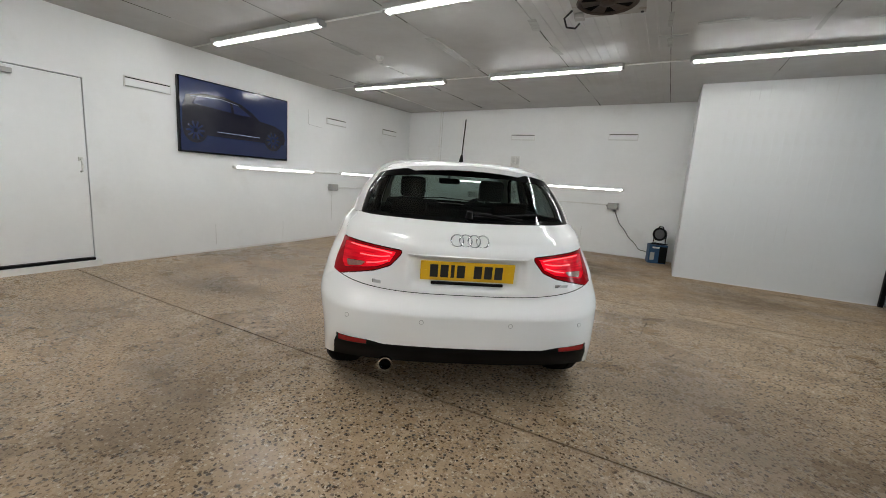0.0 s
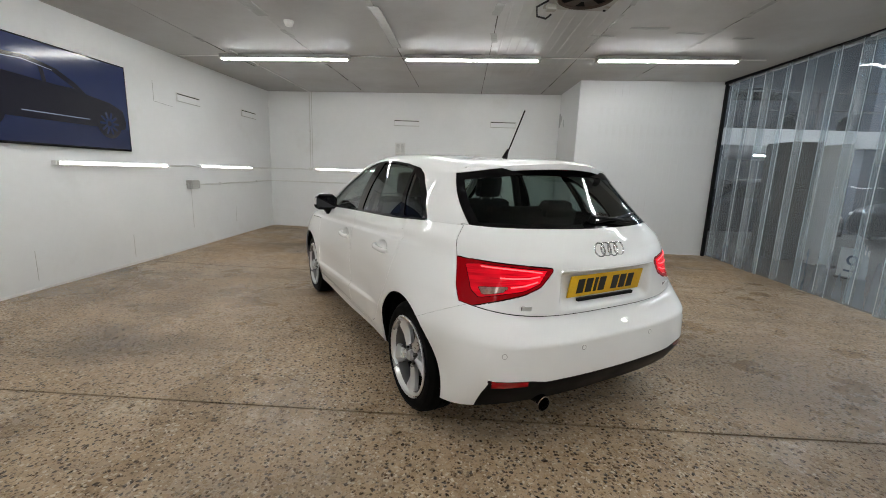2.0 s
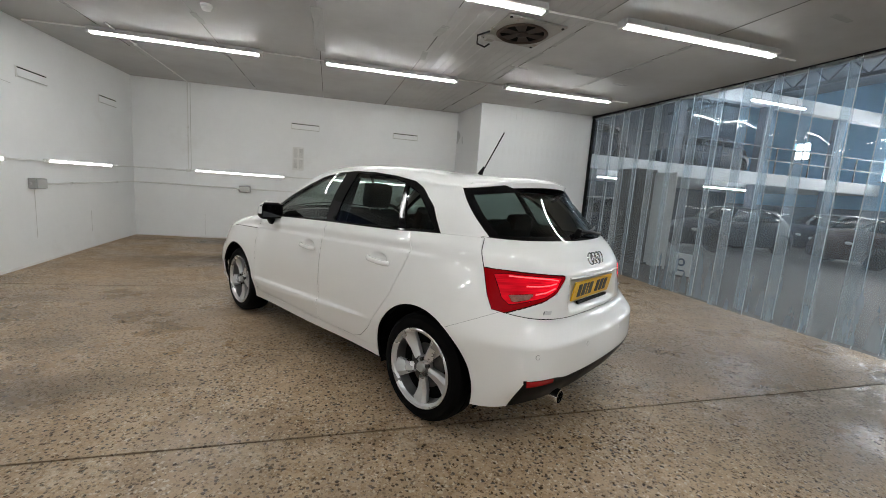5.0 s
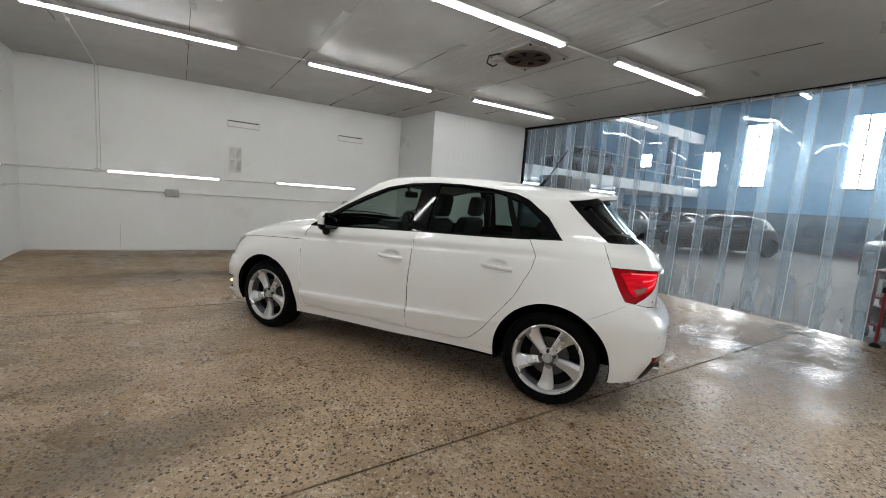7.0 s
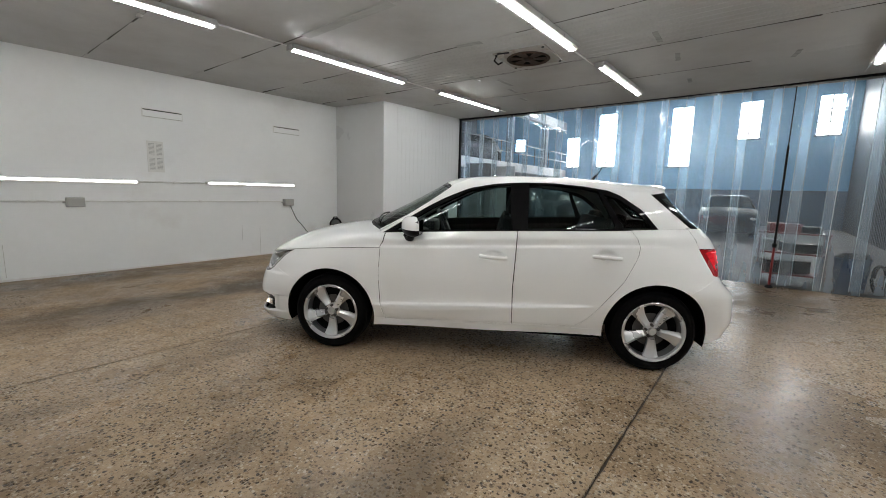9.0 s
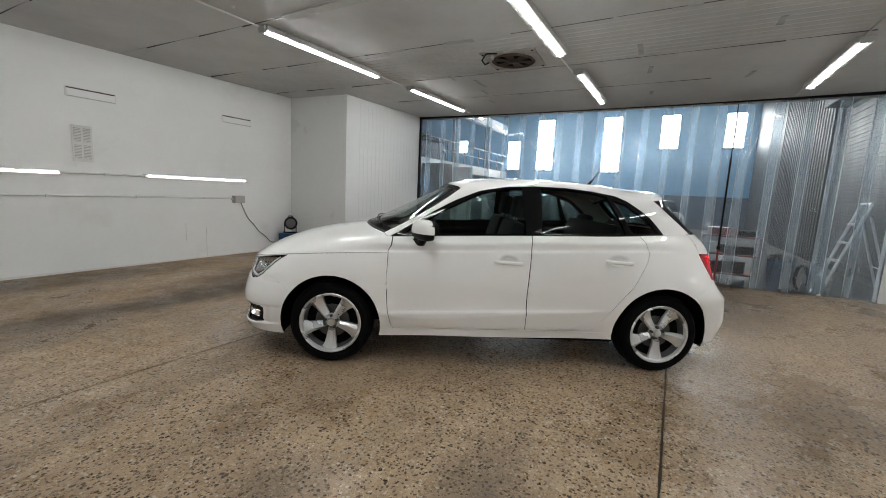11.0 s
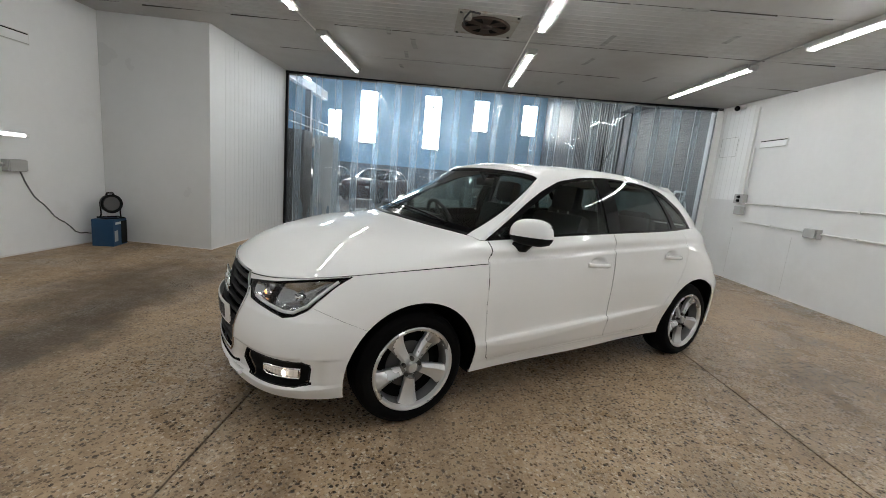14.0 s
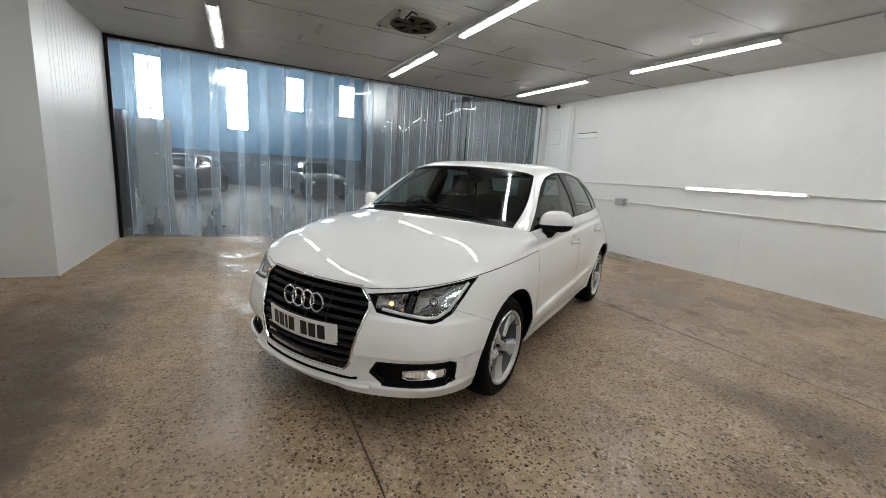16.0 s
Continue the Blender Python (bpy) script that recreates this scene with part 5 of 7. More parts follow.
# wheels
def wheel(m, name="wheel", label="silver five-spoke alloy wheel with black tyre", alloy=None):
    w = new(name)
    w.parent = car
    w.matrix_local = m
    w["label"] = label
    R, r, h = 0.304, 0.217, 0.1
    prof = [(r - .006, -h + .01), (r + .012, -h), (r + .04, -h - .006), (R - .03, -h - .002), (R - .008, -h + .02), (R, -h + .05), (R + .001, -.03), (R - .004, -.028), (R - .004, -.02), (R + .001, -.018), (R + .001, .018), (R - .004, .02), (R - .004, .028), (R + .001, .03), (R, h - .05), (R - .008, h - .02), (R - .03, h + .002), (R - .052, h + .007), (r + .03, h + .006), (r + .012, h), (r - .006, h - .01)]
    part("tyre", lathe(prof, 64), M_RUBBER, w, "black rubber tyre", True, 30)
    part("rim", lathe([(r, h - .004), (r + .008, h + .003), (r + .002, h + .008), (r - .010, h + .004), (r - .018, h - .016)], 64), M_ALLOY, w, "silver rim", True, 40)
    part("barrel", lathe([(r - .017, h - .015), (r - .026, .04), (r - .034, -.02), (r - .03, -h), (r + .004, -h)], 64), M_BARREL, w, "dull grey rim barrel", True, 40)
    bm = lathe([(.024, h - .034), (.040, h - .036), (.056, h - .042), (.060, h - .06), (.03, h - .06)], 40)
    part("hub", bm, M_ALLOY, w, "", True)
    part("brake_disc", lathe([(.04, .03), (.125, .03), (.125, .02), (.04, .02)], 40), M_DISC, w, "grey brake disc", True)
    part("backing", lathe([(.03, .024), (r - .028, .024)], 40), M_DARK, w, "dark wheel inside")
    for i in range(5):
        bm = bmesh.new()
        rows = []
        for q in range(7):
            u = q / 6
            rad = .058 + u * (r - .012 - .058)
            half = .025 + .029 * u ** 1.2 + (.010 * max(0, u - .8) / .2)
            twist = .06 * u * u
            yo = h - .022 + .012 * u - .018 * (1 - abs(2 * u - 1)) * .5
            ring = []
            for du, dy in ((-half, -.032), (-half * .97, -.010), (-half * .45, .004), (half * .5, -.004), (half * .97, -.014), (half, -.034)):
                c, s = math.cos(twist), math.sin(twist)
                ring.append(bm.verts.new((rad * c - du * s, yo + dy, rad * s + du * c)))
            rows.append(ring)
        for a, b in zip(rows, rows[1:]):
            for j in range(6):
                bm.faces.new((a[j], a[(j + 1) % 6], b[(j + 1) % 6], b[j]))
        bmesh.ops.rotate(bm, verts=bm.verts, cent=(0, 0, 0), matrix=Matrix.Rotation(radians(90 + 72 * i), 3, "Y"))
        bmesh.ops.recalc_face_normals(bm, faces=bm.faces)
        part("spoke", bm, M_ALLOY, w, "", True, 30)
    for i in range(5):
        a = radians(270 + 36 + 72 * i)
        part("wheel_bolt", rod((.045 * math.cos(a), h - .042, .045 * math.sin(a)), (.045 * math.cos(a), h - .020, .045 * math.sin(a)), .0105, seg=8), M_DISC, w, "dark wheel bolt")
    part("centre_cap", lathe([(.001, h - .008), (.024, h - .010), (.03, h - .02), (.03, h - .03)], 28), M_GREYPL, w, "grey centre cap", True)
    return w


wheel(pose(AXLES[1], .735, .304, 0, 0, 0))
wheel(pose(AXLES[0], .735, .304, 0, 4, 0))
wheel(pose(AXLES[1], -.735, .304, 0, 30, 180))
wheel(pose(AXLES[0], -.735, .304, 0, 0, 180))
for ax in AXLES:
    for s in (1, -1):
        bm = bmesh.new()
        prof = [(ARCH_R + .008, .80), (ARCH_R + .012, .6), (ARCH_R + .012, .42), (.05, .42)]
        rows = [[bm.verts.new((ax + rr * math.cos(a), s * yy, .302 + rr * math.sin(a))) for rr, yy in prof] for a in np.linspace(radians(-15), radians(195), 48)]
        for a, b in zip(rows, rows[1:]):
            for j in range(3):
                bm.faces.new((a[j], a[j + 1], b[j + 1], b[j]))
        part("wheel_well", bm, M_DARK, car, "black wheel arch liner", True)
# floor of the car
part("underbody", box((-.50, -.60, .268), (3.05, .60, .285)), M_DARK, car, "dark underbody")
for lo, hi in (((.36, -.79, .22), (2.11, .79, .245)),):
    part("underbody", box(lo, hi), M_DARK, car)

# ---------- the car's smaller parts ----------
def flip_y(pts):
    return [Vector((p.x, -p.y, p.z)) for p in pts]


for s in (0, 1):
    sg = 1 - 2 * s
    lamp = panel("headlamp", SETS["headlamp"], M_LENS, car, s, gap=0.001, deep=0, label="clear headlamp with chrome reflectors")
    panel("lamp_housing", SETS["headlamp"], M_BLACK, lamp, s, gap=-0.004, deep=0, inset=0.06, label="black lamp lining")
    rim = [on_skin("front", y, z, -0.002) for y, z in dense(P_HEAD[3:] + P_HEAD[:1], 8, False)]
    part("lamp_edge", tube(rim if s == 0 else flip_y(rim), 0.0045, 8), M_GLOSSBLACK, lamp, "black lamp edge", True)
    strip = [on_skin("front", y, z, -0.013) for y, z in dense([(.46, .636), (.66, .612), (.705, .616), (.738, .650), (.755, .71), (.764, .768)], 8, False)]
    part("light_guide", tube(strip if s == 0 else flip_y(strip), 0.0085, 8), M_PLATEW, lamp, "white light guide", True)
    # two bright reflector bowls with a dark wall between them
    for ya, yb, hot in ((.425, .560, True), (.605, .754, False)):
        bm = bmesh.new()
        rows = []
        for i in range(9):
            u = -1 + i / 4
            yy = ya + (yb - ya) * i / 8
            lo = float(np.interp(yy, (.445, .66, .705, .738, .756), (.636, .614, .618, .65, .71)))
            hi = float(np.interp(yy, (.375, .56, .735), (.698, .728, .775))) - .008
            rows.append([])
            for j in range(9):
                v = -1 + j / 4
                p = on_skin("front", yy, lo + (hi - lo) * j / 8, -.056 + .042 * max(u * u, v * v) ** 1.3)
                p.y *= sg
                rows[-1].append(bm.verts.new(p))
        for a, b in zip(rows, rows[1:]):
            for j in range(8):
                bm.faces.new((a[j], a[j + 1], b[j + 1], b[j]))
        part("reflector", bm, M_SILVER, lamp, "silver reflector bowl", True)
        c = on_skin("front", (ya + yb) / 2, .672 if hot else .69, -.05)
        m = Matrix.Translation((c.x, sg * c.y, c.z)) @ Matrix.Rotation(radians(-90 + sg * 14), 4, "Z")
        part("bulb", lathe([(.001, .026), (.011, .020), (.013, -.01)], 14, m=m), M_BULB if hot else M_CHROME, lamp, "", True)
        part("bulb_shroud", lathe([(.015, .018), (.019, .012), (.019, -.008), (.014, -.008)], 18, m=m), M_CHROME, lamp, "", True)
    bz = [on_skin("front", y, z, -0.02) for y, z in ((.575, .628), (.58, .66), (.585, .69), (.587, .712))]
    part("lamp_divider", tube(bz if s == 0 else flip_y(bz), 0.012, 8), M_TRIM, lamp, "", True)
    # fog lamp recess
    well = panel("lamp_recess", SETS["fog"], M_BLACK, car, s, gap=-0.004, deep=0, inset=0.03, label="black fog lamp recess")
    edge = [on_skin("front", y, z, -0.004) for y, z in dense(P_FOG, 8)]
    part("recess_edge", tube(edge if s == 0 else flip_y(edge), 0.006, 6, closed=True), M_BLACK, well, "", True)
    # a wide lit lens with upright facets in a thin bright rim
    bm = bmesh.new()
    rows = []
    for i in range(19):
        u = i / 18
        yy = .592 + .162 * u
        lo, hi = .292 + .018 * u + .012 * (1 - u) ** 3, .334 + .018 * u - .006 * (1 - u) ** 3
        rows.append([])
        for j in range(5):
            p = on_skin("front", yy, lo + (hi - lo) * j / 4, -.014 + (.004 if i % 2 else 0) - (.008 if j in (0, 4) else 0))
            p.y *= sg
            rows[-1].append(bm.verts.new(p))
    for p, q in zip(rows, rows[1:]):
        for j in range(4):
            bm.faces.new((p[j], p[j + 1], q[j + 1], q[j]))
    part("fog_lamp", bm, M_FOGLENS, well, "lit fog lamp with a ribbed clear lens")
    rimp = [on_skin("front", y, z, -.016) for y, z in dense([(.590, .300), (.615, .291), (.757, .308), (.759, .354), (.615, .339), (.590, .331)], 5)]
    part("lamp_rim", tube(rimp if s == 0 else flip_y(rimp), .0045, 6, closed=True), M_CHROME, well, "thin bright rim", True)
    c = on_skin("front", .71, .328, -.006)
    part("lit_bulb", blob((c.x, sg * c.y, c.z), (.010, .026, .014)), M_FOGLIT, well, "glowing warm lamp", True)

# grille
gfull = dense(P_GRILLE[1:6], 8, False)
loop = [on_skin("front", y, z, 0.0) for y, z in gfull] + [on_skin("front", y, z, 0.0) for y, z in dense([(.30, .305), (-.30, .305)], 10, False)[1:-1]] + [on_skin("front", -y, z, 0.0) for y, z in gfull[::-1]] + [on_skin("front", y, z, 0.0) for y, z in dense([(-.335, .725), (.335, .725)], 10, False)[1:-1]]
grille = part("grille", tube(loop, 0.0075, 8, closed=True), M_CHROME, car, "dark slatted grille in a chrome frame", True)


def grille_half(z):
    return float(np.interp(z, (.305, .345, .63, .665, .725), (.30, .335, .40, .395, .335)))


bm = bmesh.new()
zs = np.linspace(.30, .73, 12)
rows = [[bm.verts.new(on_skin("front", y, z, -0.055) + Vector((0, 0, 0))) for y in np.linspace(-1, 1, 17) * (grille_half(z) + .012)] for z in zs]
for a, b in zip(rows, rows[1:]):
    for j in range(16):
        bm.faces.new((a[j], a[j + 1], b[j + 1], b[j]))
part("grille_back", bm, M_DARK, grille, "", True)
for z in np.linspace(.345, .69, 9):
    w = grille_half(z) - .012
    part("slat", tube([on_skin("front", y, z, -0.018) for y in np.linspace(-w, w, 15)], 0.013, 8, flat=0.75), M_TRIM, grille, "", True)
for y in (-.15, 0, .15):
    part("strut", tube([on_skin("front", y, z, -0.035) for z in np.linspace(.32, .70, 7)], 0.006, 6), M_TRIM, grille, "", True)


def rings(parent, x0, z0, R, step, tilt, sign, y0=0.0):
    """Four interlocked plain chrome rings as a badge."""
    badge = new("badge")
    badge.parent = parent
    badge["label"] = "chrome badge of four rings"
    for i in range(4):
        bm = bmesh.new()
        y = y0 + (i - 1.5) * step
        tube([(0, R * math.cos(a), R * math.sin(a)) for a in np.linspace(0, math.tau, 32, endpoint=False)], R * 0.125, 8, bm, True)
        bmesh.ops.rotate(bm, verts=bm.verts, cent=(0, 0, 0), matrix=Matrix.Rotation(radians(tilt), 3, "Y"))
        bmesh.ops.translate(bm, verts=bm.verts, vec=(x0 + sign * 0.002 * (i % 2) - sign * .03 * (y * y), y, z0))
        part("ring", bm, M_CHROME, badge, "", True)
    return badge


rings(car, on_skin("front", 0, .612).x + .008, .612, .047, .070, -6, 1)
rings(car, on_skin("rear", 0, .955).x - .005, .957, .034, .0465, 22, -1)


def bowed(bm, bow):
    """Bends a plate's mesh backwards towards its ends."""
    if bow:
        bmesh.ops.subdivide_edges(bm, edges=[e for e in bm.edges if abs(e.verts[0].co.y - e.verts[1].co.y) > .2], cuts=14)
        for v in bm.verts:
            v.co.x -= bow * v.co.y ** 2
    return bm


def number_plate(x, z, w, h, face, tilt, sign, label, y0=0.0, bow=0.0):
    pl = part("number_plate", bowed(box((-.004, -w / 2, -h / 2), (.004, w / 2, h / 2), .003), bow), face, car, label)
    pl.matrix_local = pose(x, y0, z, 0, tilt, 0)
    # seven plain bars in two groups stand for the characters
    u = -0.5 * w + .052
    for i in range(7):
        if i == 4:
            u += .036
        bw = .020 if i == 2 else .044
        bar = part("bar", bowed(box((.004, u, -.036), (.0058, u + bw, .038)) if sign > 0 else box((-.0055, -u - bw, -.036), (-.004, -u, .038)), bow), M_INK, pl)
        u += bw + .0135
    for s in (-1, 1):
        a = sign * .004
        part("plate_screw", bowed(rod((a, s * (w / 2 - .028), 0), (a * 1.6, s * (w / 2 - .028), 0), .006), bow), face, pl)
    return pl


number_plate(on_skin("front", 0, .475).x + .004, .475, .52, .111, M_PLATEW, 3, 1, "white front number plate with dark bars", 0.0, 0.55)
number_plate(on_skin('rear', 0, .787).x - .006, .787, .52, .111, M_YELLOW, -10, -1, "yellow rear number plate with dark bars")
part("plate_frame", box((-.566, -.20, .712), (-.549, .20, .728), .003), M_BLACK, car, "black plate holder lip")
bm = tube([on_skin("rear", y, .872, 0.002) for y in np.linspace(-.33, .33, 15)], .007, 8, flat=.7)
part("tailgate_lip", bm, M_PAINT, car, "", True)
for y, z, w, h in ((.497, .706, .052, .022), (.512, .706, .012, .03), (-.545, .724, .085, .018)):
    c = on_skin("rear", y, z, .002)
    ob = part("model_badge", box((-.002, -w / 2, -h / 2), (.002, w / 2, h / 2), .001), M_ALLOY, car, "small chrome badge bar")
    ob.matrix_local = pose(c.x, c.y, c.z, 0, -14, -18 if y > 0 else 18)
for y in (.645, .24, -.24, -.645):
    for ax, z in (("rear", .525),):
        c, c2 = on_skin(ax, y, z, .0005), on_skin(ax, y, z, .0018)
        d = (c2 - c).normalized()
        part("parking_sensor", rod(c - d * .004, c + d * .0012, .0125, seg=20), M_GREYPL, car, "small round parking sensor")
        part("parking_sensor", rod(c, c + d * .0018, .0098, seg=20), M_PAINT, car)
# exhaust
part("exhaust_pipe", lathe([(.034, -.02), (.038, -.0), (.039, .11), (.033, .11), (.031, .0), (.029, -.015)], 32, m=Matrix.Translation((-.515, .425, .262)) @ Matrix.Rotation(radians(90), 4, "Z")), M_CHROME, car, "chrome exhaust tip", True)
part("exhaust_inside", rod((-.58, .425, .262), (-.47, .425, .262), .0315, seg=24), M_DARK, car)

# roof spoiler
bm = bmesh.new()
rows = []
for y in np.linspace(-.545, .545, 31):
    e = abs(y) / .545
    root = .45 * y * y
    tip = -.238 + .80 * y * y + .15 * max(0, e - .88)
    drop = .048 * e * e + .28 * max(0, e - .88)
    rows.append([bm.verts.new(p) for p in ((.02 + root, y, 1.398 - drop), (-.11 + root, y, 1.397 - drop), (tip + .03, y, 1.384 - drop), (tip, y, 1.370 - drop), (tip + .004, y, 1.342 - drop), (tip + .06, y, 1.336 - drop), (-.10 + root, y, 1.330 - drop))])
for a, b in zip(rows, rows[1:]):
    for j in range(4):
        bm.faces.new((a[j], a[j + 1], b[j + 1], b[j]))
under = bmesh.new()
low = [[under.verts.new(v.co) for v in r[4:]] for r in rows]
for a, b in zip(low, low[1:]):
    for j in range(2):
        under.faces.new((a[j], a[j + 1], b[j + 1], b[j]))
for r in (rows[0], rows[-1]):
    bm.faces.new(r)
bmesh.ops.recalc_face_normals(bm, faces=bm.faces)
spoiler = part("roof_spoiler", bm, M_PAINT, car, "white roof spoiler", True, 50)
part("spoiler_underside", under, M_GLOSSBLACK, spoiler, "black spoiler underside")
part("high_brake_lamp", box((-.206, -.11, 1.338), (-.17, .11, 1.348), .003), M_RED, spoiler, "dark red high brake lamp")
# rear wiper
wip = part("rear_wiper", tube([on_skin("rear", y, 1.088 - .006 * i, .022) for i, y in enumerate(np.linspace(.0, -.30, 6))], .010, 8), M_BLACK, car, "black rear wiper", True)
part("wiper_blade", tube([on_skin("rear", y, 1.070 + .004 * i, .009) for i, y in enumerate(np.linspace(-.02, -.41, 9))], .008, 6), M_BLACK, wip, "", True)
part("wiper_pivot", rod(on_skin("rear", 0, 1.075, 0), on_skin("rear", 0, 1.085, .038), .022, .016), M_BLACK, wip)
# front wipers
for y0, y1 in ((.50, -.04), (.0, -.54)):
    pts = []
    for y in np.linspace(y0, y1, 9):
        u = (y - y0) / (y1 - y0)
        p = on_skin("top", 2.26 - .30 * y * y - .02 * u, y, .010)
        pts.append(p)
    part("front_wiper", tube(pts, .006, 6), M_BLACK, car, "black windscreen wiper", True)
# aerial
base = on_skin("top", .345, 0, 0)
aer = part("aerial", tube([base + Vector((-.012, 0, .02)), base + Vector((-.06, 0, .10)), Vector((.175, 0, 1.70))], .0042, 8), M_BLACK, car, "thin black roof aerial", True)
part("aerial_base", rod(base - Vector((-.01, 0, .004)), base + Vector((-.022, 0, .055)), .020, .007, 16), M_BLACK, aer, "", True)


# door mirrors and handles
def mirror(s):
    g = new("door_mirror")
    g.parent = car
    g["label"] = "white door mirror with black underside"
    def head(z0, z1, name, m_):
        bm = bmesh.new()
        bmesh.ops.create_uvsphere(bm, u_segments=32, v_segments=20, radius=1)
        for v in list(bm.verts):
            x, y, z = v.co
            p = 2.6
            r = (abs(x) ** p + abs(y) ** p + abs(z) ** p) ** (1 / p)
            v.co = v.co / r
        bmesh.ops.bisect_plane(bm, geom=bm.verts[:] + bm.edges[:] + bm.faces[:], plane_co=(0, 0, z0), plane_no=(0, 0, 1), clear_inner=True)
        bmesh.ops.bisect_plane(bm, geom=bm.verts[:] + bm.edges[:] + bm.faces[:], plane_co=(0, 0, z1), plane_no=(0, 0, 1), clear_outer=True)
        for v in bm.verts:
            x, y, z = v.co
            y *= .108 * (1 - .10 * z)
            x = x * .068 * (1 - .25 * (y / .108)) - .045 * (y / .108)
            if x < -.03 - .045 * (y / .108):
                x = -.03 - .045 * (y / .108)
            v.co = (1.83 + x, s * (.862 + y * .94), 1.020 + z * .076)
        if s < 0:
            bmesh.ops.reverse_faces(bm, faces=bm.faces)
        bmesh.ops.holes_fill(bm, edges=[e for e in bm.edges if e.is_boundary])
        return part(name, bm, m_, g, "", True)
    head(-.30, 1.1, "cap", M_PAINT)
    head(-.95, -.31, "lower_shell", M_BLACK)
    part("arm", tube([(1.89, s * .775, .945), (1.87, s * .80, .925), (1.85, s * .825, .928), (1.835, s * .85, .965)], .030, 10), M_BLACK, g, "black mirror arm", True)
    bz = part("bezel", slab([(s * .862 + .094 * c, 1.020 + .066 * d) for c, d in ((-1, -.5), (-.8, -.95), (.8, -.95), (1, -.4), (.95, .6), (.6, .98), (-.6, .98), (-1, .5))], 1.762, 1.797, "x", .006), M_BLACK, g, "black mirror bezel", True)
    bz.rotation_euler, bz.location = (0, 0, 0), (0, 0, 0)
    part("mirror_glass", box((1.7595, s * .862 - .078, .970), (1.7608, s * .862 + .078, 1.070)), M_MIRROR, g, "mirror glass")


mirror(1)
mirror(-1)
for x, z in HANDLES:
    for s in (1, -1):
        h = new("door_handle")
        h.parent = car
        h["label"] = "white pull door handle"
        pts = []
        for u in np.linspace(-1, 1, 9):
            pa, pb = on_skin("side", x - .098, z - .004), on_skin("side", x + .098, z + .004)
            p = pa.lerp(pb, (u + 1) / 2)
            pts.append(Vector((p.x, s * (p.y + .006 + .024 * (1 - u ** 4)), p.z)))
        part("grip", tube(pts, .0145, 10, flat=1.0), M_PAINT, h, "", True)

# cabin
def seat(name, x, y, w, bench=False):
    g = new(name)
    g.parent = car
    g["label"] = "charcoal cloth car seat"
    part("cushion", box((x - .02, y - w / 2, .40), (x + .50, y + w / 2, .58), .05), M_CLOTH, g, "", True)
    bm = box((-.06, -w / 2, 0), (.06, w / 2, .62), .056)
    bmesh.ops.rotate(bm, verts=bm.verts, cent=(0, 0, 0), matrix=Matrix.Rotation(radians(-16), 3, "Y"))
    bmesh.ops.translate(bm, verts=bm.verts, vec=(x, y, .50))
    part("backrest", bm, M_CLOTH, g, "", True)
    for yy in ((y,) if not bench else (y - .36, y + .36)):
        hw, hz, hh = (.115, 1.205, .095) if not bench else (.125, 1.085, .06)
        bm = box((-.05, -hw, -hh), (.05, hw, hh), .045)
        bmesh.ops.rotate(bm, verts=bm.verts, cent=(0, 0, 0), matrix=Matrix.Rotation(radians(-10), 3, "Y"))
        bmesh.ops.translate(bm, verts=bm.verts, vec=(x - .205, yy, hz))
        part("headrest", bm, M_CLOTH, g, "", True)
        for q in (-.05, .05):
            part("headrest_post", rod((x - .165, yy + q, 1.02), (x - .185, yy + q, 1.14), .006), M_STEEL, g)


seat("front_seat", 1.26, .36, .50)
seat("front_seat", 1.24, -.36, .50)
seat("rear_seat", .42, 0, 1.16, True)
bm = bmesh.new()
for a, b, zt in ((1.86, 2.24, .93),):
    box((a, -.70, .55), (b, .70, zt), .05, bm=bm)
box((1.80, -.55, .86), (2.05, -.17, 1.0), .04, bm=bm)
part("dashboard", bm, M_TRIM, car, "dark dashboard", True)
m = Matrix.Translation((1.72, -.36, .93)) @ Matrix.Rotation(radians(-66), 4, "Y")
sw = part("steering_wheel", tube([m @ Vector((.18 * math.cos(a), .18 * math.sin(a), 0)) for a in np.linspace(0, math.tau, 32, endpoint=False)], .016, 8, closed=True), M_TRIM, car, "dark steering wheel", True)
part("boss", rod(m @ Vector((0, 0, -.03)), m @ Vector((0, 0, .03)), .065, .05, 20), M_TRIM, sw, "", True)
for a in (10, 170, 270):
    part("spoke", rod(m @ Vector((0, 0, -.01)), m @ Vector((.17 * math.cos(radians(a)), .17 * math.sin(radians(a)), 0)), .016, seg=8), M_TRIM, sw)
part("inside_mirror", box((1.545, -.11, 1.245), (1.575, .11, 1.305), .02), M_TRIM, car, "dark inside mirror", True)
part("mirror_stalk", rod((1.57, 0, 1.29), (1.62, 0, 1.36), .012), M_TRIM, car)
part("parcel_shelf", box((-.36, -.52, .93), (.14, .52, .95), .008), M_CLOTH, car, "dark parcel shelf")
for s in (1, -1):
    part("pillar_trim", tube([(1.03, s * .70, 1.0), (1.0, s * .60, 1.33)], .033, 8), M_TRIM, car, "dark cabin pillar trim", True)
part("lower_slot", tube([on_skin("front", y, .262, -0.003) for y in np.linspace(-.36, .36, 21)], .010, 8, flat=.9), M_DARK, car, "dark slot above the front lip", True)
part("front_lip", tube([on_skin("front", y, .222 + .02 * (abs(y) / .45) ** 2, 0.0) for y in np.linspace(-.45, .45, 25)], .016, 10, flat=.8), M_PAINT, car, "white front lip", True)

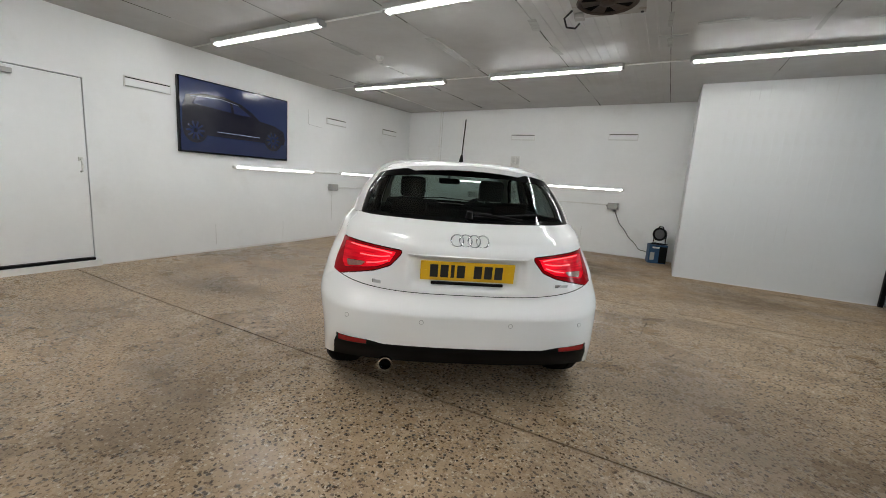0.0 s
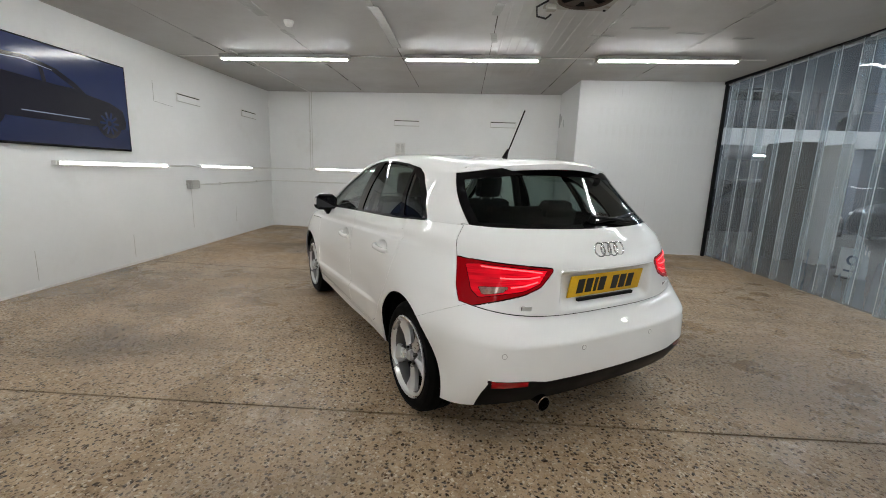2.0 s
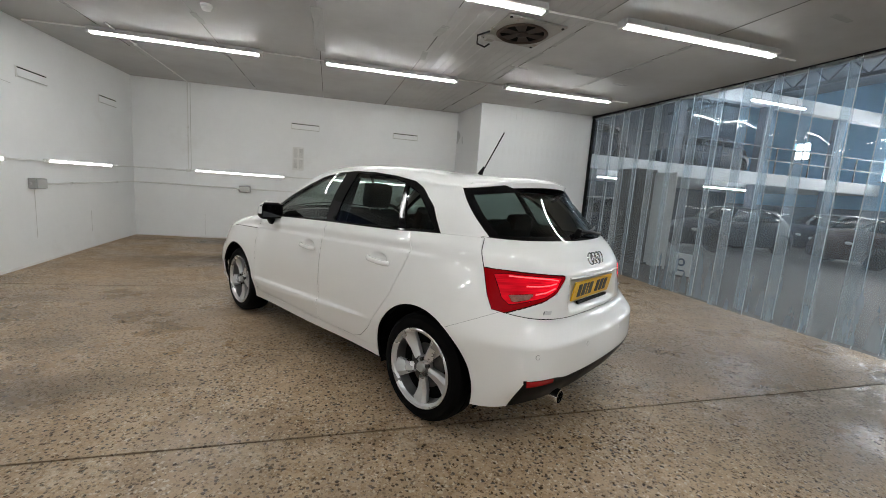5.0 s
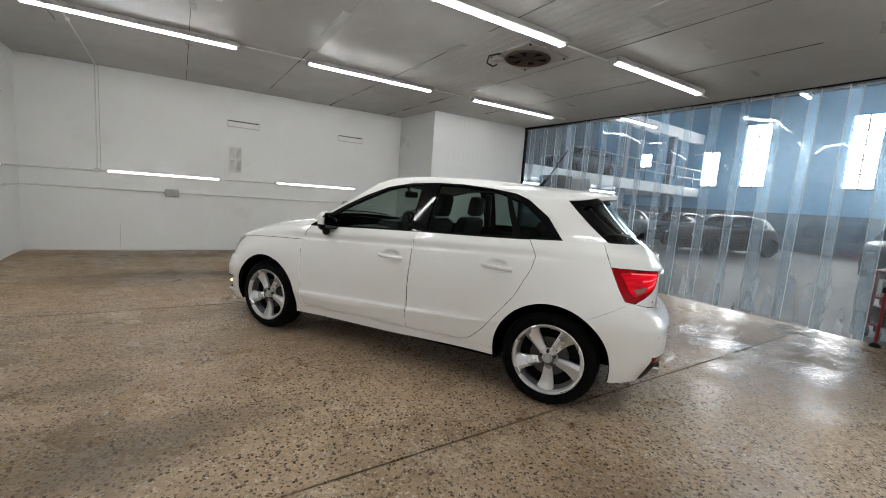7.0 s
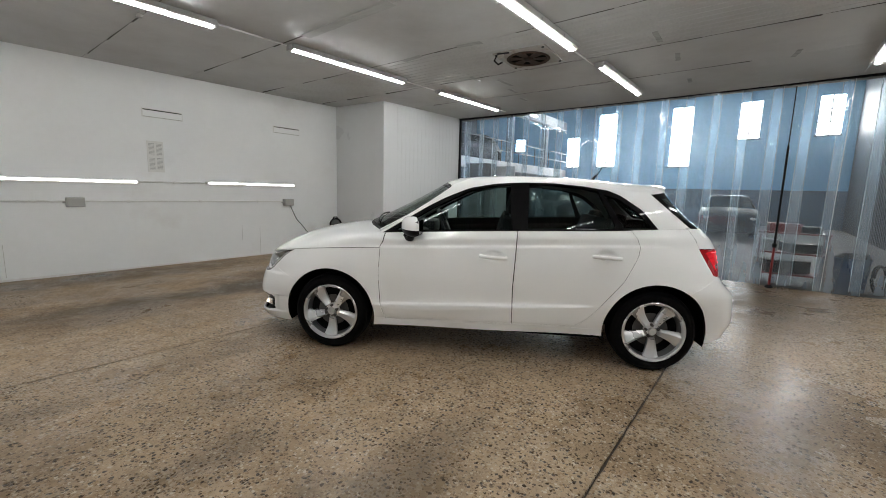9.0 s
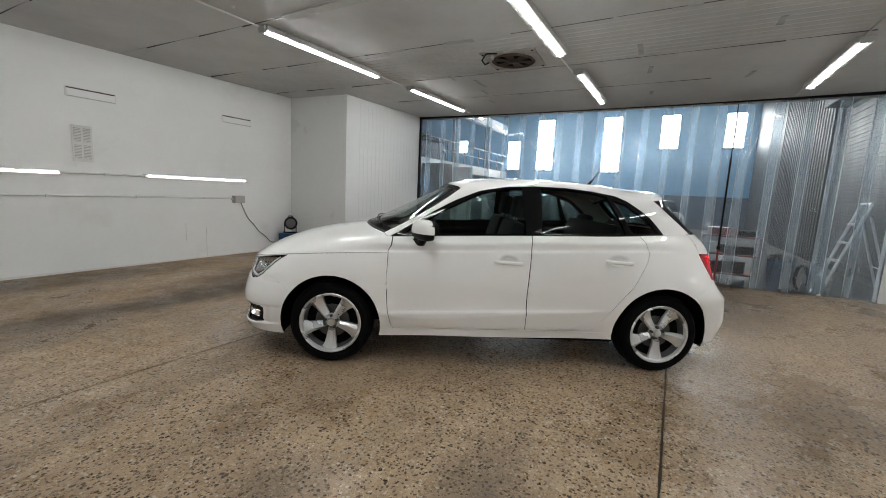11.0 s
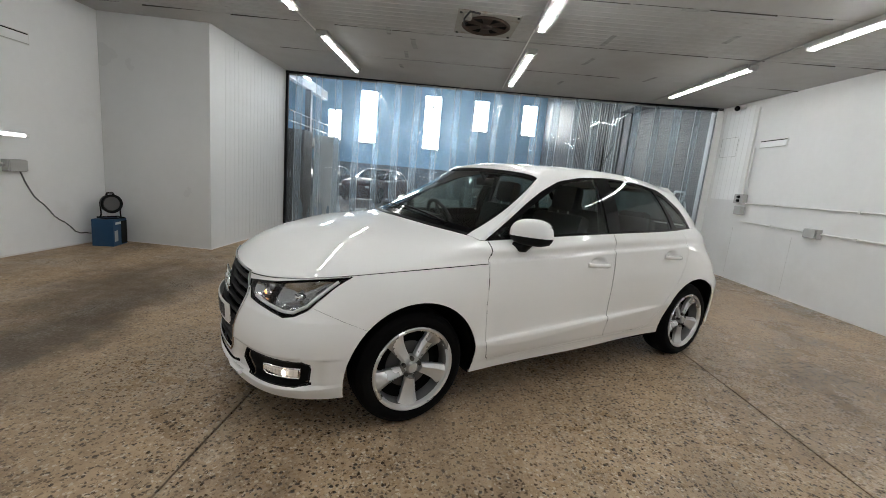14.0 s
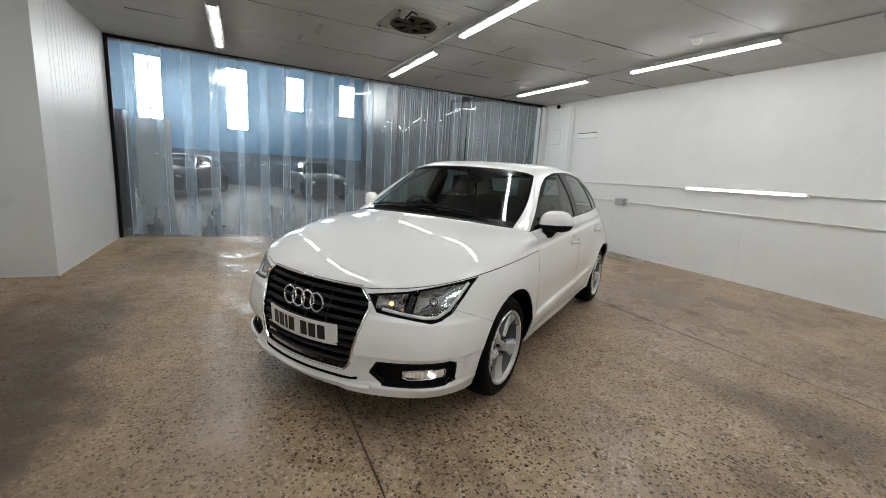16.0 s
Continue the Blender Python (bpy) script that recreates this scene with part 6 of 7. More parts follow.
# ---------- fixtures of the bay ----------
# flush white door in the west wall
door = tagged(new("door_1"), "closed flush white door in a dark gap", "door", kind="structure")
part("leaf", box((X0 - 0.05, DOOR[0] + 0.008, DOOR[2] + 0.016), (X0 - 0.004, DOOR[1] - 0.010, DOOR[3] - 0.010), 0.003), M_WALL, door)
part("door_gap", box((X0 - 0.10, DOOR[0] - 0.01, DOOR[2] - 0.01), (X0 - 0.055, DOOR[1] + 0.01, DOOR[3] + 0.01)), M_DARK, door, "dark backing in the gap")
part("threshold", box((X0 - 0.06, DOOR[0], DOOR[2] - 0.02), (X0 + 0.012, DOOR[1], DOOR[2] + 0.008), 0.003), M_BLACK, door, "black rubber threshold")
part("sill_step", box((X0 - 0.02, DOOR[0] - 0.1, -0.02), (X0 + 0.045, DOOR[1] + 0.05, DOOR[2] - 0.022), 0.008), M_WALL_LOW, door)
h = part("handle", tube([(X0 - 0.004, 2.175, 1.25), (X0 + 0.035, 2.175, 1.245), (X0 + 0.042, 2.175, 1.18), (X0 + 0.035, 2.175, 1.115), (X0 - 0.004, 2.175, 1.11)], 0.011, 10), M_PLASTIC, door, "white pull handle", True)
part("handle_plate", box((X0 - 0.004, 2.155, 1.225), (X0 + 0.012, 2.195, 1.275), 0.004), M_PLASTIC, h)
part("door_closer", box((X0 + 0.0, 1.46, 2.035), (X0 + 0.05, 1.68, 2.085), 0.006), M_GREYPL, door, "grey door closer")

# wall screen showing a dark car
tv = thing("television", pose(X0, 4.10, 1.925), "large wall-mounted flat screen showing a dark car on blue", "television")
part("case", box((0.0, -0.875, -0.490), (0.055, 0.875, 0.490), 0.006), M_GLOSSBLACK, tv, "thin black case")
def screen_mat(name, c, e):
    m = mat(name, c, 0.12, var=0.12, scale=1.5, rough_var=0.02)
    b = m.node_tree.nodes["Principled BSDF"]
    b.inputs["Emission Color"].default_value, b.inputs["Emission Strength"].default_value = (*c, 1), e
    return m
M_SCREEN, M_SCREENF, M_SCREENC, M_SCREENW, M_SCREENL = screen_mat("screen_blue", (0.016, 0.025, 0.075), 0.2), screen_mat("screen_floor_blue", (0.012, 0.018, 0.055), 0.2), screen_mat("screen_dark", (0.006, 0.006, 0.012), 0.4), screen_mat("screen_window", (0.014, 0.02, 0.06), 0.2), screen_mat("screen_pale", (0.12, 0.14, 0.2), 0.6)
scr = part("screen", box((0.056, -0.858, -0.466), (0.0575, 0.858, 0.474)), M_SCREEN, tv, "dark blue lit picture")
part("picture_floor", slab([(-0.858, -0.466), (0.858, -0.466), (0.858, -0.24), (-0.858, -0.20)], 0.0576, 0.0582, "x"), M_SCREENF, scr)
body = [(-0.84, -0.16), (-0.83, 0.10), (-0.78, 0.26), (-0.55, 0.31), (-0.25, 0.325), (0.02, 0.27), (0.22, 0.17), (0.33, 0.08), (0.62, 0.04), (0.79, -0.03), (0.82, -0.16), (0.80, -0.24), (-0.80, -0.24)]
part("picture_car", slab(body, 0.0583, 0.0588, "x"), M_SCREENC, scr, "dark car silhouette")
part("picture_glass", slab([(-0.70, 0.16), (-0.64, 0.255), (-0.30, 0.275), (-0.02, 0.235), (0.20, 0.115), (0.02, 0.115)], 0.0589, 0.0592, "x"), M_SCREENW, scr)
part("picture_pillar", slab([(-0.13, 0.11), (-0.16, 0.28), (-0.12, 0.28), (-0.09, 0.11)], 0.05925, 0.0594, "x"), M_SCREENC, scr)
part("picture_trim", slab([(-0.36, -0.178), (0.34, -0.178), (0.34, -0.168), (-0.36, -0.168)], 0.0589, 0.0592, "x"), M_SCREENL, scr)
part("picture_roofline", slab([(-0.72, 0.258), (-0.30, 0.288), (-0.02, 0.25), (-0.02, 0.242), (-0.30, 0.280), (-0.72, 0.25)], 0.0593, 0.0595, "x"), M_SCREENL, scr)
for yy in (-0.665, 0.585):
    part("picture_tyre", slab([(yy + 0.165 * math.cos(a), -0.19 + 0.165 * math.sin(a)) for a in np.linspace(0, math.tau, 28, endpoint=False)], 0.0593, 0.0596, "x"), M_SCREENC, scr)
    for i in range(10):
        a = i * math.tau / 10
        bm = slab([(yy + r * math.cos(a + d), -0.19 + r * math.sin(a + d)) for r, d in ((0.03, -0.5), (0.125, -0.1), (0.125, 0.1), (0.03, 0.5))], 0.0597, 0.0599, "x")
        part("picture_spoke", bm, M_SCREENF, scr)


# shallow louvre vents let into the walls
def vent(m, group="wall vents"):
    t = thing("wall_vent", m, "white slotted air vent set flush in the wall", "vent", group)
    part("frame", slab([(-0.265, -0.062), (0.265, -0.062), (0.265, 0.062), (-0.265, 0.062)], -0.012, -0.001, "y", 0.003), M_PLASTIC, t)
    part("slot", box((-0.25, -0.0135, 0.040), (0.25, -0.0125, 0.052)), M_DARK, t, "dark upper slot")
    part("blade", box((-0.25, -0.020, -0.045), (0.25, -0.012, 0.034), 0.003), M_WALL, t)
    part("lower_lip", box((-0.25, -0.022, -0.056), (0.25, -0.013, -0.050), 0.001), M_GREYPL, t)
    return t


first_vent = vent(pose(X0, 2.90, 2.195, 0, 0, 90))
for x, y, z, a in ((X0, 6.18, 2.25, 90), (X0, 7.90, 2.28, 90), (-2.72, Y1, 2.305, 0), (-0.73, Y1, 2.325, 0), (1.40, Y0, 2.225, 180)):
    copy_thing(first_vent, pose(x, y, z, 0, 0, a))
# a small square grille of four fields
g4 = thing("wall_grille", pose(-2.845, Y1, 1.685), "small white four-field grille on the wall", "grille")
part("plate", box((-0.105, -0.010, -0.225), (0.105, -0.001, 0.225), 0.003), M_PLASTIC, g4)
for sx in (-0.048, 0.048):
    for sz in (-0.105, 0.105):
        f = part("field", box((sx - 0.036, -0.012, sz - 0.085), (sx + 0.036, -0.0105, sz + 0.085)), M_GREYPL, g4, "grey slotted field")
        for i in range(9):
            part("louvre", box((sx - 0.036, -0.0155, sz - 0.083 + i * 0.0186), (sx + 0.036, -0.0125, sz - 0.072 + i * 0.0186)), M_PLASTIC, f)


# boxes and conduits
def junction(m, w=0.19, h=0.125):
    t = thing("junction_box", m, "grey plastic junction box on the wall", "junction box", "junction boxes")
    part("body", box((-w / 2, -0.075, -h / 2), (w / 2, -0.0, h / 2), 0.008), M_GREYPL, t)
    part("lid", box((-w / 2 + 0.006, -0.092, -h / 2 + 0.006), (w / 2 - 0.006, -0.076, h / 2 - 0.006), 0.006), M_GREYPL, t)
    part("gland", rod((-w / 2 - 0.03, -0.03, 0), (-w / 2, -0.03, 0), 0.014), M_GREYPL, t)
    return t


jb = junction(pose(X0, 6.09, 1.010, 0, 0, 90))
for x, y, z, a in ((-3.80, Y1, 1.02, 0), (-0.75, Y1, 1.005, 0), (0.35, Y0, 0.995, 180)):
    copy_thing(jb, pose(x, y, z, 0, 0, a))


def conduit(pts, r=0.011, label="thin white conduit clipped along the wall", m_=None):
    ob = part("wall_conduit", tube(pts, r, 8), m_ or M_PLASTIC, smooth=True)
    for a, b in zip(pts, pts[1:]):
        a, b = Vector(a), Vector(b)
        n = int((b - a).length / 0.9)
        for i in range(n):
            p = a.lerp(b, (i + 0.5) / n)
            part("clip", box(p - Vector((0.016, 0.016, 0.016)), p + Vector((0.016, 0.016, 0.016)), 0.003), M_PLASTIC, ob)
    return tagged(ob, label, "conduit", "conduits")


e = 0.020
conduit([(X0 + e, 5.60, 1.278), (X0 + e, 6.28, 1.282)])
conduit([(X0 + e, 7.88, 1.288), (X0 + e, Y1 - 0.06, 1.295), (X0 + 0.06, Y1 - e, 1.296), (-4.66, Y1 - e, 1.302)])
conduit([(X0 + e, 6.20, 1.00), (X0 + e, Y1 - 0.06, 1.035), (X0 + 0.06, Y1 - e, 1.036), (-3.90, Y1 - e, 1.03)])
conduit([(-3.70, Y1 - e, 1.03), (-0.85, Y1 - e, 1.02)])
conduit([(-3.08, Y1 - e, 1.312), (-2.18, Y1 - e, 1.318)])
conduit([(-4.76, Y1 - e, 1.31), (-4.76, Y1 - e, ceil_z(-4.76, Y1 - 0.1) - 0.02), (-4.74, Y1 - 0.06, ceil_z(-4.74, Y1 - 0.1) - 0.014), (-4.68, 7.2, ceil_z(-4.68, 7.2) - 0.014), (-4.64, 5.6, ceil_z(-4.64, 5.6) - 0.014)], 0.008, "white conduit dropping from the ceiling")
part_ = part("elbow_box", box((-4.795, Y1 - 0.045, 1.275), (-4.725, Y1 - 0.001, 1.335), 0.01), M_PLASTIC)
tagged(part_, "small white conduit box", "junction box", "conduit boxes")
conduit([(1.72, Y0 + e, 1.31), (-0.80, Y0 + e, 1.315)])
conduit([(-2.40, Y0 + e, 1.312), (X0 + 0.4, Y0 + e, 1.30)])
conduit([(1.72, Y0 + e, 1.02), (0.45, Y0 + e, 1.0)])
conduit([(0.25, Y0 + e, 1.0), (X0 + 0.4, Y0 + e, 0.985)])
conduit([(1.82, Y0 + e, 1.42), (1.82, Y0 + e, 2.82)], 0.016, "white conduit dropping from the ceiling")
conduit([(1.75, Y0 + e, 1.42), (1.75, Y0 + e, 2.18)], 0.010, "white conduit dropping to the switches")

sw = thing("switch_box", pose(1.80, Y0, 1.30, 0, 0, 180), "grey industrial switch boxes with dark knobs", "switch")
part("upper_box", box((-0.10, -0.085, 0.0), (0.10, 0.0, 0.15), 0.008), M_GREYPL, sw)
part("lower_box", box((-0.07, -0.07, -0.18), (0.09, 0.0, -0.04), 0.008), M_GREYPL, sw)
for z in (0.045, 0.105):
    part("knob", rod((0.02, -0.085, z), (0.02, -0.115, z), 0.024, 0.02, 16), M_BLACK, sw, "black knob")

# ceiling extractor
fan = thing("extractor_fan", pose(-0.49, 3.92, ceil_z(-0.49, 3.92), 0, 0, 4), "rusty round extractor fan on a dirty plate in the ceiling", "fan")
bm = box((-0.30, -0.31, -0.022), (0.30, 0.31, -0.004), 0.004)
part("plate", bm, M_DIRTY, fan, "dirty white steel plate")
part("duct", lathe([(0.235, -0.022), (0.25, -0.034), (0.235, -0.045), (0.215, -0.036), (0.21, -0.022)], 40, axis="Z"), M_RUST, fan, "rusty ring", True)
part("duct_dark", rod((0, 0, -0.0245), (0, 0, -0.023), 0.225, seg=40), M_DARK, fan, "dark duct opening")
part("motor", lathe([(0.001, -0.052), (0.05, -0.050), (0.06, -0.042), (0.06, -0.024)], 24, axis="Z"), M_RUST, fan, "dirty motor housing", True)
for i in range(6):
    a = i * math.tau / 6
    bm = slab([(0.05, -0.03), (0.20, -0.07), (0.21, 0.05), (0.05, 0.03)], -0.032, -0.028, "z")
    bmesh.ops.rotate(bm, verts=bm.verts, cent=(0, 0, 0), matrix=Matrix.Rotation(a, 3, "Z"))
    part("blade", bm, M_RUST, fan)
part("terminal_box", box((-0.29, 0.17, -0.07), (-0.20, 0.25, -0.022), 0.010), M_DIRTY, fan)
part("loose_cable", tube([(-0.24, 0.21, -0.10), (-0.28, 0.24, -0.13), (-0.36, 0.25, -0.11), (-0.38, 0.20, -0.05), (-0.30, 0.10, -0.03)], 0.009), M_BLACK, fan, "loose black cable", True)
for x in (-0.27, 0.27):
    for y in (-0.28, 0.28):
        part("bolt", rod((x, y, -0.03), (x, y, -0.02), 0.014, seg=8), M_BLACK, fan)

sm = thing("smoke_detector", pose(-1.885, 1.26, ceil_z(-1.885, 1.26)), "round white smoke detector under the ceiling", "smoke detector")
part("base", lathe([(0.001, 0.0), (0.052, 0.0), (0.052, -0.018), (0.001, -0.018)], 28, axis="Z"), M_PLASTIC, sm, "", True)
part("head", lathe([(0.040, -0.018), (0.046, -0.030), (0.034, -0.052), (0.001, -0.056)], 28, axis="Z"), M_PLASTIC, sm, "", True)
copy_thing(sm, pose(-3.4, 4.6, ceil_z(-3.4, 4.6)))
cc = thing("security_camera", pose(2.20, -0.52, 2.86), "small black and white dome camera in the corner", "camera")
part("mount", rod((0, -0.10, 0.02), (0, 0.0, 0.0), 0.03, 0.036, 18), M_PLASTIC, cc)
part("dome", blob((0, 0.03, -0.012), (0.042, 0.042, 0.042)), M_GLOSSBLACK, cc, "black dome", True)

# work light on a blue carton in the corner, with its cable
ct = thing("carton", pose(0.125, 8.47, floor_z(0.1, 8.47), 0, 0, 12), "dark blue printed tool carton on the floor", "carton")
part("box", box((-0.15, -0.12, 0), (0.15, 0.12, 0.34), 0.006), M_BLUEBOX, ct)
part("black_side", box((0.02, -0.123, 0.015), (0.148, -0.1205, 0.31)), M_BLACK, ct, "black printed panel")
part("bar", box((-0.10, -0.1235, 0.275), (0.015, -0.1212, 0.305)), M_PLASTIC, ct, "pale printed bar")
part("bar", box((-0.125, -0.1235, 0.06), (-0.055, -0.1212, 0.20)), M_GREYPL, ct, "grey printed picture")
wk = thing("work_light", pose(0.145, 8.46, floor_z(0.1, 8.47) + 0.34, 0, 0, -25), "round black site lamp on a stand", "work light")
bm = tube([(-0.115, 0, 0.008), (-0.105, 0, 0.06), (-0.112, 0.0, 0.20), (-0.085, 0, 0.235)], 0.009, 8)
tube([(0.115, 0, 0.008), (0.105, 0, 0.06), (0.112, 0.0, 0.20), (0.085, 0, 0.235)], 0.009, 8, bm)
tube([(-0.115, -0.08, 0.01), (-0.115, 0.08, 0.01), (0.115, 0.08, 0.01), (0.115, -0.08, 0.01)], 0.009, 8, bm, True)
part("stand", bm, M_BLACK, wk, "", True)
part("lamp_head", lathe([(0.001, 0.045), (0.07, 0.06), (0.112, 0.02), (0.122, -0.04), (0.105, -0.05), (0.085, -0.03)], 32, m=Matrix.Translation((0, 0, 0.19))), M_BLACK, wk, "", True)
part("lens", rod((0, -0.028, 0.19), (0, -0.034, 0.19), 0.088, seg=32), M_CABLE, wk, "dark grey lens")
part("lamp_handle", tube([(-0.05, 0.0, 0.28), (-0.03, 0.0, 0.325), (0.03, 0.0, 0.325), (0.05, 0.0, 0.28)], 0.012, 8), M_BLACK, wk, "", True)
pts = [Vector((-0.72, Y1 - 0.06, 0.95))]
for i in range(1, 15):
    u = i / 14
    x = -0.70 + 0.66 * u ** 1.15
    z = 0.93 - 0.82 * u ** 0.8 + 0.014 * math.sin(i * 1.5) + 0.08 * max(0, u - 0.8) / 0.2
    pts.append(Vector((x, Y1 - 0.045 - 0.13 * u * u, max(z, 0.06))))
tagged(part("power_cable", tube(pts, 0.0075, 8), M_CABLE, smooth=True), "thin dark cable hanging from the junction box", "cable")

# ---------- strip curtain ----------
RAIL_Z = 2.905
rail = thing("curtain_rail", pose(X1, 0, 0), "dark steel rail above the strip curtain", "rail")
part("bar", box((-0.03, -0.60, RAIL_Z - 0.01), (0.03, BY, RAIL_Z + 0.05), 0.004), M_BLACK, rail)
part("side_post", box((-0.02, -0.56, 0.0), (0.03, -0.50, RAIL_Z - 0.012), 0.003), M_BLACK, rail, "dark side post")
part("side_post", box((-0.015, BY - 0.05, 0.03), (0.03, BY - 0.002, RAIL_Z - 0.012), 0.003), M_BLACK, rail, "dark side post")


def pvc(width, z0, z1, bow, lean, seed, off=0.0):
    bm = bmesh.new()
    rows = []
    for i in range(13):
        u = i / 12
        line = []
        for j in range(9):
            v = -1 + 2 * j / 8
            sway = 0.02 * (1 - u) * noise.noise((seed * 3.7, u * 1.5, 0)) + lean * (1 - u)
            rip = 0.006 * noise.noise((v * 1.5 + seed, u * 4, seed)) - (0.006 if off else 0)
            line.append(bm.verts.new((bow * (1 - v * v) + rip * (1 - u) + 0.3 * sway, v * width / 2 + sway + off, z0 + (z1 - z0) * u)))
        rows.append(line)
    for a, b in zip(rows, rows[1:]):
        for j in range(8):
            bm.faces.new((a[j], a[j + 1], b[j + 1], b[j]))
    return bm


EDGE = 0.0032


def edge_line(width, z0, z1, bow, lean, seed, side):
    """The thick cloudy cut edge of a strip."""
    bm = bmesh.new()
    rows = []
    for i in range(13):
        u = i / 12
        sway = 0.02 * (1 - u) * noise.noise((seed * 3.7, u * 1.5, 0)) + lean * (1 - u)
        rip = 0.006 * noise.noise((side * 1.5 + seed, u * 4, seed))
        x, yy, z = rip * (1 - u) + 0.3 * sway, side * width / 2 + sway, z0 + (z1 - z0) * u
        rows.append([bm.verts.new((x - 0.0015, yy - EDGE, z)), bm.verts.new((x - 0.0015, yy + EDGE, z)), bm.verts.new((x + 0.0015, yy + EDGE, z)), bm.verts.new((x + 0.0015, yy - EDGE, z))])
    for p, q in zip(rows, rows[1:]):
        for j in range(4):
            bm.faces.new((p[j], p[(j + 1) % 4], q[(j + 1) % 4], q[j]))
    return bm


y, i = -0.36, 0
while y < BY - 0.05:
    z0, bow, lean = floor_z(X1, y) + 0.02 + 0.02 * (i % 3), 0.010 * (1 if i % 2 else -0.7), 0.022 * math.sin(i * 1.9)
    st = thing("curtain_strip", pose(X1 + (0.014 if i % 2 else -0.012), y, 0), "clear slightly milky hanging plastic curtain strip", "curtain strip", "curtain strips")
    part("film", pvc(0.475, z0, RAIL_Z - 0.012, bow, lean, i), M_STRIP, st, "", True, 180)
    for side in (-1, 1):
        part("cut_edge", edge_line(0.475, z0, RAIL_Z - 0.012, bow, lean, i, side), M_STRIPEDGE, st, "cloudy cut edge")
    part("overlap", pvc(0.112, z0, RAIL_Z - 0.012, 0.0, lean, i, 0.181), M_STRIPLAP, st, "milky doubled edge", True, 180)
    part("clamp_plate", box((-0.006, -0.17, RAIL_Z - 0.035), (0.028, 0.17, RAIL_Z - 0.012), 0.003), M_STEEL, st, "steel clamp plate")
    y += 0.362
    i += 1

# ---------- the hall behind the curtain ----------
HX, HY0, HY1, HZ = 20.5, -1.05, 19.0, 7.2
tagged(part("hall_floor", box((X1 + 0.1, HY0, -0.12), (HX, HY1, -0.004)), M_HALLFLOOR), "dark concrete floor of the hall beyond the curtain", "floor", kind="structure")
far = tagged(new("wall_hall_east"), "blue painted hall wall with tall bright windows", "wall", kind="structure")
WIN = [(-0.55, 0.32, 4.25, 6.0), (2.35, 3.25, 4.25, 6.03), (5.22, 6.22, 2.95, 6.05), (9.08, 10.12, 3.0, 6.05), (11.22, 12.02, 3.0, 4.8), (15.0, 15.7, 4.1, 4.9)]
bm = bmesh.new()
last = HY0
for a, b, c, d in WIN:
    box((HX, last, 0), (HX + 0.3, a, HZ), bm=bm)
    box((HX, a, 0), (HX + 0.3, b, c), bm=bm)
    box((HX, a, d), (HX + 0.3, b, HZ), bm=bm)
    last = b
box((HX, last, 0), (HX + 0.3, HY1, HZ), bm=bm)
part("wall_panel", bm, M_BLUEWALL, far)
# added dark panel, stands in for the wall's fade to slate near the floor
part("dado", box((HX - 0.03, HY0, 0), (HX - 0.002, HY1, 1.75)), M_LOWBAND, far, "slate grey painted dado")
for i, (a, b, c, d) in enumerate(WIN):
    w = tagged(new("window_%d" % (i + 1)), "tall bright steel-framed hall window", "window", kind="structure")
    bm = bmesh.new()
    for y in (a, (a + b) / 2, b):
        box((HX + 0.08, y - 0.03, c), (HX + 0.14, y + 0.03, d), bm=bm)
    nz = max(2, round((d - c) / 0.65))
    for k in range(nz + 1):
        z = c + (d - c) * k / nz
        box((HX + 0.085, a, z - 0.025), (HX + 0.135, b, z + 0.025), bm=bm)
    part("window_frame", bm, M_GREYWALL, w)
    part("window_sill", box((HX - 0.06, a - 0.05, c - 0.06), (HX + 0.08, b + 0.05, c), 0.01), M_GREYWALL, w)
    part("pane", box((HX + 0.105, a, c), (HX + 0.115, b, d)), M_SKYPANE, w, "frosted bright pane")
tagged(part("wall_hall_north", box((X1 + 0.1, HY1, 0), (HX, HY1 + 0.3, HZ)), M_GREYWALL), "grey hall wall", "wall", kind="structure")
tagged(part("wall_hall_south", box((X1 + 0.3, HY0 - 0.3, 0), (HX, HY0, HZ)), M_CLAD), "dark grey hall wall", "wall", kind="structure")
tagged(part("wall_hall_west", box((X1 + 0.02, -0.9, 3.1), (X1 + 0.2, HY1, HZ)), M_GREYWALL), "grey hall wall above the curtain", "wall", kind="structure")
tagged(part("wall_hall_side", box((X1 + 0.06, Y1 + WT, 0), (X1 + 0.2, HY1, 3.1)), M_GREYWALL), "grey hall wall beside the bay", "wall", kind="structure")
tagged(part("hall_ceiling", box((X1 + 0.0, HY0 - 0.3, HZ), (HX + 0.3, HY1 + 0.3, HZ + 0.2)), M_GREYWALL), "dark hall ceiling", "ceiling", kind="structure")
# cladding and a roller shutter on the hall's south wall
cl = tagged(new("wall_cladding"), "grey ribbed steel cladding on the hall wall", "wall", kind="structure")
bm = bmesh.new()
x = 8.4
while x < 14:
    box((x, HY0, 0), (x + 0.12, HY0 + 0.04, 6.0), bm=bm)
    x += 0.24
part("ribs", bm, M_CLAD, cl)
sh = thing("roller_shutter", pose(3.05, HY0, 0), "dark grey slatted roller shutter, closed", "shutter")
bm0 = box((0, 0.0, 0), (4.6, 0.02, 0.078), 0.006)
slat_me = finish(bm0, "slat", M_SHUTTER)
for k in range(44):
    ob = new("slat", slat_me)
    ob.parent = sh
    ob.location = (0, 0.012 * (1 if k % 2 else 0.6), 0.02 + k * 0.082)
part("guide", box((-0.08, 0.0, 0), (0.0, 0.09, 3.75), 0.004), M_CLAD, sh)
part("guide", box((4.6, 0.0, 0), (4.68, 0.09, 3.75), 0.004), M_CLAD, sh)
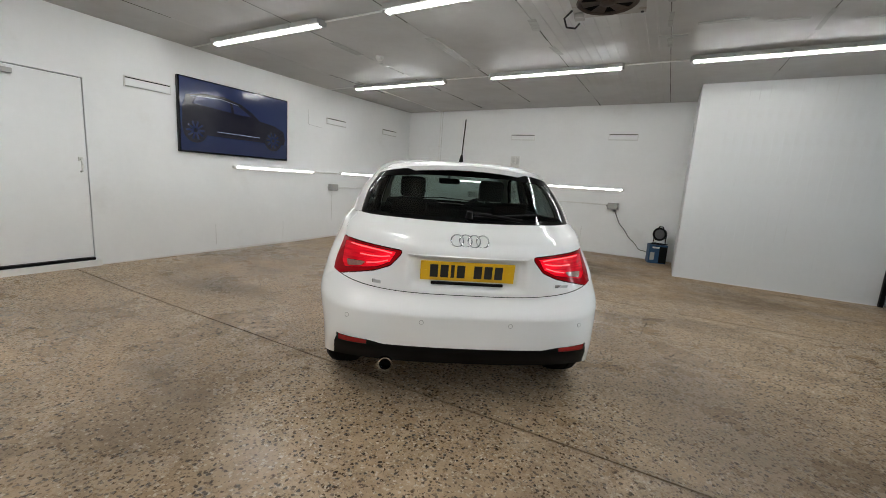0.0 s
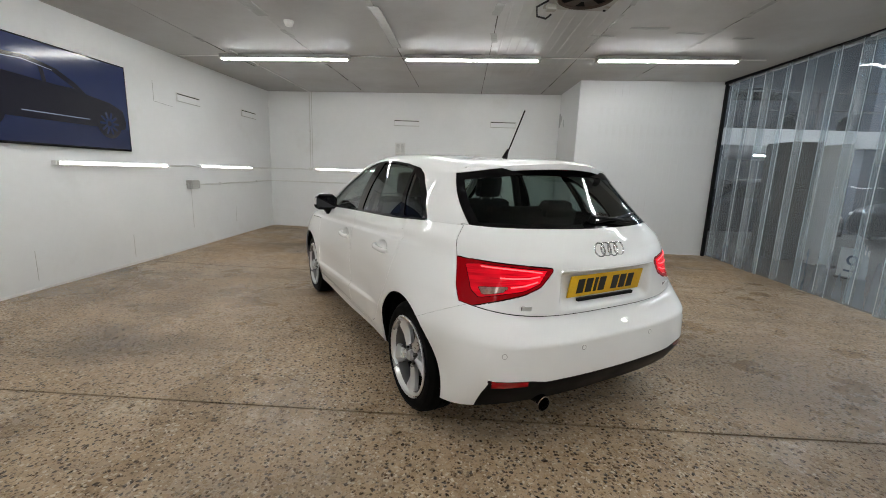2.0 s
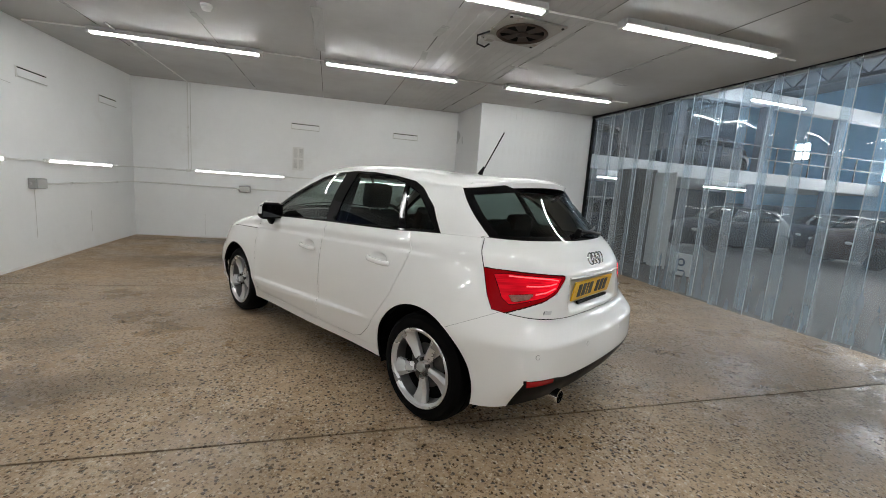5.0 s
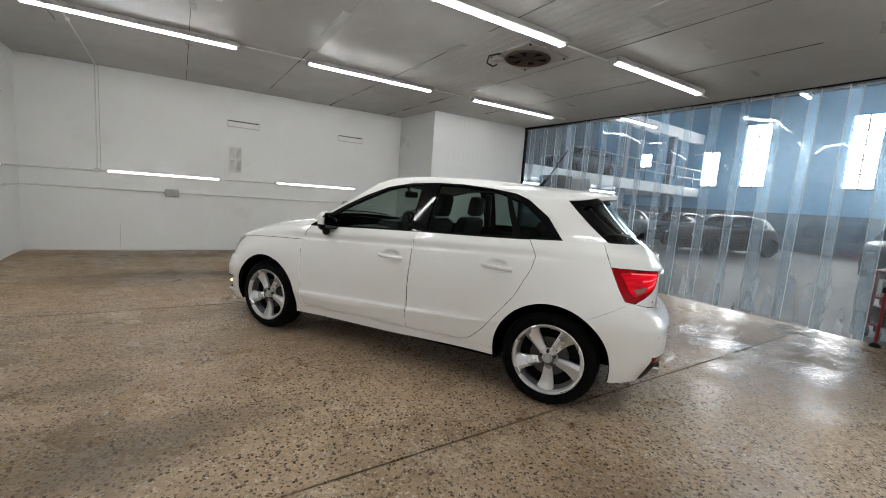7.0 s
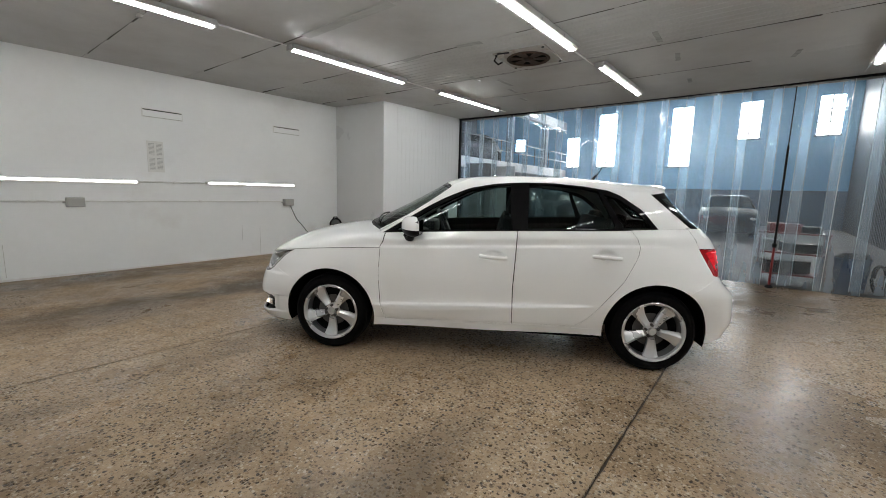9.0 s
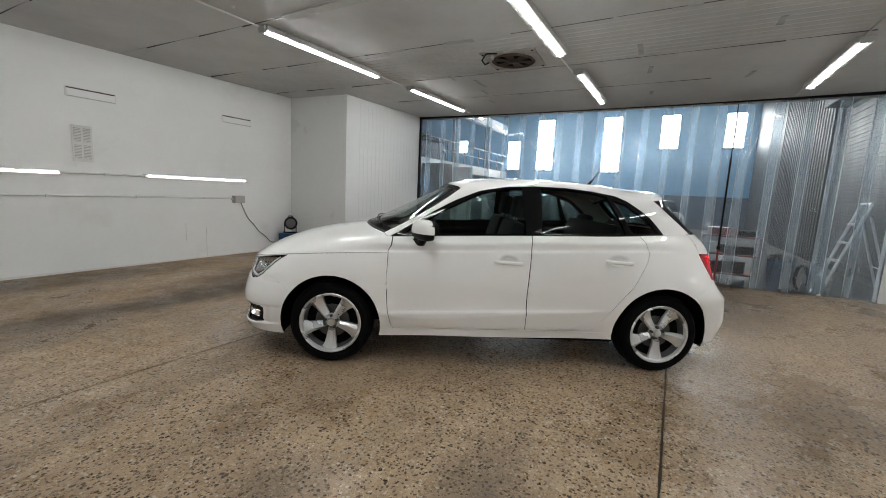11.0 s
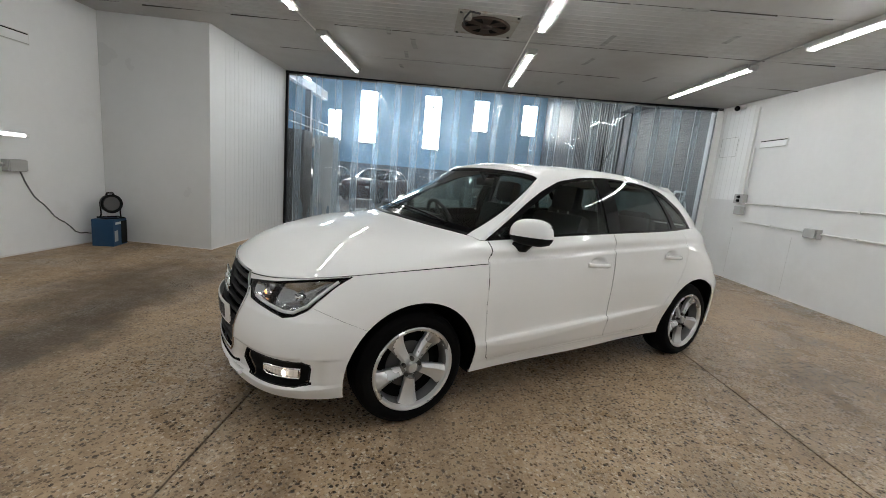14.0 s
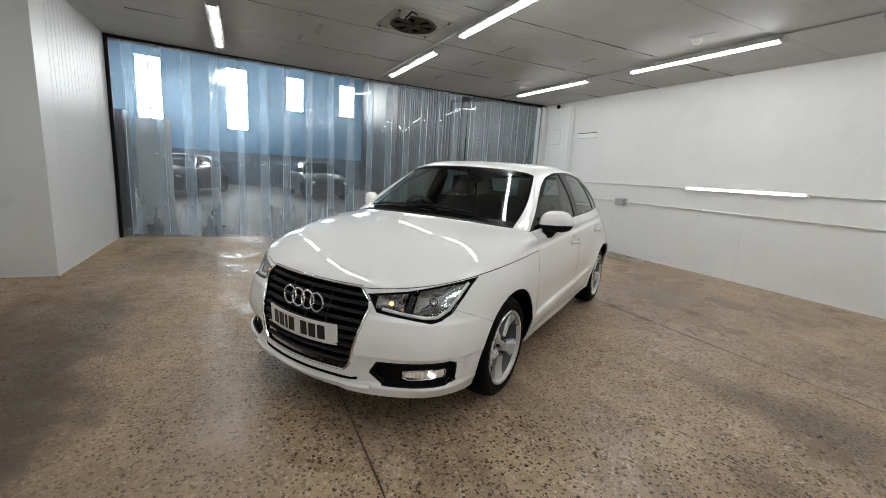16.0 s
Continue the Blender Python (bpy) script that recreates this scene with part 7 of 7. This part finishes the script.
part("shutter_box", box((-0.1, 0.0, 3.66), (4.7, 0.40, 4.1), 0.02), M_CLAD, sh)
# gallery with its deck
gal = tagged(new("gallery"), "pale concrete gallery deck on columns", "gallery", kind="structure")
part("deck", box((5.2, 12.0, 2.36), (HX, HY1, 2.82), 0.02), M_DECK, gal)
part("upper_beam", box((5.2, 12.1, 5.25), (HX, 12.4, 5.75), 0.02), M_DECK, gal)
for x in (5.6, 9.6, 13.6, 17.6):
    part("column", box((x - 0.15, 12.05, -0.004), (x + 0.15, 12.35, 5.25), 0.01), M_GREYWALL, gal)
bm = bmesh.new()
for x in np.arange(5.3, HX, 0.9):
    box((x, 12.03, 2.82), (x + 0.04, 12.07, 3.8), bm=bm)
for z in (3.3, 3.78):
    box((5.2, 12.03, z), (HX, 12.07, z + 0.04), bm=bm)
part("railing", bm, M_CLAD, gal, "grey steel railing")
# roof trusses
for x in (6.5, 11.0, 15.5):
    t = tagged(new("roof_truss"), "dark steel roof truss of the hall", "truss", "roof trusses", "structure")
    bm = box((x - 0.06, HY0, 6.2), (x + 0.06, HY1, 6.34))
    box((x - 0.06, HY0, 6.9), (x + 0.06, HY1, 7.02), bm=bm)
    for k in range(16):
        y = HY0 + 0.6 + k * 1.2
        rod((x, y, 6.3), (x, y + 0.6, 6.95), 0.03, seg=6, bm=bm)
        rod((x, y + 0.6, 6.95), (x, y + 1.2, 6.3), 0.03, seg=6, bm=bm)
    part("truss_frame", bm, M_CLAD, t)
def hall_lamp(x, y, z, ln):
    t = thing("hall_lamp", pose(x, y, z), "glowing tube lamp hanging in the hall", "lamp", "hall lamps")
    part("housing", box((-ln / 2, -0.05, 0.0), (ln / 2, 0.05, 0.06), 0.01), M_GREYPL, t)
    part("diffuser", box((-ln / 2 + 0.02, -0.04, -0.04), (ln / 2 - 0.02, 0.04, -0.001), 0.01), M_HTUBE, t, "glowing diffuser")
    top = HZ if z > 3 else 2.36
    for s in (-1, 1):
        part("hanger", rod((s * ln / 3, 0, 0.06), (s * ln / 3, 0, top - z), 0.006, seg=6), M_CLAD, t)
for x, y, z in ((7.5, 10.6, 4.9), (12.0, 10.6, 4.9), (8.5, 13.2, 2.2), (13.5, 13.2, 2.2), (9.5, 4.0, 6.0), (9.5, 0.5, 6.0), (15.0, 6.5, 6.0)):
    hall_lamp(x, y, z, 2.4)


# parked cars, far and dark
def far_car(name, m, paint, label, tall=1.0):
    t = thing(name, m, label, "car", "parked cars in the hall")
    bm = shell(64, (2, 2, 2, 2, 3, 2, 4, 2, 2, 2))
    for ax in (0.0, 2.469):
        cut(bm, lambda x, y, z, k, L: np.hypot(x - ax, z - .302) - .35, lambda x, y, z, k, L: (y > .45) & (L < 5.5))
    cut(bm, lambda x, y, z, k, L: poly_dist(x, z, P_DLO), lambda x, y, z, k, L: (y > .4) & (L > 5.9999) & (L < 7.5) & (k > 2.6) & (k < 7))
    ll = bm.verts.layers.float["rail"]
    lk = bm.verts.layers.float["key"]
    body_f, glass_f = [], []
    for f in bm.faces:
        c = f.calc_center_median()
        L = sum(v[ll] for v in f.verts) / len(f.verts)
        k = sum(v[lk] for v in f.verts) / len(f.verts)
        if any(math.hypot(c.x - ax, c.z - .302) < .35 and c.y > .45 and L < 5.5 for ax in (0, 2.469)):
            continue
        u = np.array([c.x]), np.array([c.z])
        g = 6 < L < 7 and (k < 2.6 or k > 6.5 or poly_dist(*u, P_DLO)[0] < 0)
        (glass_f if g else body_f).append(f)
    panel("body", body_f, paint, t, 2, gap=0, deep=0.02)
    panel("glasshouse", glass_f, M_GLOSSBLACK, t, 2, gap=0, deep=0.0, inset=0.004, label="dark car windows")
    for ax in (0.0, 2.469):
        for s in (1, -1):
            w = part("wheel", lathe([(.06, .07), (.20, .075), (.215, .09), (.285, .09), (.30, .06), (.30, -.06), (.285, -.1)], 28, m=Matrix.Translation((ax, s * .735, .302)) @ Matrix.Rotation(0 if s > 0 else math.pi, 4, "Z")), M_RUBBER, t, "", True)
    for s in (1, -1):
        part("headlight", blob((3.10, s * .58, .66), (.06, .13, .05)), M_PLASTIC, t, "pale headlight", True)
    part("underbody", box((-.55, -.70, .2), (3.1, .70, .5)), M_DARK, t)
    return t


fc = far_car("parked_car", pose(6.6, 10.3, 0, 0, 0, 172), M_DARKCAR, "dark blue parked car in the hall")
copy_thing(fc, pose(11.6, 10.2, 0, 0, 0, 176))
copy_thing(fc, pose(8.3, 14.3, 2.82, 0, 0, 185))
far_car("parked_car", pose(14.3, 7.0, 0, 0, 0, 160), M_REDCAR, "dark red parked car in the hall")
copy_thing(fc, pose(14.0, 14.0, 2.82, 0, 0, 178))
far_car("parked_car", pose(14.4, 2.9, 0, 0, 0, 186), M_GREYCAR, "grey parked car in the hall")
copy_thing(fc, pose(16.5, 10.2, 0, 0, 0, 170))

# things just behind the curtain
bd = thing("white_panel", pose(4.5, 7.07, -0.004), "tall white board standing behind the curtain", "board")
part("sheet", box((-0.02, -0.28, 0.0), (0.02, 0.28, 1.98), 0.004), M_WALL_LOW, bd)
part("foot", box((-0.14, -0.25, 0.0), (0.14, -0.19, 0.05), 0.004), M_CLAD, bd)
part("foot", box((-0.14, 0.19, 0.0), (0.14, 0.25, 0.05), 0.004), M_CLAD, bd)
cb = thing("cabinet", pose(4.35, 7.75, -0.004), "tall dark brown cabinet behind the curtain", "cabinet")
part("body", box((-0.25, -0.32, 0.0), (0.25, 0.32, 2.05), 0.006), M_BROWN, cb)
for s in (-1, 1):
    d = part("door", box((-0.272, -0.005 + (0 if s > 0 else -0.305), 0.03), (-0.252, 0.305 + (0 if s > 0 else -0.305), 2.02), 0.004), M_BROWN, cb)
    part("handle", box((-0.285, s * 0.03 - 0.006, 1.0), (-0.273, s * 0.03 + 0.006, 1.12), 0.002), M_STEEL, d)
sg = thing("floor_sign", pose(4.2, 6.09, -0.004, 0, 0, 12), "small white floor sign with a blue ring mark", "sign")
part("panel", box((-0.012, -0.18, 0.02), (0.012, 0.18, 0.44), 0.004), M_WALL, sg)
part("mark", lathe([(0.045, 0.0), (0.045, 0.003), (0.075, 0.003), (0.075, 0.0)], 28, m=Matrix.Translation((-0.012, 0.0, 0.27)) @ Matrix.Rotation(radians(90), 4, "Z")), M_BLUEBOX, sg, "plain blue ring")
part("bar", box((-0.0145, -0.09, 0.10), (-0.0125, 0.09, 0.125)), M_BLUEBOX, sg, "plain blue bar")
part("foot", box((-0.10, -0.15, 0.0), (0.10, 0.15, 0.02), 0.004), M_BLACK, sg)
pole = thing("prop_pole", pose(X1 - 0.075, 1.44, floor_z(X1, 1.44)), "slim black pole with a red foot beside the curtain", "pole")
part("upper_tube", rod((0, 0, 2.05), (0, 0.0, 2.86), 0.006), M_BLACK, pole)
part("middle_tube", rod((0, 0, 0.62), (0, 0.0, 2.05), 0.014), M_BLACK, pole)
part("lower_tube", rod((0, 0, 0.04), (0, 0, 0.62), 0.016), M_REDPAINT, pole, "red lower tube")
part("foot", lathe([(0.001, 0.0), (0.05, 0.0), (0.05, 0.02), (0.02, 0.045), (0.001, 0.045)], 20, axis="Z"), M_BLACK, pole, "black foot", True)
part("clamp", box((-0.026, -0.026, 0.60), (0.026, 0.026, 0.66), 0.006), M_BLACK, pole)
# red trolley with a load
tr = thing("trolley", pose(3.45, 1.22, -0.004), "worn red steel trolley loaded with parts", "trolley")
for x in (-0.22, 0.22):
    for y in (-0.40, 0.40):
        part("post", rod((x, y, 0.10), (x, y, 0.80), 0.016), M_REDPAINT, tr)
        part("castor", lathe([(0.02, -0.015), (0.05, -0.015), (0.05, 0.015), (0.02, 0.015)], 18, m=Matrix.Translation((x, y, 0.05))), M_RUBBER, tr, "black castor", True)
for z in (0.14, 0.47, 0.78):
    part("shelf", box((-0.25, -0.43, z), (0.25, 0.43, z + 0.025), 0.006), M_REDPAINT, tr)
for k, (x, y, z, sx, sy, sz, m_) in enumerate(((-0.05, -0.2, 0.805, 0.16, 0.12, 0.10, M_BLACK), (0.02, 0.12, 0.805, 0.2, 0.2, 0.13, M_REDPAINT), (0.0, 0.3, 0.495, 0.18, 0.1, 0.18, M_GREYPL), (0.0, -0.1, 0.495, 0.2, 0.2, 0.14, M_BLACK), (0.0, 0.1, 0.165, 0.2, 0.3, 0.2, M_BLACK))):
    ob = tagged(part("storage_box", box((-sx, -sy, 0), (sx, sy, sz), 0.012), m_), "small storage box on the red trolley", "box", "boxes on the trolley")
    ob.matrix_world = pose(3.45 + x, 1.22 + y, z - 0.004, 0, 0, 7 * k)
bn = thing("bin", pose(3.4, 0.52, -0.004), "dark blue plastic bin beside the trolley", "bin")
part("tub", lathe([(0.001, 0.0), (0.17, 0.0), (0.20, 0.45), (0.21, 0.47), (0.20, 0.48), (0.185, 0.46), (0.155, 0.02), (0.001, 0.02)], 32, axis="Z"), M_BLUEBOX, bn, "", True)
part("lid", lathe([(0.001, 0.56), (0.12, 0.545), (0.20, 0.485), (0.20, 0.478)], 32, axis="Z"), M_BLACK, bn, "black domed lid", True)
# aluminium step ladder
ld = thing("step_ladder", pose(2.98, -0.33, -0.004), "aluminium step ladder standing behind the curtain", "ladder")
for x in (0.0, 0.38):
    part("front_rail", tube([(x, 0.40, 0.0), (x, 0.0, 1.40)], 0.024, 4), M_ALU, ld)
    part("rear_rail", tube([(x, -0.38, 0.0), (x, -0.02, 1.25)], 0.018, 4), M_ALU, ld)
for k in range(4):
    u = (k + 1) / 5
    part("tread", box((0.02, 0.40 - 0.40 * u - 0.05, 1.40 * u - 0.012), (0.36, 0.40 - 0.40 * u + 0.05, 1.40 * u + 0.012), 0.004), M_ALU, ld)
part("top_hoop", tube([(0.0, 0.0, 1.38), (0.02, -0.005, 1.43), (0.36, -0.005, 1.43), (0.38, 0.0, 1.38)], 0.022, 8), M_ALU, ld, "", True)
part("brace", rod((0.01, -0.24, 0.5), (0.37, -0.24, 0.5), 0.012, seg=8), M_ALU, ld)
hs = [(3.25 + 0.16 * math.cos(a), 0.22 + 0.05 * math.cos(a), 0.18 + 0.20 * math.sin(a) + 0.03) for a in np.linspace(0, math.tau * 2.6, 60)]
tagged(part("hose", tube([(p[0], p[1] + 0.0007 * i, max(p[2], 0.02)) for i, p in enumerate(hs)], 0.014, 8), M_BLACK, smooth=True), "coiled black hose leaning behind the curtain", "hose")
